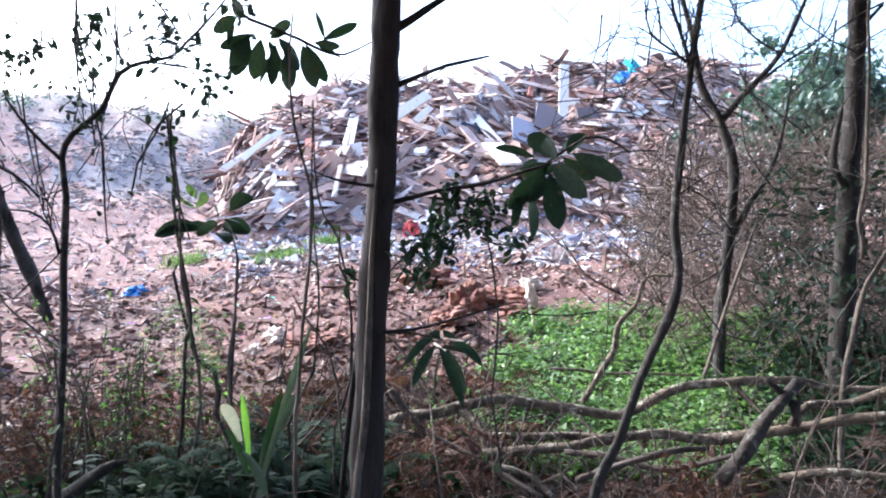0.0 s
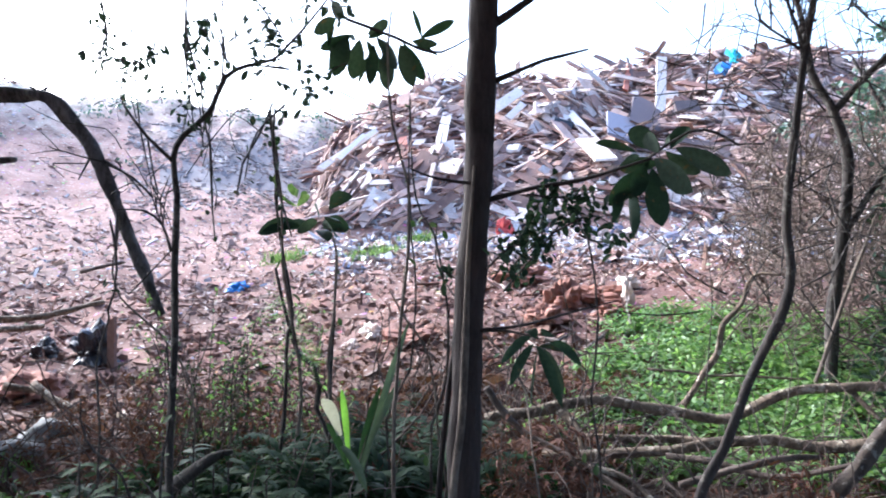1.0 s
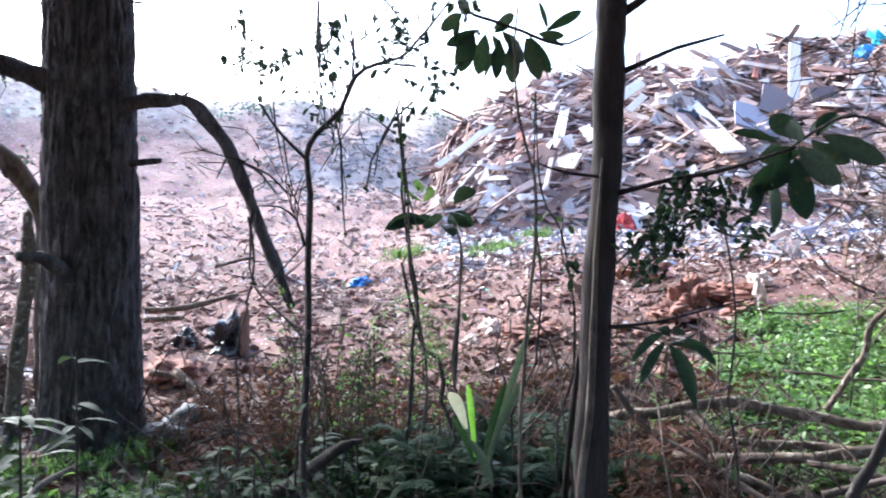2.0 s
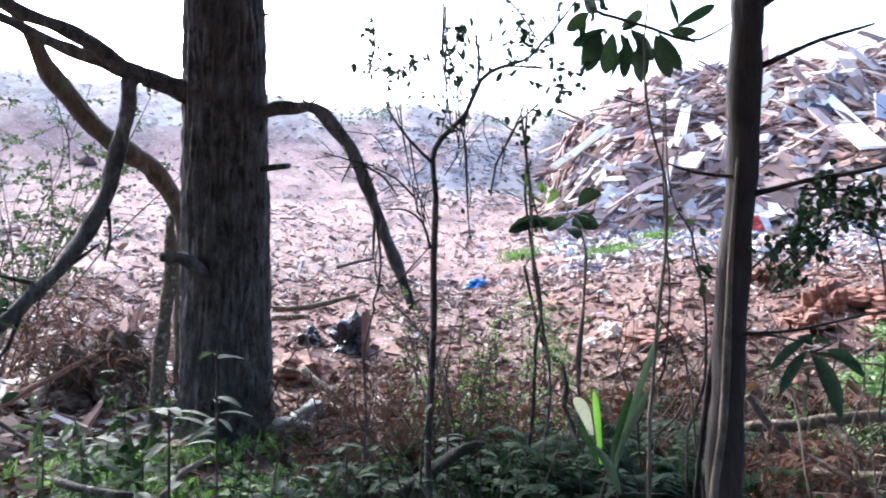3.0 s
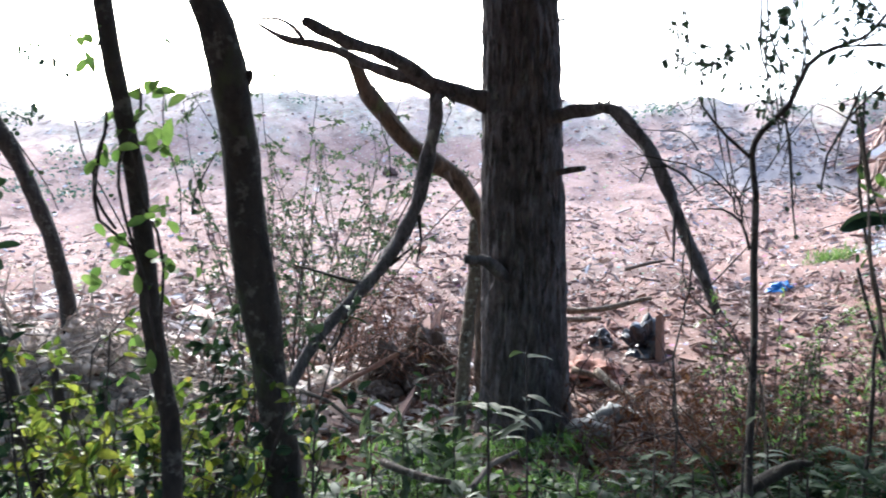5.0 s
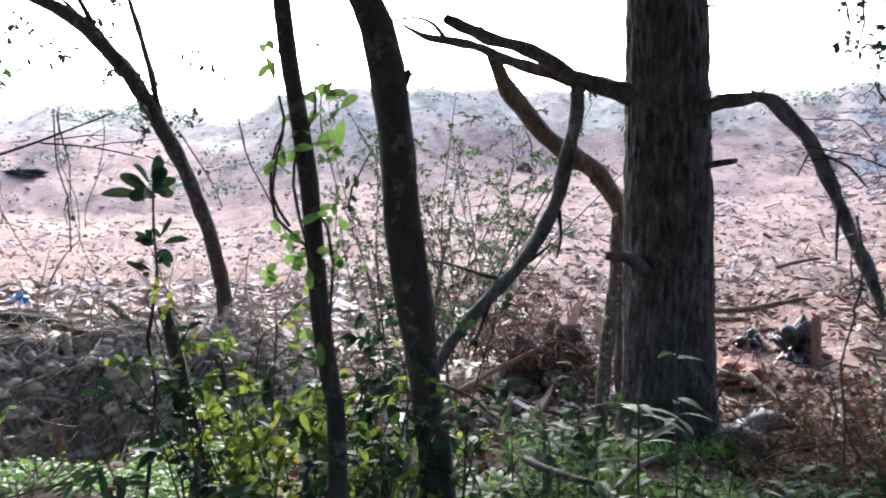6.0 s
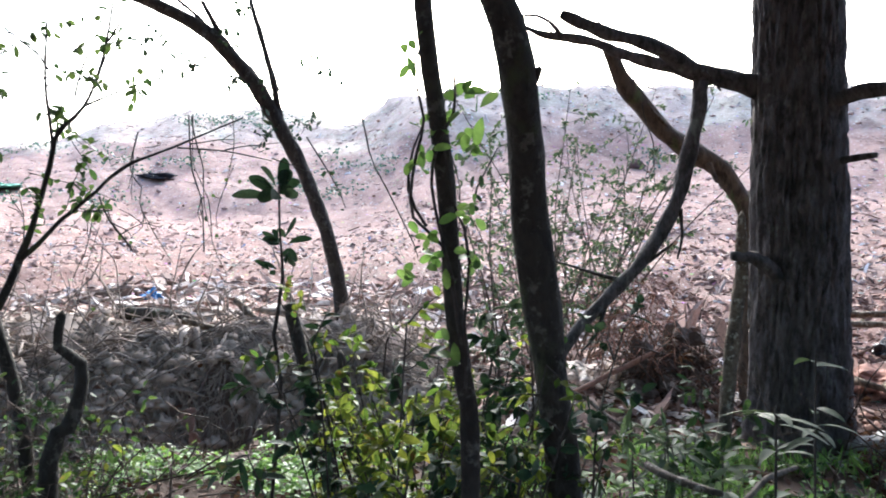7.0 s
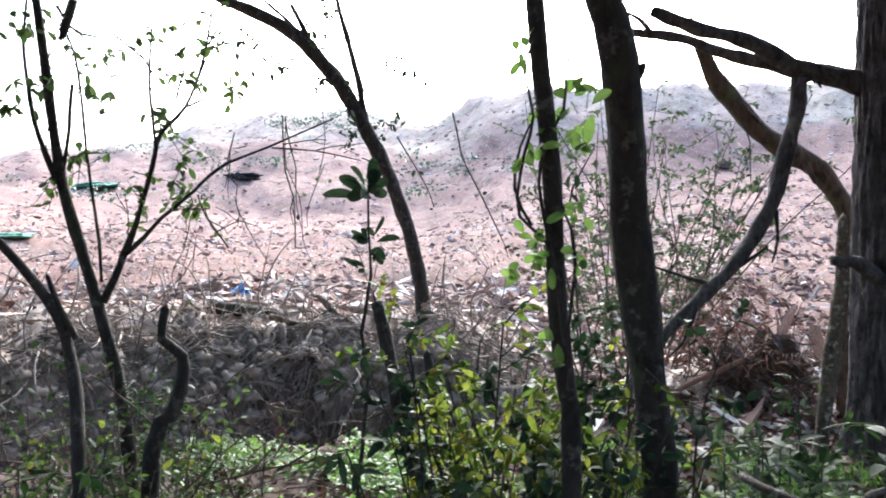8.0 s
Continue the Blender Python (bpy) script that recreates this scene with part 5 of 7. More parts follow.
log("short thick broken log leaning on the others", [(1.632, 3.542, 0.882), (1.501, 3.491, 0.765), (1.355, 3.443, 0.611), (1.210, 3.390, 0.450)], [0.034, 0.042, 0.046, 0.042], LOGDARK, [([(1.596, 3.503, 0.801), (1.590, 3.451, 0.711)], [0.025, 0.015]), ([(1.564, 3.518, 0.824), (1.468, 3.505, 0.891)], [0.02, 0.012])], seed=4)
log("dead crooked branch leaning out of the herbs", [(0.800, 4.428, 0.608), (0.913, 4.508, 0.731), (1.023, 4.587, 0.870), (1.045, 4.582, 1.038), (1.152, 4.608, 1.171), (1.218, 4.643, 1.322), (1.369, 4.601, 1.330)], [0.026, 0.024, 0.024, 0.022, 0.018, 0.014, 0.008], LOGWOOD, name="dead_branch", seed=5)
log("thin pale stick lying on the herbs", [(0.758, 5.548, 0.627), (1.265, 5.455, 0.602), (1.742, 5.322, 0.602)], [0.012, 0.012, 0.008], TAN, name="stick", seed=6)
for i, pts in enumerate([[(-0.246, 3.592, 0.833), (-0.088, 3.599, 0.647), (0.120, 3.498, 0.569), (0.424, 3.273, 0.437)], [(0.017, 3.600, 0.542), (0.298, 3.487, 0.495), (0.510, 3.362, 0.384)], [(0.599, 3.448, 0.456), (1.005, 3.457, 0.582), (1.198, 3.501, 0.583)], [(1.403, 3.206, 0.543), (1.592, 3.117, 0.586), (1.798, 3.003, 0.594)], [(0.612, 3.852, 0.476), (1.061, 3.649, 0.450), (1.414, 3.527, 0.563)]]):
    log("dead stick lying in the leaf litter", pts, [0.022, 0.02, 0.012], LOGWOOD if i % 2 else DRYTWIG, name="dead_stick", seed=10 + i)
for i, pts in enumerate([[(-5.193, 6.949, 0.761), (-4.887, 7.162, 0.789), (-4.457, 7.546, 0.894)], [(-4.966, 6.619, 0.700), (-4.640, 6.845, 0.721)], [(-3.818, 5.471, 0.426), (-3.550, 5.407, 0.315), (-3.308, 5.321, 0.237)], [(-4.150, 5.605, 0.380), (-3.889, 5.664, 0.328)], [(-6.403, 10.227, 1.094), (-6.007, 10.689, 1.230)], [(-2.995, 5.270, 0.268), (-2.786, 5.154, 0.148)]]):
    log("weathered branch lying on the dump floor", pts, [0.045, 0.045, 0.03] if i < 4 else [0.04, 0.03], LOGWOOD if i != 4 else TAN, name="dead_branch", seed=20 + i)
log("reddish split plank lying in the rubbish", [(-5.446, 3.784, 0.222), (-5.370, 4.208, 0.385), (-5.265, 4.632, 0.556)], [0.024, 0.032, 0.02], plain("split_redwood", (0.30, 0.16, 0.115), 0.8), name="split_plank", seed=30)


# ---- the trees nearer the end of the way ----
build_tree("dark_tree", "dark mossy leaning trunk with smooth bark", [(-2.042, 1.184, 0.787), (-2.038, 1.155, 0.988), (-2.049, 1.137, 1.179), (-2.046, 1.106, 1.369), (-2.040, 1.078, 1.525), (-1.972, 1.016, 1.729), (-1.880, 0.936, 1.881), (-1.848, 0.891, 1.977), (-1.849, 0.849, 2.075), (-1.844, 0.772, 2.209), (-1.860, 0.643, 2.515)], [0.052, 0.046, 0.046, 0.054, 0.054, 0.047, 0.047, 0.042, 0.04, 0.037, 0.033], MOSSY, [
    ([(-1.864, 0.963, 1.903), (-1.833, 0.956, 1.920)], [0.016, 0.01])], 20, 0.05)
tA = build_tree("vine_clad_tree", "thin trunk wrapped in vine with bright green leaves", [(-1.671, 0.671, 0.995), (-1.645, 0.634, 1.233), (-1.624, 0.606, 1.369), (-1.610, 0.589, 1.487), (-1.553, 0.545, 1.609), (-1.504, 0.508, 1.710), (-1.463, 0.477, 1.794), (-1.422, 0.445, 1.889), (-1.363, 0.404, 2.033)], [0.02, 0.019, 0.018, 0.019, 0.018, 0.017, 0.016, 0.014, 0.012], MOSSY, [], 14, 0.08)
for i, pts in enumerate([[(-1.569, 0.583, 1.374), (-1.540, 0.525, 1.498), (-1.542, 0.468, 1.557), (-1.515, 0.454, 1.640), (-1.468, 0.464, 1.720), (-1.446, 0.439, 1.786), (-1.412, 0.442, 1.833)], [(-1.592, 0.604, 1.307), (-1.558, 0.558, 1.437), (-1.525, 0.509, 1.567), (-1.499, 0.494, 1.641), (-1.448, 0.511, 1.723), (-1.422, 0.495, 1.781), (-1.370, 0.488, 1.887)], [(-1.615, 0.625, 1.216), (-1.526, 0.580, 1.488), (-1.505, 0.555, 1.557), (-1.473, 0.503, 1.668)], [(-1.577, 0.521, 1.534), (-1.562, 0.481, 1.605), (-1.513, 0.492, 1.713)]]):
    s = Shape()
    tube(s, pts, [0.0034, 0.003, 0.002], 6, 0.03, 0.1, 0.008, i)
    part("vine", s, DARK, tA)
s = Shape()
for c, k, sp, L in (((-1.435, 0.539, 1.734), 11, 0.035, 0.050), ((-1.459, 0.535, 1.674), 11, 0.035, 0.043), ((-1.495, 0.478, 1.654), 7, 0.03, 0.040), ((-1.499, 0.568, 1.562), 9, 0.03, 0.040), ((-1.533, 0.588, 1.467), 10, 0.04, 0.040), ((-1.590, 0.481, 1.444), 6, 0.03, 0.040), ((-1.433, 0.416, 1.819), 6, 0.025, 0.033), ((-1.544, 0.517, 1.508), 5, 0.03, 0.040), ((-1.609, 0.568, 1.299), 7, 0.05, 0.046), ((-1.599, 0.544, 1.459), 10, 0.05, 0.040), ((-1.504, 0.488, 1.722), 7, 0.03, 0.033)):
    leaves(s, np.array(c) + RNG.normal(0, sp * 0.5, (k, 3)), RNG.normal(0, 0.8, (k, 3)) + (0, 0, 0.1), RNG.uniform(0.5, 0.95, k) * L, L * 0.42, RNG, 0.2, 0.12, (0.7, -0.6, 0.5), 0.45, True, True)
foliage(tA, s, LIGHT, label="bright backlit oval leaves")

build_tree("arching_tree", "arching dark tree with sparse leaves along it", [(-8.140, 2.829, 0.204), (-8.147, 2.809, 0.629), (-8.165, 2.761, 1.053), (-8.186, 2.702, 1.415), (-8.244, 2.534, 1.955), (-8.281, 2.419, 2.251), (-8.324, 2.278, 2.545), (-8.408, 1.971, 3.120), (-8.462, 1.746, 3.396), (-8.520, 1.467, 3.671), (-8.595, 1.004, 3.891), (-8.650, 0.454, 4.088)], [0.11, 0.085, 0.078, 0.076, 0.076, 0.076, 0.078, 0.08, 0.08, 0.075, 0.06, 0.04], DARK, [
    ([(-8.346, 2.203, 2.749), (-8.315, 2.126, 3.119), (-8.293, 2.019, 3.510), (-8.326, 1.888, 3.960), (-8.351, 1.785, 4.408)], [0.04, 0.034, 0.03, 0.024, 0.016]),
    ([(-8.480, 1.667, 3.505), (-8.507, 1.536, 3.780), (-8.527, 1.433, 3.970)], [0.034, 0.03, 0.02]),
    ([(-8.512, 1.509, 3.663), (-8.537, 1.379, 3.821), (-8.575, 1.148, 4.021)], [0.024, 0.02, 0.012])], 14, twigs=8)
arch_leaf = bpy.data.objects["arching_tree"]
s, tw = Shape(), Shape()
for c, k, sp in (((-8.294, 2.014, 2.873), 26, 0.18), ((-8.272, 2.093, 2.615), 16, 0.12), ((-8.469, 1.179, 3.440), 22, 0.24), ((-8.382, 1.647, 3.595), 14, 0.16), ((-8.371, 1.697, 3.171), 10, 0.12), ((-8.148, 2.505, 3.365), 18, 0.16), ((-8.358, 1.754, 3.833), 12, 0.16), ((-8.510, 0.879, 3.575), 12, 0.20), ((-8.167, 2.447, 2.774), 5, 0.10)):
    clump(s, tw, c, int(k * 0.9), sp * 1.4, 0.095, RNG)
foliage(arch_leaf, s, GLOSSY)
tagged(part('twig_spray', tw, DARK, arch_leaf), kind='stuff')

build_tree("mossy_sapling", "mossy sapling stem rising out of the shrub", [(-3.730, 1.250, 0.305), (-3.742, 1.221, 0.550), (-3.757, 1.182, 0.795), (-3.765, 1.161, 0.957)], [0.03, 0.028, 0.026, 0.02], MOSSY, [])
stump = thing("cut_sapling", "sawn-off mossy sapling stump", "stump", foot((-3.984, 1.184, 0.259)))
s = Shape()
tube(s, down([(-3.934, 1.175, 0.218), (-3.997, 1.148, 0.460), (-4.013, 1.100, 0.690), (-4.027, 1.059, 0.920), (-4.047, 0.998, 1.191)], 0.04), [0.045, 0.042, 0.04, 0.038, 0.036, 0.03], 12, 0.05, 0.1, 0.005, 3, True)
part("stem", s, MOSSY, stump)
leafsap = vine("leafy_sapling", "slim sapling with a whorl of broad dark leaves at its top", [(-4.164, 0.955, 0.167), (-4.157, 0.980, 0.700), (-4.153, 0.992, 1.139), (-4.151, 0.998, 1.431), (-4.154, 0.988, 1.781)], 0.011, DARK)
s = Shape()
leaf_spray(s, (-4.154, 0.989, 1.738), [(-4.152, 0.809, 1.838), (-4.176, 0.713, 1.731), (-4.087, 0.860, 1.674), (-4.140, 1.035, 1.869), (-4.171, 1.101, 1.815), (-4.219, 0.946, 1.872), (-4.029, 1.054, 1.704), (-4.287, 0.888, 1.905), (-4.023, 0.905, 1.658), (-4.144, 1.024, 1.942)], 0.085, RNG, 0.15)
leaf_spray(s, (-4.151, 0.998, 1.504), [(-4.188, 0.870, 1.518), (-4.124, 1.086, 1.642), (-4.106, 1.137, 1.467), (-4.093, 0.839, 1.461), (-4.070, 0.920, 1.547)], 0.06, RNG, 0.1)
leaf_spray(s, (-4.150, 1.004, 1.475), [(-4.092, 1.023, 1.369), (-4.106, 0.976, 1.375)], 0.09, RNG, 0.1)
leaf_spray(s, (-4.160, 0.971, 1.344), [(-4.148, 0.825, 1.389), (-4.118, 0.935, 1.288)], 0.04, RNG, 0.1)
foliage(leafsap, s, GLOSSY)

tD = build_tree("twin_stemmed_tree", "slender forked tree with small leaves and bare twigs", [(-4.324, -0.132, 0.248), (-4.324, -0.195, 0.751), (-4.322, -0.302, 1.188), (-4.317, -0.416, 1.601), (-4.311, -0.494, 2.056), (-4.306, -0.554, 2.593), (-4.302, -0.590, 2.971)], [0.0340, 0.0313, 0.0279, 0.0265, 0.0224, 0.0190, 0.0143], MOSSY, [
    ([(-4.323, -0.278, 1.201), (-4.324, -0.209, 1.375), (-4.324, -0.134, 1.565), (-4.323, -0.058, 1.840), (-4.322, -0.020, 2.006), (-4.316, 0.097, 2.151), (-4.310, 0.176, 2.378), (-4.306, 0.223, 2.689)], [0.0129, 0.0116, 0.0095, 0.0082, 0.0075, 0.0054, 0.0048, 0.0027]),
    ([(-4.324, -0.179, 1.429), (-4.321, -0.006, 1.594), (-4.307, 0.204, 1.821), (-4.277, 0.447, 1.956), (-4.205, 0.806, 2.131)], [0.0075, 0.0068, 0.0054, 0.0041, 0.0020]),
    ([(-4.323, -0.045, 1.950), (-4.323, -0.072, 2.222), (-4.323, -0.059, 2.523)], [0.0054, 0.0048, 0.0027]),
    ([(-4.316, 0.097, 2.151), (-4.299, 0.283, 2.245), (-4.254, 0.583, 2.361)], [0.0041, 0.0027, 0.0020]),
    ([(-4.313, -0.475, 1.770), (-4.303, -0.578, 2.075), (-4.300, -0.608, 2.354), (-4.301, -0.594, 2.587)], [0.0095, 0.0075, 0.0054, 0.0041]),
    ([(-4.323, -0.283, 1.295), (-4.321, -0.332, 1.749), (-4.318, -0.393, 2.274), (-4.314, -0.452, 2.530)], [0.0054, 0.0048, 0.0041, 0.0027]),
    ([(-4.268, 0.502, 1.967), (-4.225, 0.723, 1.962), (-4.167, 0.946, 1.926)], [0.003, 0.0025, 0.0015]),
    ([(-4.259, 0.556, 2.131), (-4.257, 0.566, 1.860), (-4.249, 0.608, 1.717), (-4.247, 0.620, 1.459)], [0.0025, 0.0025, 0.002]),
    ([(-4.294, 0.324, 2.037), (-4.298, 0.290, 1.852), (-4.293, 0.339, 1.769)], [0.0025, 0.002, 0.0015]),
    ([(-4.308, 0.197, 2.463), (-4.302, 0.255, 2.580), (-4.296, 0.308, 2.725)], [0.004, 0.003, 0.002]),
    ([(-4.319, 0.050, 2.189), (-4.317, 0.083, 2.343), (-4.312, 0.149, 2.515)], [0.004, 0.003, 0.002]),
    ([(-4.324, -0.235, 2.477), (-4.324, -0.110, 2.382), (-4.323, -0.072, 2.331)], [0.003, 0.0025, 0.002]),
    ([(-4.312, -0.475, 2.578), (-4.319, -0.381, 2.460), (-4.324, -0.186, 2.455)], [0.006, 0.004, 0.002]),
    ([(-4.317, -0.405, 2.615), (-4.315, -0.447, 2.478), (-4.313, -0.464, 2.437)], [0.014, 0.014, 0.010]),
    ([(-4.317, -0.409, 2.220), (-4.316, -0.423, 2.009), (-4.315, -0.447, 1.797)], [0.006, 0.006, 0.006]),
    ([(-4.312, 0.151, 1.722), (-4.309, 0.191, 1.611), (-4.299, 0.285, 1.457)], [0.004, 0.003, 0.003])], 12, twigs=2, stout=1.5)
s, tw = Shape(), Shape()
for c, k, sp in (((-4.319, 0.045, 2.009), 22, 0.084), ((-4.324, -0.109, 1.647), 18, 0.070), ((-4.317, 0.072, 1.789), 22, 0.084), ((-4.321, -0.007, 2.117), 10, 0.056), ((-4.312, 0.149, 2.432), 12, 0.070), ((-4.304, -0.567, 2.488), 22, 0.126), ((-4.309, -0.521, 2.209), 12, 0.084), ((-4.311, -0.498, 1.769), 8, 0.056), ((-4.314, 0.125, 1.652), 6, 0.056), ((-4.320, 0.018, 2.311), 6, 0.084), ((-4.317, -0.405, 2.378), 14, 0.12), ((-4.323, -0.272, 2.232), 12, 0.12), ((-4.293, 0.337, 2.277), 10, 0.1), ((-4.324, -0.148, 2.486), 14, 0.12), ((-4.297, -0.635, 2.121), 14, 0.1), ((-4.312, 0.149, 2.570), 12, 0.1), ((-4.319, -0.380, 1.853), 10, 0.08)):
    clump(s, tw, c, int(k * 0.9), sp * 1.4, 0.065, RNG)
foliage(tD, s, SMALL)
tagged(part('twig_spray', tw, DARK, tD), kind='stuff')
build_tree("leaning_sapling", "dark crooked sapling leaning low", [(-3.021, -0.310, 0.678), (-3.119, -0.340, 1.082), (-3.116, -0.382, 1.250), (-3.110, -0.446, 1.362), (-3.099, -0.540, 1.488), (-3.086, -0.630, 1.575)], [0.022, 0.02, 0.018, 0.016, 0.014, 0.01], DARK, [([(-3.120, -0.324, 1.174), (-3.117, -0.374, 1.287), (-3.114, -0.406, 1.379)], [0.012, 0.01, 0.008])])
build_tree("crooked_sapling", "broken mossy stem with a crook", [(-3.223, -0.086, 0.752), (-3.221, -0.030, 0.867), (-3.220, 0.004, 0.966), (-3.219, 0.012, 1.087), (-3.223, -0.058, 1.150), (-3.222, -0.045, 1.254)], [0.03, 0.028, 0.026, 0.022, 0.016, 0.014], MOSSY, [])


# ---- undergrowth ----
def scatter_plants(rng, az0, az1, r0, r1, k, tall, leaf_len, leaf_wide, per, blade=False, mask=True):
    """Small plants: leaves rising from many feet on the ground."""
    s = Shape()
    az, r = rng.uniform(az0, az1, k), np.sqrt(rng.uniform(r0 * r0, r1 * r1, k))
    if not mask:
        keep = az < np.interp(r, (4.6, 5.5, 8.4), (1.5, -2.5, -6.5)) + np.sin(r * 5) * 0.6 + rng.normal(0, 0.5, k)
        az, r = az[keep], r[keep]
        k = len(az)
    q = on_ground(az, r)
    q = q[lumps(q[:, 0], q[:, 1], 0.45) + rng.normal(0, 0.35, k) > (0.05 if mask else -0.35)]
    k = len(q)
    p = np.repeat(q, per, 0)
    n = len(p)
    if blade:
        d = rng.normal(0, 0.35, (n, 3)) + (0, 0, 1)
        leaves(s, p + rng.normal(0, 0.03, (n, 3)) * (1, 1, 0), d, rng.uniform(0.5, 1.3, n) * leaf_len, leaf_wide, rng, 0.35, 0.1, (0, -0.7, 0.3), 0.6)
    else:
        off = rng.normal(0, 0.06, (n, 3))
        off[:, 2] = rng.uniform(0, 1, n) * tall * np.repeat(rng.uniform(0.3, 1.2, k), per)
        leaves(s, p + off, rng.normal(0, 1, (n, 3)) * (1, 1, 0.4) + (0, 0, 0.15), rng.uniform(0.6, 1.3, n) * leaf_len, leaf_wide, rng, 0.3, 0.12, tumble=0.4)
    return s


rng = np.random.default_rng(55)
solo("green_herbs", scatter_plants(rng, -24, 2.0, 4.6, 8.4, 5800, 0.15, 0.06, 0.03, 7, mask=False), HERB, "bright green low herbs carpeting the wood's edge", "herbs", "stuff")
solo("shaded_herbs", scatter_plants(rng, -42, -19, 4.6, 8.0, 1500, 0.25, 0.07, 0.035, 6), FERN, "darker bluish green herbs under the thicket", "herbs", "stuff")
solo("grassy_bank", scatter_plants(rng, 66, 88, 3.9, 5.7, 1500, 0.10, 0.05, 0.025, 6), HERB, "small green herbs on the bank before the pit", "herbs", "stuff")
solo("forest_herbs", scatter_plants(rng, 24, 66, 2.8, 5.6, 800, 0.2, 0.07, 0.032, 6), UNDER, "low leafy plants on the forest floor", "herbs", "stuff")
solo("floor_herbs", scatter_plants(rng, 22, 64, 3.2, 5.4, 520, 0.16, 0.075, 0.034, 6), HERB, "fresh green low plants under the pine", "herbs", "stuff")
solo("forest_grass", scatter_plants(rng, 34, 66, 3.4, 5.6, 900, 0.2, 0.20, 0.012, 8, True), HERB, "tufts of grass under the pine", "grass", "stuff")
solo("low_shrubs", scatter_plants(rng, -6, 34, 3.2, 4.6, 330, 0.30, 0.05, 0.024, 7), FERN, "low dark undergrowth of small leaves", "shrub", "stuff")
solo("brushwood", tangle(rng, 430, 17, 22, 3.5, 6.4, 0.0, 0.25, 0.007, 0.75, 0.45, 0.0), BRUSH, "tangle of fallen twigs on the ground", "twigs", "stuff")
solo("green_shoots", tangle(rng, 110, 20, 24, 3.0, 5.4, 0.0, 0.1, 0.0035, 1.0, 0.3, 2.0), DRYTWIG, "thin upright shoots", "shoots", "stuff")
solo("log_brushwood", tangle(rng, 620, -16, 18, 3.2, 4.8, 0.0, 0.1, 0.005, 0.8, 0.35, 0.0), DRYTWIG, "dead sticks lying round the logs", "twigs", "stuff")
solo("root_tangle", tangle(rng, 420, 82, 20, 7.3, 9.2, -0.02, 0.10, 0.010, 0.8, 0.7, 0.0, 5), ROOT, "tangle of grey roots and dead sticks on the cut bank", "roots", "stuff")
solo("root_mat", tangle(rng, 800, 82, 20, 7.0, 8.6, -0.03, 0.06, 0.0055, 0.45, 0.9, -0.3), ROOT, "mat of fine brown rootlets hanging down the cut bank", "roots", "stuff")
k = 7000
az, r = rng.uniform(-30, 100, k), np.sqrt(rng.uniform(4, 62, k))
s = Shape()
leaves(s, on_ground(az, r, 0.02), rng.normal(0, 1, (k, 3)) * (1, 1, 0.25), rng.uniform(0.05, 0.13, k), 0.05, rng, 0.0, 0.2, tumble=0.5)
solo("fallen_leaves", s, DEADLEAF, "brown fallen leaves over the forest floor", "leaves", "stuff")


k = 800
az, r = rng.uniform(-5, 36, k), rng.uniform(3.5, 6.2, k)
s = Shape()
leaves(s, on_ground(az, r, 0.06) + rng.normal(0, 0.05, (k, 3)) * (1, 1, 0.8), rng.normal(0, 1, (k, 3)) * (1, 1, 0.4), rng.uniform(0.10, 0.24, k), rng.uniform(0.05, 0.11, k), rng, -0.25, 0.4, tumble=0.7, fine=True)
solo("curled_leaves", s, DEADLEAF, "large curled reddish-brown dead leaves in the brush", "leaves", "stuff")


def dead_fronds(rng, k, az0, az1, r0, r1, lift):
    """Arching dead fronds heaped on the ground, with narrow leaflets down both sides."""
    s = Shape()
    q = on_ground(rng.uniform(az0, az1, k), rng.uniform(r0, r1, k))
    q = q[lumps(q[:, 0] + 3, q[:, 1], 0.5) + rng.normal(0, 0.5, k) > -0.1]
    q[:, 2] += rng.uniform(0, lift, len(q))
    for p in q:
        a, L = rng.uniform(0, 6.28), rng.uniform(0.2, 0.5)
        d = np.array((math.cos(a), math.sin(a), 0))
        u = np.linspace(0.08, 1, 11)
        c = p + d * (u * L)[:, None] + np.array((0, 0, 1)) * (L * (rng.uniform(0.2, 0.9) * u - 0.85 * u * u))[:, None]
        tube(s, [p, c[4], c[-1]], [0.003, 0.001], 4, L / 5)
        sd = np.cross(d, (0, 0, 1))
        for sg in (-1, 1):
            leaves(s, c, sd * sg + d * 0.5 + rng.normal(0, 0.25, (11, 3)), L * 0.26 * (1.1 - u) + 0.012, L * 0.035 + 0.003, rng, 0.5, 0.1, tumble=0.4)
    return s


solo("dead_fronds", dead_fronds(rng, 900, -5, 34, 3.7, 6.0, 0.22), RUST, "heaped reddish-brown dead fern fronds at the forest edge", "dead fern", "stuff")
solo("dead_fronds", dead_fronds(rng, 85, -2.3, 3.0, 3.1, 3.9, 0.55), RUST, "hanging mass of rusty dead fern beside the slender trunk", "dead fern", "stuff")
solo("dead_fronds", dead_fronds(rng, 200, -28, -4, 3.0, 4.3, 0.08), RUST, "reddish dead fern fronds lying among the sticks", "dead fern", "stuff")


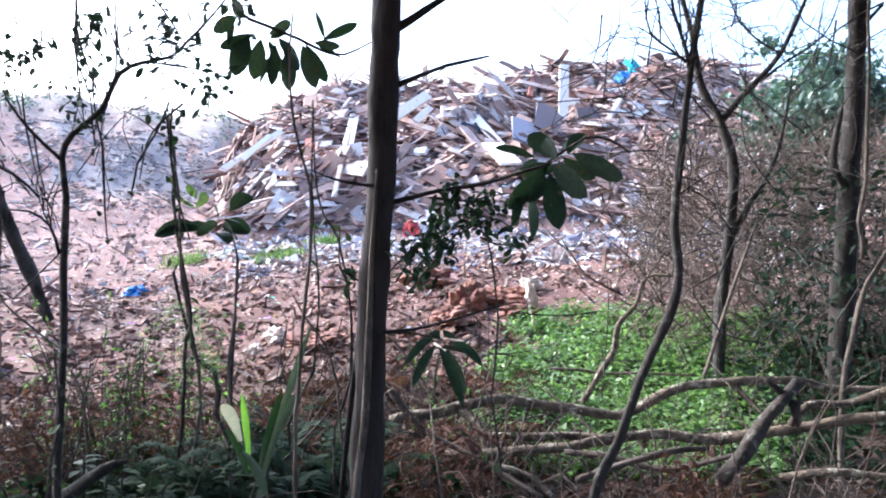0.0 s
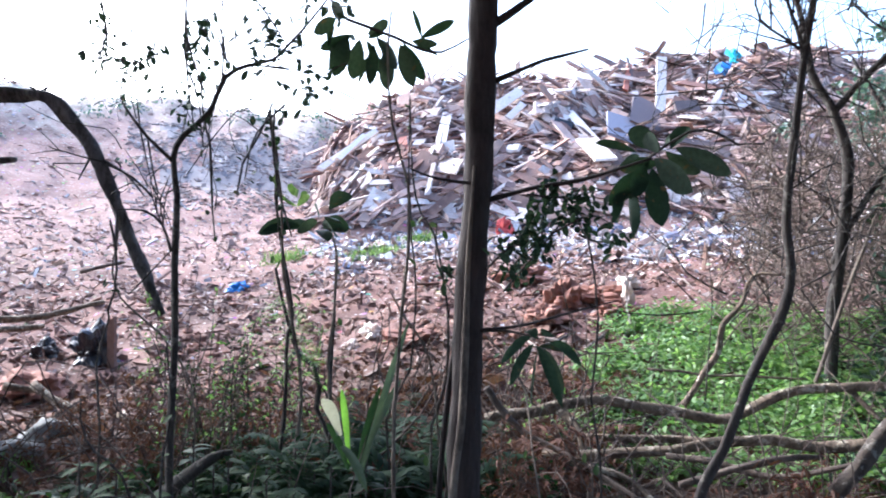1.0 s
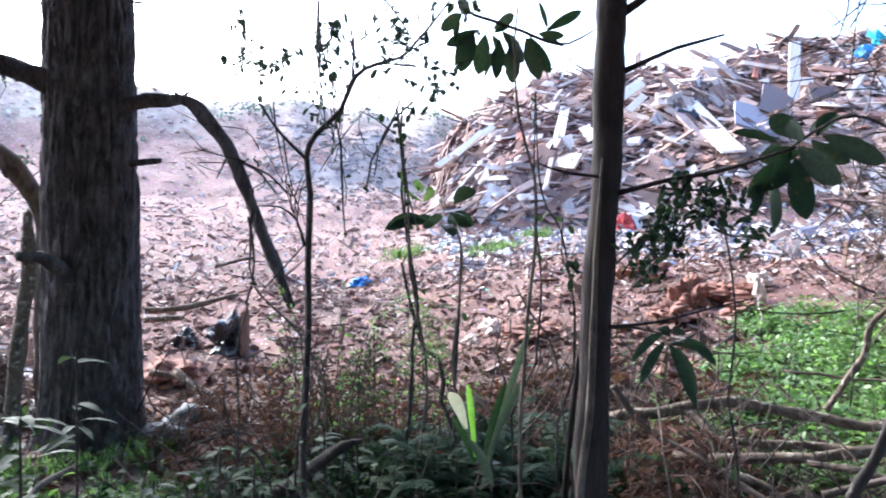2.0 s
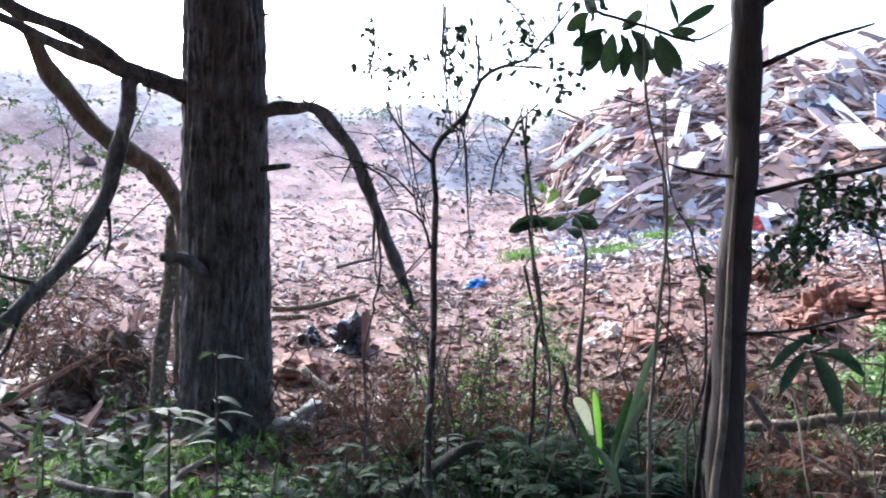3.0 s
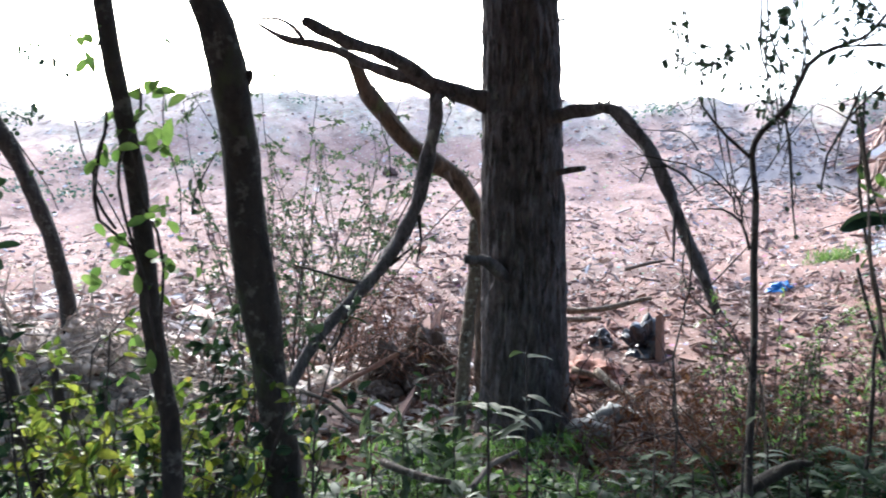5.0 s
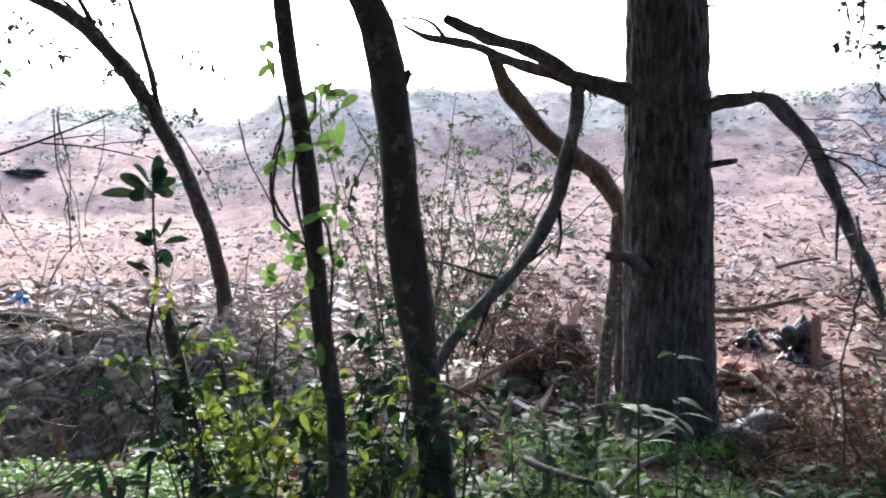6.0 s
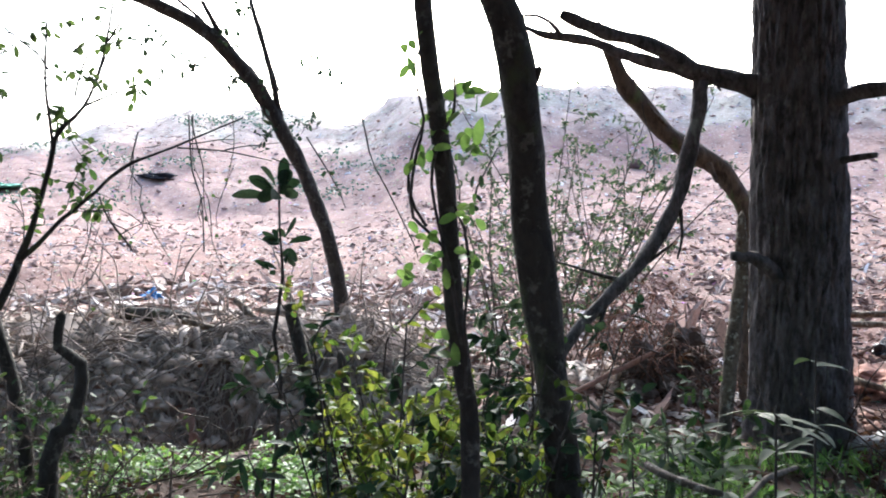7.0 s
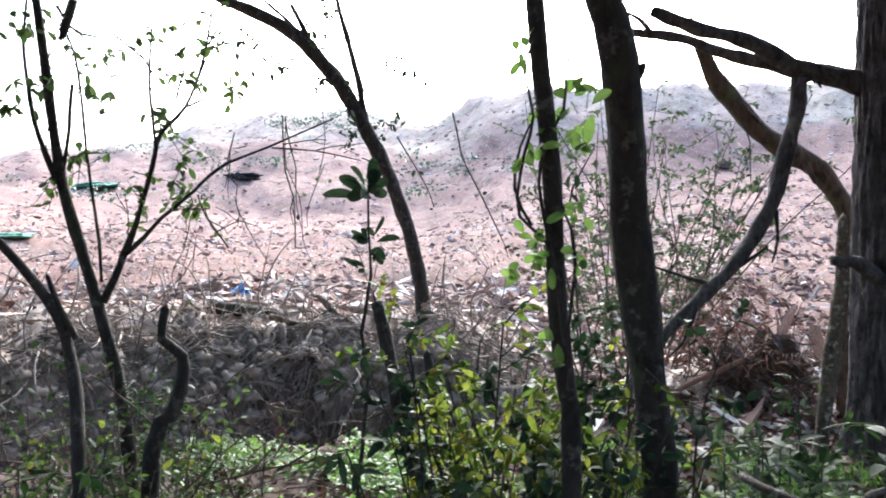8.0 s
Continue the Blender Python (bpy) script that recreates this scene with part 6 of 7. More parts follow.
def shrub(name, label, base, height_m, spread, stems, per, leaf_len, leaf_wide, leaf_mat, stem_mat, seed, lean=(0, 0, 0), leaf_from=0.25, r=0.006, dark_mat=None):
    """Several crooked stems with side twigs and leaves along them."""
    rng = np.random.default_rng(seed)
    ob = thing(name, label, "shrub", base)
    lv, dark = Shape(), Shape()
    for i in range(stems):
        big = 1.25 if dark_mat and i % 3 == 0 else 1.0
        p = np.array(base) + (*rng.normal(0, 0.12, 2) * spread, -0.03)
        d = unit(np.array((*rng.normal(0, 0.13, 2) * spread, 1.0)) + lean)
        pts, L = [p], height_m * rng.uniform(0.55, 1.1)
        for _ in range(5):
            d = unit(d + rng.normal(0, 0.09, 3))
            pts.append(pts[-1] + d * L / 5)
        s = Shape()
        way = tube(s, pts, [r, r * 0.35], 6, L / 20, 0.1, 0.004, i)
        k = len(way)
        for j in range(int(k * leaf_from), k):
            q = way[j, :3]
            e = unit(rng.normal(0, 1, 3) * (1, 1, 0.5) + (0, 0, 0.3))
            tl = 0.14 * height_m ** 0.7 * rng.uniform(0.4, 1.0) * spread ** 0.5
            tube(s, [q, q + e * tl * 0.5 + rng.normal(0, 0.01, 3), q + e * tl], [r * 0.4, r * 0.2], 4, tl / 4)
            u = rng.uniform(0.2, 1.05, per)[:, None]
            leaves(dark if big > 1 else lv, q + e * tl * u, e + rng.normal(0, 0.9, (per, 3)) + (0, 0, -0.25), rng.uniform(0.45, 1.25, per) * leaf_len * big, rng.uniform(0.7, 1.1, per) * leaf_wide * big, rng, 0.2, 0.12, tumble=0.6, fine=leaf_len > 0.041)
        part("stem", s, stem_mat, ob)
    part("leaves", lv, leaf_mat, ob)
    if dark_mat:
        part("leaves", dark, dark_mat, ob, "darker older leaves")
    return ob


shrub("yellow_green_shrub", "leafy shrub with yellow-green backlit leaves", foot((-2.088, 0.865, 0.886)), 1.27, 1.05, 30, 9, 0.043, 0.022, YELLOW, DARK, 1, dark_mat=GLOSSY)
shrub("yellow_green_shrub", "leafy shrub with yellow-green backlit leaves", foot((-2.159, 0.701, 0.881)), 1.2, 0.85, 24, 8, 0.043, 0.021, YELLOW, DARK, 2, dark_mat=GLOSSY)
shrub("yellow_green_shrub", "leafy shrub with yellow-green backlit leaves", foot((-2.463, 1.093, 0.707)), 1.2, 0.8, 24, 8, 0.045, 0.022, YELLOW, DARK, 3, dark_mat=GLOSSY)
shrub("yellow_green_shrub", "sparser yellow-green shrub by the pit", foot((-3.115, -0.398, 0.700)), 0.95, 1.5, 15, 4, 0.045, 0.022, YELLOW, DARK, 4, dark_mat=UNDER)
shrub("yellow_green_shrub", "sparser yellow-green shrub by the pit", foot((-3.717, 0.062, 0.467)), 0.7, 1.6, 9, 1, 0.035, 0.02, YELLOW, DRYTWIG, 5)
for i, (a, r, h) in enumerate(((89, 3.9, 0.8), (94, 3.4, 1.0), (98, 3.2, 0.95), (92, 4.4, 0.7))):
    q = on_ground(a, r)[0]
    shrub("twiggy_shrub", "twiggy shrub with sparse small yellow-green leaves", tuple(q), h, 1.7, 14, 3, 0.042, 0.022, UNDER if i % 2 else SMALL, DRYTWIG, 400 + i, leaf_from=0.15, r=0.004)
shrub("grey_leaved_bush", "tall thin bush with small grey-green leaves", foot((-6.334, 4.434, 0.039)), 3.0, 1.9, 22, 16, 0.055, 0.027, GREY, DRYTWIG, 6, r=0.009)
shrub("grey_leaved_bush", "thin bush with small grey-green leaves", foot((-5.764, 3.497, 0.156)), 2.5, 1.6, 9, 9, 0.06, 0.028, GREY, DRYTWIG, 7, r=0.010)
shrub("broadleaf_plant", "low plant with pale shining narrow leaves", foot((-3.197, 2.889, 0.369)), 0.62, 1.1, 4, 3, 0.12, 0.03, GREY, DARK, 8)
shrub("broadleaf_plant", "low leafy plant at the foot of the pine", foot((-3.385, 3.265, 0.395)), 0.8, 0.8, 3, 3, 0.08, 0.035, UNDER, DARK, 9)
shrub("feathery_shrub", "thin feathery green shrub", foot((-1.793, 4.018, 0.722)), 1.35, 1.0, 9, 5, 0.04, 0.012, HERB, DRYTWIG, 10, leaf_from=0.4)
shrub("feathery_shrub", "thin feathery green shrub", foot((-1.642, 3.907, 0.619)), 1.2, 1.0, 8, 5, 0.035, 0.012, UNDER, BRUSH, 11, leaf_from=0.3)
shrub("rusty_dead_bush", "dead bush with rusty hanging foliage", foot((-5.584, 4.726, 0.411)), 1.0, 1.6, 6, 7, 0.08, 0.01, RUST, DRYTWIG, 12, leaf_from=0.1)
shrub("rusty_dead_bush", "dead rusty fern by the slender tree", foot((-0.148, 3.197, 0.531)), 0.7, 1.2, 9, 9, 0.06, 0.008, RUST, DRYTWIG, 13, leaf_from=0.1)
shrub("rusty_dead_bush", "dead brown brush in front of the dump", foot((-2.000, 4.186, 0.611)), 0.8, 1.8, 12, 7, 0.06, 0.01, RUST, DRYTWIG, 14, leaf_from=0.1)

for i, p in enumerate(((-2.101, 3.783, 0.539), (-2.067, 4.362, 0.469), (-1.652, 4.106, 0.475), (-1.303, 4.019, 0.476), (-1.780, 4.913, 0.465), (-2.881, 4.835, 0.490), (-0.631, 3.669, 0.502), (1.240, 3.273, 0.511), (-3.330, 4.783, 0.376), (-1.202, 4.878, 0.523))):
    shrub("rusty_dead_bush", "dead reddish-brown brush on the forest edge", foot(p), 0.55, 1.8, 8, 7, 0.07, 0.012, RUST, BRUSH, 60 + i, leaf_from=0.05)

for i, (p, h) in enumerate((((-1.734, 3.269, 0.579), 0.62), ((-1.414, 3.092, 0.561), 0.6), ((-1.290, 3.361, 0.529), 0.7), ((-1.592, 3.995, 0.551), 0.55), ((-1.137, 3.939, 0.507), 0.6), ((0.016, 3.300, 0.452), 0.45), ((-2.052, 3.665, 0.601), 0.5), ((-1.951, 2.939, 0.515), 0.6), ((-1.479, 3.765, 0.433), 0.6), ((-1.852, 4.048, 0.415), 0.6), ((-1.015, 3.282, 0.477), 0.62), ((0.883, 3.283, 0.459), 0.35), ((-2.731, 2.483, 0.426), 0.5))):
    shrub("dark_shrub", "low dark shrub of small leaves on the forest floor", foot(p), h * 0.8, 2.2, 6, 3, 0.05, 0.024, UNDER, BRUSH, 150 + i, leaf_from=0.1, r=0.004)
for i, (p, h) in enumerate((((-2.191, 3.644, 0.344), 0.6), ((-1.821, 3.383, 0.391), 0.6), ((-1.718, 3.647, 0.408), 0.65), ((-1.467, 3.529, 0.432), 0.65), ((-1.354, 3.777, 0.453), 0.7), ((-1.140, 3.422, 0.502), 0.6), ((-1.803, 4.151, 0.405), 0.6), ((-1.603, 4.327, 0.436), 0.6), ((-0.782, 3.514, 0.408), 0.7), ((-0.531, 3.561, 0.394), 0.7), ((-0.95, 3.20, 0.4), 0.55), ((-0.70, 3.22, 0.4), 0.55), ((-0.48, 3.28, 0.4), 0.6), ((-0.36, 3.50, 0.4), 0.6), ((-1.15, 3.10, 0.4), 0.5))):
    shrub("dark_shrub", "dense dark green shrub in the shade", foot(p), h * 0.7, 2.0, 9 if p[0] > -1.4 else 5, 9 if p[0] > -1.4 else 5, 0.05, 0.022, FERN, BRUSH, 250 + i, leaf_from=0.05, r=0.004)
for i, (p, h) in enumerate((((-1.884, 4.239, 0.803), 1.05), ((-1.426, 4.307, 0.807), 1.25), ((-1.730, 4.262, 0.863), 1.0), ((-1.236, 4.638, 0.808), 0.9), ((-1.839, 4.270, 0.805), 1.0), ((-1.378, 4.220, 0.782), 0.9), ((-2.092, 4.571, 0.736), 1.1), ((-0.076, 4.399, 0.910), 0.8))):
    shrub("feathery_shrub", "thin feathery shrub with tiny green leaves", foot(p), h, 0.9, 4, 3, 0.035, 0.012, HERB if i % 2 else UNDER, BRUSH, 190 + i, leaf_from=0.35, r=0.004)

SHINE = leafy("pale_shining_leaf", [(0.05, 0.078, 0.048), (0.08, 0.105, 0.07), (0.12, 0.135, 0.10)], 0.3, 0.6, 0.15)


def rosette(label, at, n, length, wide, material, seed, rise=0.7, stem=0.12):
    """A single plant: a short stem and a whorl of long leaves."""
    rng = np.random.default_rng(seed)
    g = np.array(foot(at))
    ob = thing("rosette_plant", label, "plant", tuple(g))
    s = Shape()
    tube(s, [g - (0, 0, 0.02), g + (0.005, 0, stem)], [0.006, 0.004], 6, 0.04)
    part("stem", s, DARK, ob)
    for i in range(n):
        a = i * 2.4 + rng.uniform(-0.3, 0.3)
        s = Shape()
        leaves(s, g + (0, 0, stem * rng.uniform(0.6, 1.0)), (math.cos(a), math.sin(a), rise * rng.uniform(0.5, 1.3)), length * rng.uniform(0.75, 1.15), wide, rng, 0.35, 0.12, tumble=0.2, fine=True)
        part("leaf", s, material, ob)


for i, (p, n, L, w, m, lab) in enumerate((
        ((-2.829, 3.471, 0.234), 9, 0.17, 0.035, LIGHT, "rosette of fresh green leaves in the litter"), ((-2.456, 3.251, 0.284), 5, 0.20, 0.085, UNDER, "low plant with broad dark leaves"),
        ((-3.577, 3.039, 0.430), 8, 0.22, 0.05, UNDER, "plant with narrow drooping leaves"), ((-3.644, 3.264, 0.440), 8, 0.2, 0.045, GREY, "plant with pale shining drooping leaves"),
        ((-3.796, 4.229, 0.245), 8, 0.12, 0.03, LIGHT, "small green plant at the foot of the pine"), ((-2.473, 3.483, 0.249), 6, 0.16, 0.06, GREY, "low plant with pale broad leaves"),
        ((-3.247, 3.134, 0.457), 9, 0.22, 0.05, UNDER, "plant with narrow drooping leaves"), ((-2.728, 3.300, 0.343), 9, 0.18, 0.04, LIGHT, "rosette of fresh green leaves in the litter"),
        ((-3.070, 2.157, 0.518), 7, 0.18, 0.05, GREY, "plant with pale drooping leaves"), ((-3.724, -0.094, 0.624), 9, 0.14, 0.035, LIGHT, "rosette of fresh green leaves"),
        ((-1.407, 3.530, 0.532), 8, 0.13, 0.035, UNDER, "small leafy plant in the undergrowth"), ((-1.082, 3.328, 0.514), 8, 0.14, 0.04, UNDER, "small leafy plant in the undergrowth"),
        ((-2.024, 3.011, 0.513), 7, 0.17, 0.05, GREY, "pale-leaved plant in the litter"), ((-2.350, 2.914, 0.485), 8, 0.2, 0.06, UNDER, "broad-leaved plant in the litter"),
        ((-3.864, 3.166, 0.469), 10, 0.24, 0.05, SHINE, "plant with pale shining drooping leaves"), ((-3.746, 3.448, 0.443), 10, 0.24, 0.05, SHINE, "plant with pale shining drooping leaves"),
        ((-2.162, 3.326, 0.306), 7, 0.17, 0.055, SHINE, "plant with pale shining drooping leaves"), ((-3.906, 2.618, 0.393), 9, 0.16, 0.04, LIGHT, "rosette of fresh green leaves in the litter"), ((-3.586, 2.716, 0.367), 9, 0.15, 0.04, LIGHT, "rosette of fresh green leaves in the litter"), ((-2.656, 2.579, 0.371), 8, 0.2, 0.05, SHINE, "plant with pale shining drooping leaves"),
        ((-1.821, 3.289, 0.325), 7, 0.16, 0.05, LIGHT, "rosette of fresh green leaves in the litter"), ((-1.269, 3.415, 0.361), 8, 0.13, 0.04, LIGHT, "rosette of fresh green leaves in the litter"), ((-1.041, 3.131, 0.515), 8, 0.12, 0.035, SHINE, "small plant with pale grey leaves"), ((-1.202, 3.073, 0.522), 8, 0.12, 0.035, SHINE, "small plant with pale grey leaves"),
        ((0.723, 3.322, 0.446), 7, 0.12, 0.035, HERB, "small green plant among the sticks"), ((1.582, 3.009, 0.547), 8, 0.14, 0.04, HERB, "small green plant among the sticks"))):
    rosette(lab, p, n, L, w, m, 300 + i, 0.7, 0.32 if "drooping" in lab else 0.12)

for i, q in enumerate(((-2.048, 2.058, 0.944), (-2.309, 2.615, 1.043))):
    rosette("tall plant with a whorl of pale drooping leaves", q, 11, 0.17, 0.036, SHINE, 360 + i, 0.25, q[2] - float(height(q[0], q[1])))
for i, q in enumerate(((-1.679, 2.452, 0.597), (-1.785, 2.382, 0.630), (-1.110, 3.045, 0.579), (-1.328, 3.181, 0.609), (-0.861, 3.114, 0.579), (-1.502, 3.219, 0.651), (-1.683, 2.912, 0.571), (-1.060, 3.269, 0.627), (-1.425, 2.706, 0.572), (-0.719, 3.144, 0.616), (-2.012, 3.186, 0.537))):
    h = max(0.1, q[2] - float(height(q[0], q[1])))
    rosette("small plant with grey-green leaves in the dark undergrowth", q, 9, 0.10, 0.036, SHINE if i % 4 == 1 else UNDER, 380 + i, 0.3, h)
    rosette("small plant with grey-green leaves in the dark undergrowth", (q[0] + 0.07, q[1] + 0.05, q[2]), 7, 0.08, 0.032, UNDER if i % 3 else SMALL, 395 + i, 0.3, h * 0.8)

# fine bare twigs high in the view
solo("fine_twigs", tangle(rng, 16, 26, 8, 3.0, 3.8, 1.7, 2.6, 0.0025, 0.4, 0.7, 0.2), DARK, "fine bare twigs hanging before the sky", "twigs", "stuff")
solo("bank_twigs", tangle(rng, 90, 91, 10, 3.2, 5.0, 0.0, 0.6, 0.004, 0.9, 0.4, 0.7), DRYTWIG, "crooked bare twigs over the bank", "twigs", "stuff")
for i, pts in enumerate([[(-1.563, 2.792, 2.452), (-1.548, 2.801, 2.147), (-1.516, 2.818, 1.863), (-1.492, 2.831, 1.678)], [(-1.524, 3.039, 2.514), (-1.568, 3.017, 2.330), (-1.533, 3.035, 2.068)], [(-1.336, 3.017, 2.507), (-1.289, 3.038, 2.203), (-1.345, 3.013, 1.910), (-1.326, 3.022, 1.624)], [(-1.250, 2.946, 2.462), (-1.268, 2.938, 2.180), (-1.322, 2.914, 1.875)], [(-4.213, 0.561, 2.119), (-4.207, 0.596, 1.877), (-4.196, 0.656, 1.495)], [(-3.067, 0.976, 2.035), (-3.044, 1.034, 1.842), (-3.019, 1.093, 1.713), (-2.975, 1.190, 1.473)], [(-3.607, 0.948, 1.967), (-3.577, 1.039, 1.820), (-3.552, 1.107, 1.645)], [(-2.326, 1.059, 1.595), (-2.322, 1.066, 1.679), (-2.291, 1.124, 1.789)], [(-3.600, 2.893, 2.267), (-3.580, 2.916, 2.005), (-3.549, 2.952, 1.775)]]):
    vine("hanging_vine", "thin bare hanging vine before the dump", pts, 0.0035, DARK, 5, 0.035, GLOSSY, False, 340 + i)


def blob(shape, centre, size, rng, rows=7, cols=11):
    """A lumpy clod."""
    ph = rng.uniform(0, 6.3, 6)
    v = []
    for i in range(rows + 1):
        for j in range(cols):
            a, e = 2 * np.pi * j / cols, np.pi * (i / rows - 0.5)
            w = 1 + 0.22 * math.sin(2 * a + ph[0] + 2 * e) + 0.18 * math.sin(3 * a + ph[1] - 4 * e) + 0.15 * math.sin(5 * e + ph[2]) + 0.1 * math.sin(7 * a + ph[3])
            v.append((math.cos(a) * math.cos(e) * w, math.sin(a) * math.cos(e) * w, math.sin(e) * w))
    f = [(i * cols + j, i * cols + (j + 1) % cols, (i + 1) * cols + (j + 1) % cols, (i + 1) * cols + j) for i in range(rows) for j in range(cols)]
    shape.add(np.array(centre) + np.array(v) * size, f)


for name, label, k, az0, az1, r0, r1, lo, hi, mat in (
        ("bank_clods", "grey-brown clods and root mats on the cut bank", 900, 63, 103, 7.4, 9.0, 0.015, 0.06, plain("grey_earth", (0.40, 0.33, 0.275), 0.95, 14)),
        ("bank_lumps", "lumps of torn brown earth on the face of the cut bank", 620, 62, 103, 7.08, 7.75, 0.03, 0.11, plain("torn_earth", (0.44, 0.36, 0.30), 0.95, 16)),
        ("slope_clods", "reddish clods and lumps of tipped soil on the slope", 550, 14, 108, 12, 32, 0.03, 0.10, plain("tipped_soil", (0.40, 0.26, 0.21), 0.95, 6)),
        ("soil_clods", "reddish-brown clods of turned soil", 420, -6, 64, 6.4, 11, 0.03, 0.09, plain("turned_soil", (0.22, 0.115, 0.085), 0.95, 18))):
    s = Shape()
    az, r = rng.uniform(az0, az1, k), rng.uniform(r0, r1, k)
    for q, z in zip(on_ground(az, r), rng.uniform(lo, hi, k)):
        blob(s, q, np.array((z, z * 0.8, z * 0.55)), rng)
    solo(name, s, mat, label, "soil", "stuff")
log("dark fallen branch half hidden in the undergrowth", [(-1.630, 2.995, 0.400), (-1.476, 3.067, 0.521), (-1.355, 3.117, 0.600), (-1.278, 3.146, 0.624)], [0.04, 0.036, 0.03, 0.012], MOSSY, name="dead_branch", seed=64)
log("pale dry stick lying in the leaf litter", [(-2.898, 2.882, 0.228), (-2.943, 3.115, 0.274), (-2.973, 3.354, 0.329)], [0.022, 0.02, 0.016], PALE, name="dead_stick", seed=61)
log("dark mossy stick lying in the herbs", [(-3.157, 2.516, 0.402), (-2.884, 2.513, 0.390), (-2.706, 2.545, 0.393)], [0.026, 0.024, 0.018], LOGDARK, name="dead_stick", seed=62)
log("dark dead stick before the fallen limb", [(-4.268, 2.798, 0.580), (-3.972, 2.870, 0.485), (-3.672, 2.928, 0.381)], [0.018, 0.016, 0.01], LOGDARK, name="dead_stick", seed=63)

# ---- roots, sticks and rags on the cut bank ----
def bank_roots(rng, k, thick, length):
    """Crooked roots that run along the face of the bank and hang from its edge."""
    s = Shape()
    for i in range(k):
        az, r = rng.uniform(62, 102), rng.uniform(7.1, 8.1)
        L, way = length * rng.uniform(0.4, 1.5), rng.choice((-1, 1))
        pts = []
        for u in np.linspace(0, 1, 5):
            q = on_ground(az + way * math.degrees(L * u / r), r)[0] + (0, 0, rng.uniform(0.0, 0.06))
            pts.append(q)
            r = max(7.05, r + rng.normal(-0.05, 0.11))
        tube(s, pts, [thick * rng.uniform(0.5, 1.3), thick * 0.3], 6, 0.05, 0.15, 0.012, i)
    return s


solo("bank_roots", bank_roots(rng, 420, 0.014, 0.75), ROOT, "pale crooked roots running along the cut bank", "roots", "stuff")
solo("thin_bank_roots", bank_roots(rng, 420, 0.008, 0.5), ROOT, "thin brown roots on the face of the cut bank", "roots", "stuff")
for i, pts in enumerate([[(-8.512, 1.106, 0.707), (-8.126, 1.546, 0.581), (-7.700, 2.011, 0.453)], [(-7.580, 1.218, 0.261), (-7.603, 1.594, 0.338), (-7.692, 2.037, 0.436)], [(-7.638, 1.440, 0.343), (-7.948, 1.424, 0.523), (-8.224, 1.567, 0.656)], [(-7.462, 0.654, 0.170), (-7.417, 0.987, 0.202), (-7.281, 1.187, 0.149)], [(-8.687, 1.790, 0.755), (-8.004, 2.039, 0.541), (-7.556, 2.140, 0.309)], [(-7.068, 1.670, -0.046), (-6.984, 1.960, -0.005), (-7.109, 2.218, 0.105)], [(-8.169, 0.629, 0.539), (-8.040, 0.875, 0.487), (-7.688, 1.186, 0.300)], [(-7.865, 2.479, 0.417), (-8.023, 2.918, 0.555), (-8.389, 3.340, 0.723)], [(-8.095, 0.270, 0.461), (-8.277, 0.536, 0.587), (-8.152, 0.784, 0.533)], [(-9.006, 1.736, 0.763), (-8.353, 1.893, 0.599), (-8.048, 1.875, 0.486)]]):
    log("grey exposed root on the cut bank", pts, [0.03, 0.028, 0.014], ROOT, name="exposed_root", seed=70 + i)
for i, pts in enumerate([[(-8.099, 1.145, 0.733), (-7.936, 1.474, 0.639), (-7.630, 1.884, 0.502)],
        [(-7.530, 0.900, 0.198), (-7.457, 1.042, 0.137), (-7.478, 1.212, 0.129)],
        [(-7.481, 1.197, 0.286), (-7.441, 1.395, 0.319), (-7.438, 1.631, 0.360)],
        [(-8.197, 1.680, 0.904), (-7.958, 1.818, 0.734), (-7.714, 1.958, 0.571)],
        [(-7.209, 1.718, -0.073), (-7.110, 1.886, -0.074), (-7.104, 2.072, -0.045)],
        [(-7.882, 1.225, 0.668), (-7.679, 1.224, 0.412), (-7.477, 1.217, 0.129)],
        [(-7.960, 0.686, 0.569), (-7.734, 0.885, 0.469), (-7.789, 1.176, 0.465)],
        [(-8.041, 1.898, 0.809), (-7.860, 2.170, 0.727), (-7.627, 2.243, 0.577)],
        [(-7.751, 1.381, 0.555), (-7.511, 1.542, 0.361), (-7.413, 1.731, 0.283)],
        [(-7.309, 1.918, 0.311), (-7.168, 2.038, 0.114), (-7.084, 2.285, 0.055)],
        [(-7.743, 2.521, 0.665), (-7.456, 2.716, 0.514), (-7.370, 2.924, 0.541)]]):
    log("thick weathered root sticking out of the cut bank", pts, [0.05, 0.045, 0.02], ROOT if i % 3 else LOGWOOD, name="exposed_root", seed=130 + i)
log("mossy log lying on the bank top", [(-8.873, 0.615, 0.783), (-8.840, 0.923, 0.733), (-8.713, 1.673, 0.653)], [0.08, 0.10, 0.07], MOSSY, name="mossy_log", seed=90)
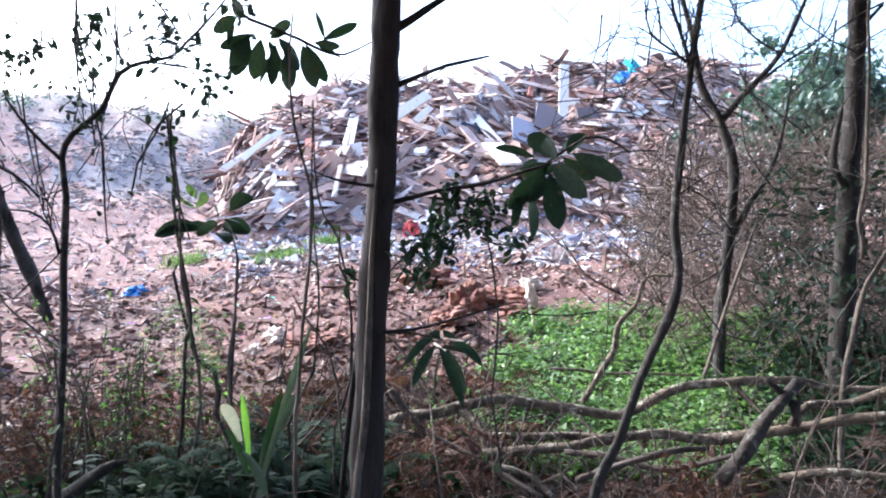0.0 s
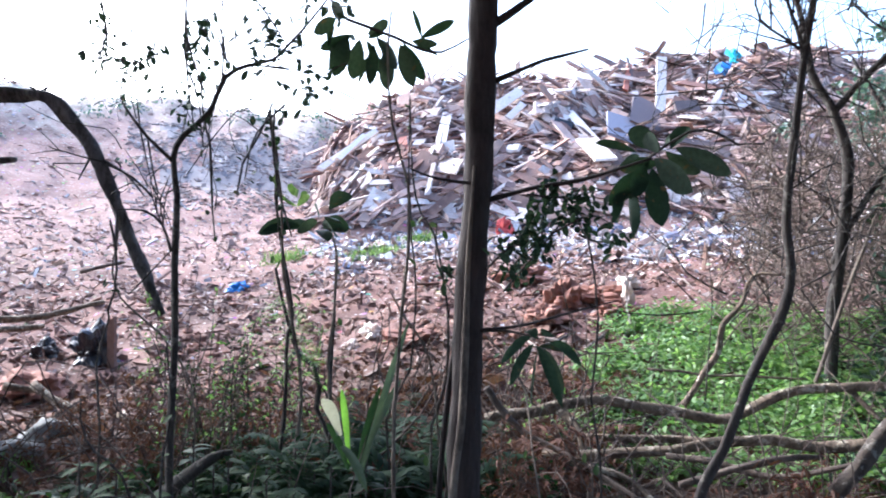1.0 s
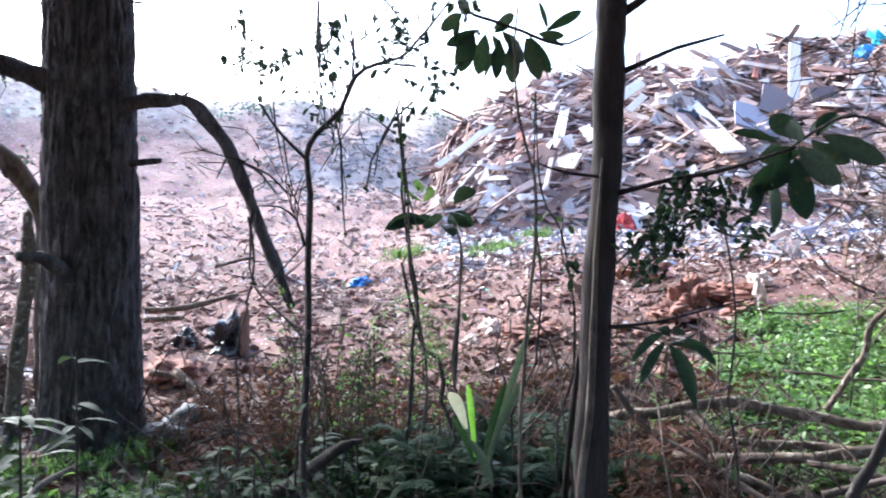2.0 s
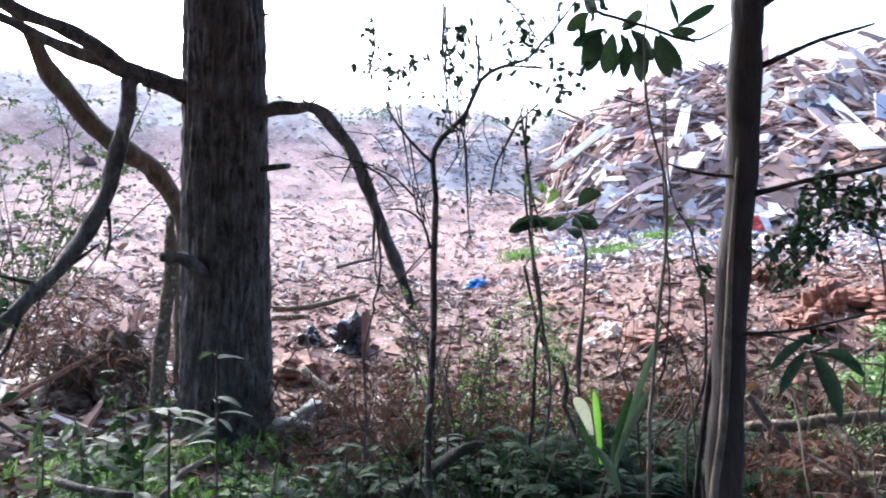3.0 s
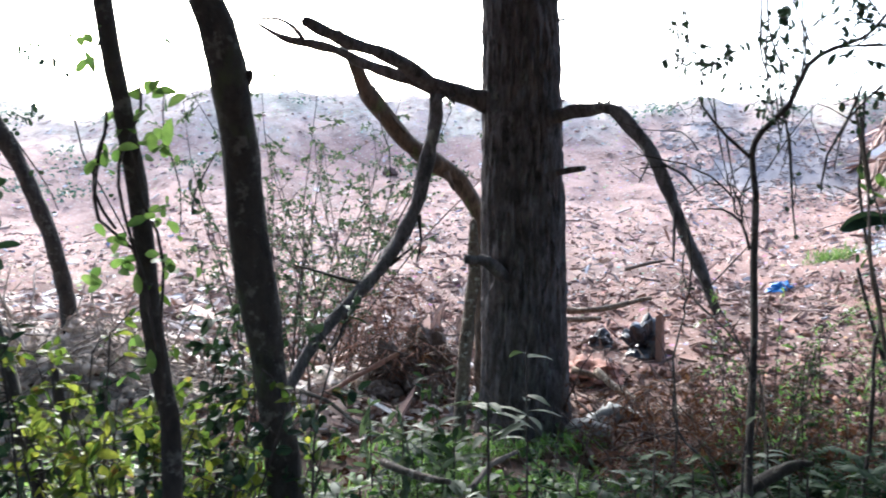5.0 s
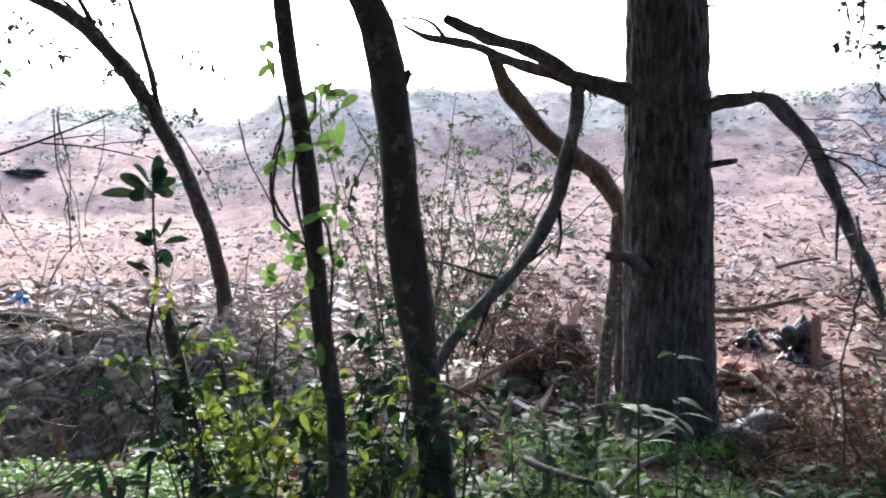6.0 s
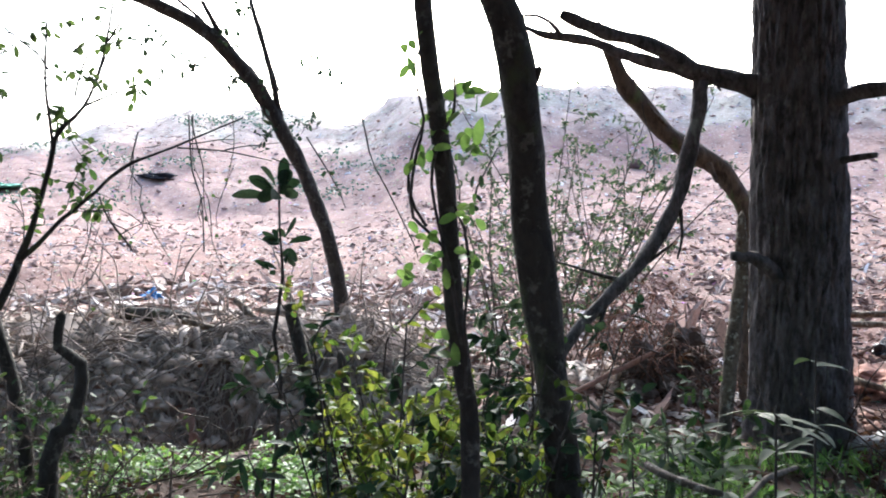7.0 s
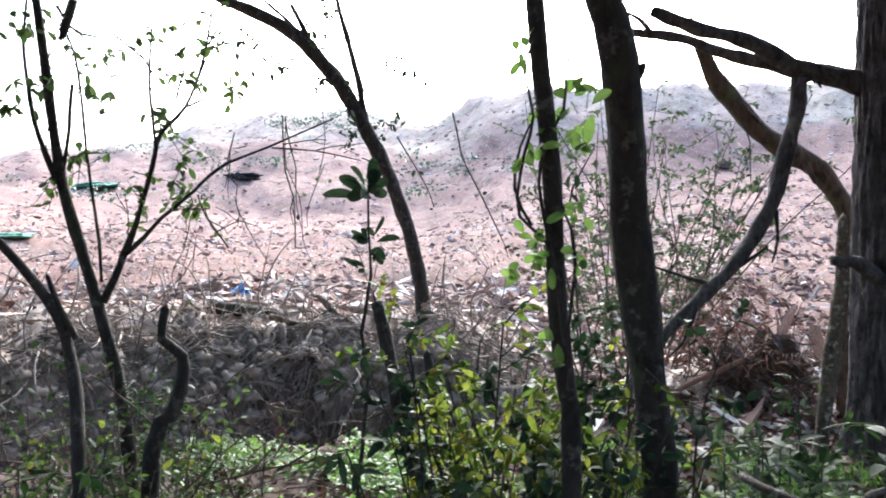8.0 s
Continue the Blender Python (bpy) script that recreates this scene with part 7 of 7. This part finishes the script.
for a, b, w, m, lab in (((-8.197, 1.178, 0.676), (-8.011, 1.072, 0.451), 0.05, WHITE, "torn white plastic strip caught on a root"), ((-7.596, 2.009, 0.339), (-7.434, 1.850, 0.142), 0.05, WHITE, "torn white plastic strip caught on a root"), ((-7.717, 2.598, 0.458), (-7.573, 2.408, 0.289), 0.05, WHITE, "torn white plastic strip caught on a root"), ((-6.620, 0.905, 0.186), (-6.509, 0.964, -0.066), 0.09, plain("brown_rag", (0.22, 0.13, 0.11), 0.9), "brown rag hanging from a stick")):
    s = Shape()
    eye = np.array((-0.35, 0.0, 1.5))
    a, b = eye + (np.array(a) - eye) * 0.95, eye + (np.array(b) - eye) * 0.95
    sd = unit(np.cross(b - a, a))
    v = []
    for u in np.linspace(0, 1, 7):
        q = a + (b - a) * u + RNG.normal(0, 0.012, 3)
        v += [q - sd * w * (0.5 + 0.3 * math.sin(u * 7)), q + unit(a) * 0.03, q + sd * w * (0.5 + 0.3 * math.sin(u * 5 + 1))]
    s.add(v, [(3 * i + j, 3 * i + j + 1, 3 * i + j + 4, 3 * i + j + 3) for i in range(6) for j in (0, 1)])
    ob = solo("torn_rag", s, m, lab, "rag", at=tuple(b))
    ob.modifiers.new("thickness", "SOLIDIFY").thickness = 0.004

# ---- a strap-leaved plant and ferns ----
FADED = leafy("faded_leaf", [(0.45, 0.44, 0.42), (0.52, 0.51, 0.50)], 0.3, 0.5)
BRIGHT = leafy("bright_blade", [(0.16, 0.34, 0.05), (0.20, 0.38, 0.06)], 0.55, 0.5)
STRAP = leafy("grey_green_blade", [(0.06, 0.095, 0.065), (0.09, 0.12, 0.085)], 0.35, 0.45)
strap = thing("strap_leaved_plant", "plant with long strap leaves, one bright green", "plant", foot((-0.807, 3.303, 0.498)))
for a, b, w, m, lab in (((-0.749, 3.111, 0.556), (-0.651, 3.133, 0.918), 0.03, FERN, "long dark strap leaf"), ((-0.738, 3.114, 0.578), (-0.567, 3.149, 0.943), 0.03, STRAP, "long grey-green strap leaf"), ((-0.753, 3.007, 0.632), (-0.769, 2.951, 0.934), 0.026, BRIGHT, "bright green upright leaf"), ((-0.788, 2.998, 0.744), (-0.828, 2.884, 0.909), 0.05, FADED, "pale curled leaf"), ((-0.727, 3.116, 0.555), (-0.553, 3.253, 1.172), 0.03, STRAP, "long grey-green strap leaf"), ((-0.757, 2.903, 0.726), (-0.640, 2.829, 0.576), 0.035, STRAP, "grey folded leaf"), ((-0.757, 3.006, 0.610), (-0.839, 2.984, 0.792), 0.03, FERN, "long dark strap leaf")):
    s = Shape()
    a, b = np.array(a), np.array(b)
    q = (a + b) / 2 + (0, 0, 0.05)
    d = unit(np.array([b - a]))
    sd = unit(np.cross(d, [(0.2, -1, 0.1)]))[0]
    v = []
    for u in np.linspace(0, 1, 9):
        c = (1 - u) ** 2 * a + 2 * u * (1 - u) * q + u * u * b
        wd = w * (0.25 + 1.1 * u) * (1 - u ** 3) / 1.0 * 0.62 + 0.002
        v += [c - sd * wd, c + (0, 0.006, -0.006), c + sd * wd]
    s.add(v, [(3 * i + j, 3 * i + j + 1, 3 * i + j + 4, 3 * i + j + 3) for i in range(8) for j in (0, 1)])
    part("leaf", s, m, strap, lab)


def fern(base, size, seed):
    """A clump of arching feathery fronds."""
    rng = np.random.default_rng(seed)
    ob = thing("fern", "tall dark green fern with arching feathery fronds", "fern", base)
    for i in range(9):
        a, steep = rng.uniform(0, 6.28), rng.uniform(1.3, 2.2)
        d = np.array((math.cos(a), math.sin(a), 0))
        L = size * rng.uniform(0.75, 1.1)
        s = Shape()
        u = np.linspace(0.12, 1, 20)
        c = np.array(base) + d * (u * L * 0.75)[:, None] + np.array((0, 0, 1)) * (L * (steep * u - 0.62 * steep * u * u))[:, None]
        tube(s, [base, c[6], c[-1]], [0.004, 0.001], 4, L / 7)
        sd = np.cross(d, (0, 0, 1))
        for sg in (-1, 1):
            leaves(s, c, sd * sg + d * 0.35 + rng.normal(0, 0.1, c.shape), L * 0.30 * (1.05 - u), L * 0.035, rng, 0.3, 0.05, tumble=0.15)
        part("frond", s, FERN, ob)


for i, p in enumerate(((-0.733, 3.525, 0.560), (-0.598, 3.651, 0.581), (-0.664, 3.437, 0.433), (-0.829, 3.606, 0.406), (-0.505, 3.564, 0.498), (2.337, 4.645, 1.017), (-0.568, 3.251, 0.538), (-1.004, 3.665, 0.442), (-1.135, 3.836, 0.589), (-1.001, 3.976, 0.586), (-0.778, 4.026, 0.575), (-0.590, 3.956, 0.562), (-1.303, 3.676, 0.519), (-1.613, 3.770, 0.549), (-1.706, 3.507, 0.563), (-0.479, 3.770, 0.496), (-2.187, 3.382, 0.553), (-1.886, 3.445, 0.520), (-1.282, 3.177, 0.491), (-1.022, 3.478, 0.461), (-1.801, 3.633, 0.423), (-1.462, 3.558, 0.402), (-1.154, 3.867, 0.480))):
    fern(foot(p), 0.66 if -1.3 < p[0] < -0.4 else 0.5, i)


# ---- single pieces of rubbish, stones and tufts ----
def lump(name, label, category, at, size, material, seed, crumple=0.35):
    rng = np.random.default_rng(seed)
    bm = bmesh.new()
    bmesh.ops.create_icosphere(bm, subdivisions=4, radius=1.0)
    for v in bm.verts:
        n = noise.noise(v.co * 1.6 + Vector((seed, 0, 0))) + 0.45 * noise.noise(v.co * 4.1 + Vector((0, seed, 0))) + 0.25 * noise.noise(v.co * 9.0 + Vector((seed, 5, 0)))
        v.co *= 1 + crumple * n
        v.co.x, v.co.y, v.co.z = v.co.x * size[0], v.co.y * size[1], max(-0.3 * size[2], v.co.z * size[2])
    me = bpy.data.meshes.new(name)
    bm.to_mesh(me)
    bm.free()
    me.materials.append(material)
    if crumple < 0.5:
        me.polygons.foreach_set("use_smooth", [True] * len(me.polygons))
    ob = new(name, me)
    g = foot(at)
    ob.location = (g[0], g[1], g[2] + 0.2 * size[2])
    ob.rotation_euler = (0, 0, rng.uniform(0, 6))
    return tagged(ob, label, category)


lump("stone", "grey rounded stone in the leaf litter", "stone", (-3.217, 4.789, 0.133), (0.33, 0.24, 0.22), STONE, 1, 0.45)
lump("stone", "small grey stone beside a larger one", "stone", (-3.538, 5.057, 0.004), (0.14, 0.1, 0.07), STONE, 2, 0.25)
lump("rubbish_bag", "torn black plastic rubbish bag", "bag", (-4.386, 7.240, 0.465), (0.22, 0.18, 0.26), BLACK, 3, 0.7)
lump("rubbish_bag", "small black plastic bag", "bag", (-4.876, 7.169, 0.507), (0.14, 0.12, 0.13), BLACK, 4, 0.7)
lump("plastic_bag", "crumpled blue plastic bag on the soil", "bag", (-4.628, 11.612, 0.836), (0.15, 0.14, 0.10), BLUE, 5, 0.9)
lump("plastic_bag", "white plastic rag on the soil", "bag", (1.057, 9.240, 0.974), (0.15, 0.12, 0.10), WHITE, 6, 0.8)
lump("plastic_bag", "white plastic rag hanging down", "bag", (0.966, 8.546, 0.794), (0.06, 0.06, 0.20), WHITE, 7, 0.8)
lump("plastic_bag", "white crumpled plastic on the dump floor", "bag", (-1.726, 8.016, 0.598), (0.13, 0.1, 0.09), WHITE, 8, 0.8)
lump("plastic_bag", "white crumpled plastic on the dump floor", "bag", (-1.890, 7.773, 0.539), (0.08, 0.08, 0.07), WHITE, 9, 0.8)
lump("plastic_bag", "dirty white plastic among timber", "bag", (-6.012, 4.363, 0.330), (0.26, 0.18, 0.13), WHITE, 10, 0.9)
lump("plastic_bag", "dirty white plastic among timber", "bag", (-5.909, 4.654, 0.387), (0.2, 0.15, 0.12), WHITE, 18, 0.9)
lump("plastic_bag", "dirty white plastic among timber", "bag", (-5.935, 3.959, 0.322), (0.2, 0.14, 0.09), WHITE, 19, 0.9)
lump("plastic_bag", "blue plastic scrap on the bank", "bag", (-9.843, 1.082, 0.751), (0.10, 0.1, 0.09), BLUE, 11, 0.8)
lump("red_rag", "faded red cloth at the heap's foot", "cloth", (-0.698, 16.986, 2.307), (0.3, 0.2, 0.25), REDCLOTH, 12, 0.7)
PLATE = plain("dark_earth", (0.10, 0.072, 0.058), 0.95)
for i, (p, sz) in enumerate((((-5.548, 4.766, 0.621), (0.24, 0.2, 0.30)), ((-5.493, 5.118, 0.647), (0.26, 0.2, 0.36)), ((-5.393, 4.489, 0.458), (0.2, 0.16, 0.12)), ((-5.172, 4.731, 0.453), (0.22, 0.16, 0.16)))):
    lump("soil_clod", "dark earth torn up with dead roots", "soil", p, sz, PLATE, 213 + i, 0.5)
q = foot((-5.459, 4.863, 0.620))
mid = math.degrees(math.atan2(-q[0], q[1]))
solo("root_plate", tangle(rng, 90, mid, 3.6, 6.8, 7.7, 0.0, 0.5, 0.007, 0.55, 0.7, 0.0), DRYTWIG, "torn-up root plate of a fallen tree, reddish brown", "roots", "stuff")
solo("dead_fronds", dead_fronds(rng, 100, mid - 4.2, mid + 3.6, 6.6, 7.8, 0.45), DEADLEAF, "dark dead fronds heaped over the root plate", "dead fern", "stuff")
solo("hanging_rootlets", tangle(rng, 170, mid + 2.0, 3.0, 6.9, 7.8, 0.3, 1.0, 0.004, 0.4, 0.4, -1.6), plain("rusty_rootlets", (0.26, 0.12, 0.075), 0.9), "rusty rootlets hanging from dead branches", "roots", "stuff")
EARTH = plain("red_earth", (0.26, 0.12, 0.085), 0.95, 14)
for i, (p, sz) in enumerate((((0.291, 8.595, 0.726), (0.22, 0.18, 0.22)), ((0.683, 8.773, 0.710), (0.3, 0.2, 0.16)), ((0.095, 7.999, 0.603), (0.25, 0.2, 0.12)), ((-0.175, 9.998, 0.891), (0.35, 0.25, 0.16)), ((0.815, 8.159, 0.586), (0.25, 0.16, 0.1)), ((-1.230, 7.500, 0.492), (0.3, 0.2, 0.1)), ((-4.356, 6.262, 0.471), (0.35, 0.25, 0.15)))):
    lump("earth_clod", "reddish clod of bare earth with roots", "soil", p, sz, EARTH, 40 + i, 0.6)
for i, pts in enumerate([[(-0.074, 7.400, 0.616), (0.248, 7.296, 0.575), (0.612, 7.174, 0.539)], [(-0.018, 6.800, 0.438), (0.084, 6.999, 0.587), (0.359, 7.391, 0.672)], [(0.171, 6.398, 0.360), (0.129, 6.699, 0.503), (-0.072, 7.200, 0.587)], [(0.281, 6.794, 0.489), (0.500, 7.082, 0.603), (0.637, 7.473, 0.663)], [(0.620, 6.972, 0.463), (0.865, 7.551, 0.655), (0.921, 8.148, 0.886)]]):
    log("dark twisted root of a felled tree", pts, [0.03, 0.026, 0.012], LOGDARK if i % 2 else ROOT, name="twisted_root", seed=120 + i)
lump("charred_patch", "burnt black patch on the slope", "ash", (-27.375, 3.516, 3.580), (0.6, 0.5, 0.16), plain("char", (0.03, 0.028, 0.035), 0.95), 14, 0.9)
lump("green_tarp", "torn green tarpaulin lying on the far slope", "tarpaulin", (-28.667, -1.174, 3.200), (1.3, 0.5, 0.12), plain("green_sheet", (0.12, 0.40, 0.26), 0.7), 16, 0.5)
lump("green_tarp", "small green tarpaulin piece on the slope", "tarpaulin", (-17.573, -2.299, 1.512), (0.4, 0.3, 0.08), plain("green_sheet_worn", (0.16, 0.38, 0.24), 0.7), 17, 0.5)
lump("dark_bundle", "dark bundle lying on the slope", "bundle", (-18.480, 16.259, 3.668), (0.22, 0.2, 0.2), plain("rust_brown", (0.10, 0.055, 0.05), 0.95), 15, 0.4)
stake = thing("brown_post", "short brown wooden post standing in the rubbish", "post", foot((-4.144, 7.148, 0.580)))
s = Shape()
boxes(s, np.array([foot((-4.144, 7.148, 0.580))]) + (0, 0, 0.2), np.eye(3)[None], np.array([[0.035, 0.03, 0.27]]), rng, 0.1)
part("post", s, plain("brown_wood", (0.20, 0.115, 0.085), 0.85), stake, smooth_faces=False)


rng = np.random.default_rng(91)
k = 420
az, r = rng.uniform(10, 100, k), rng.uniform(24, 38, k)
q = on_ground(az, r)
q = q[lumps(q[:, 0] + 7, q[:, 1], 3.5) > 0.15]
s = Shape()
n = 30
p = np.repeat(q, n, 0) + rng.normal(0, 1, (len(q) * n, 3)) * (0.28, 0.28, 0.10) + (0, 0, 0.1)
leaves(s, p, rng.normal(0, 1, (len(p), 3)) + (0, 0, 0.5), rng.uniform(0.08, 0.18, len(p)), 0.07, rng, 0.2, 0.1, tumble=0.8)
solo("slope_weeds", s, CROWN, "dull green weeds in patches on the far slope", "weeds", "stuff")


def tuft(at, seed, wide=0.4, k=260):
    rng = np.random.default_rng(seed)
    g = np.array(foot(at))
    s = Shape()
    p = g + rng.normal(0, 1, (k, 3)) * (wide, wide, 0)
    p[:, 2] = height(p[:, 0], p[:, 1])
    leaves(s, p, rng.normal(0, 0.4, (k, 3)) + (0, 0, 1), rng.uniform(0.12, 0.3, k), 0.02, rng, 0.3)
    solo("grass_tuft", s, LIGHT, "fresh green grass tuft on the dump floor", "grass", "stuff", at=tuple(g))


for i, p in enumerate(((-2.799, 13.309, 1.290), (-2.356, 15.381, 1.552), (-4.615, 13.873, 1.177))):
    tuft(p, i, 0.26 if i == 0 else 0.2)


# unseen crowns added over these trunks to darken the ground below
for name, centre, spread, k in (("twin_stemmed_tree", (-3.6, -0.6, 5.8), (2.2, 2.0, 0.8), 2600), ("dark_tree", (-1.6, 1.2, 5.4), (2.4, 2.4, 0.9), 7000), ("vine_clad_tree", (-1.6, -0.4, 5.2), (1.6, 1.6, 0.8), 1800), ("shaded_tree", (3.2, 5.8, 6.6), (2.4, 2.2, 1.0), 7000), ("arching_tree", (-8.5, 0.5, 7.5), (2.0, 2.0, 1.0), 2200), ("bare_snag", (1.2, 3.2, 6.5), (2.0, 1.8, 0.9), 2400)):
    s = Shape()
    crown_leaves(s, centre, spread, k, 0.2, RNG, 36)
    part("crown", s, UNDER, bpy.data.objects[name])


# ---- unseen trees added behind the camera to shade the path ----
def shading_tree(at, tall, seed):
    rng = np.random.default_rng(seed)
    b = foot(at)
    ob = thing("unseen_shading_tree", "unseen tree added behind the camera to shade the path", "tree", b, "wood behind the path")
    s = Shape()
    top = np.array(b) + (rng.normal(0, 0.4), rng.normal(0, 0.4), tall)
    tube(s, [b, tuple((np.array(b) + top) / 2 + rng.normal(0, 0.15, 3)), tuple(top)], [0.2, 0.14, 0.05], 10, 0.4)
    part("trunk", s, DARK, ob)
    s = Shape()
    crown_leaves(s, (top[0], top[1], tall - 1.2), (2.8, 2.8, 1.9), 5000, 0.42, rng, 60)
    part("crown", s, UNDER, ob)


for i, (a, r, h) in enumerate(((130, 6, 8), (165, 5, 7.5), (205, 5.5, 8), (240, 6, 8), (280, 6.5, 7.5), (150, 10, 9), (190, 10, 9), (225, 10, 9), (260, 10, 9), (112, 9, 8), (310, 11, 9), (175, 3.2, 6.6), (235, 3.5, 6.6), (128, 4.4, 7), (285, 4.2, 7))):
    p = polar(np.array([float(a)]), np.array([float(r)]))[0]
    shading_tree((p[0], p[1], 0), h, 200 + i)
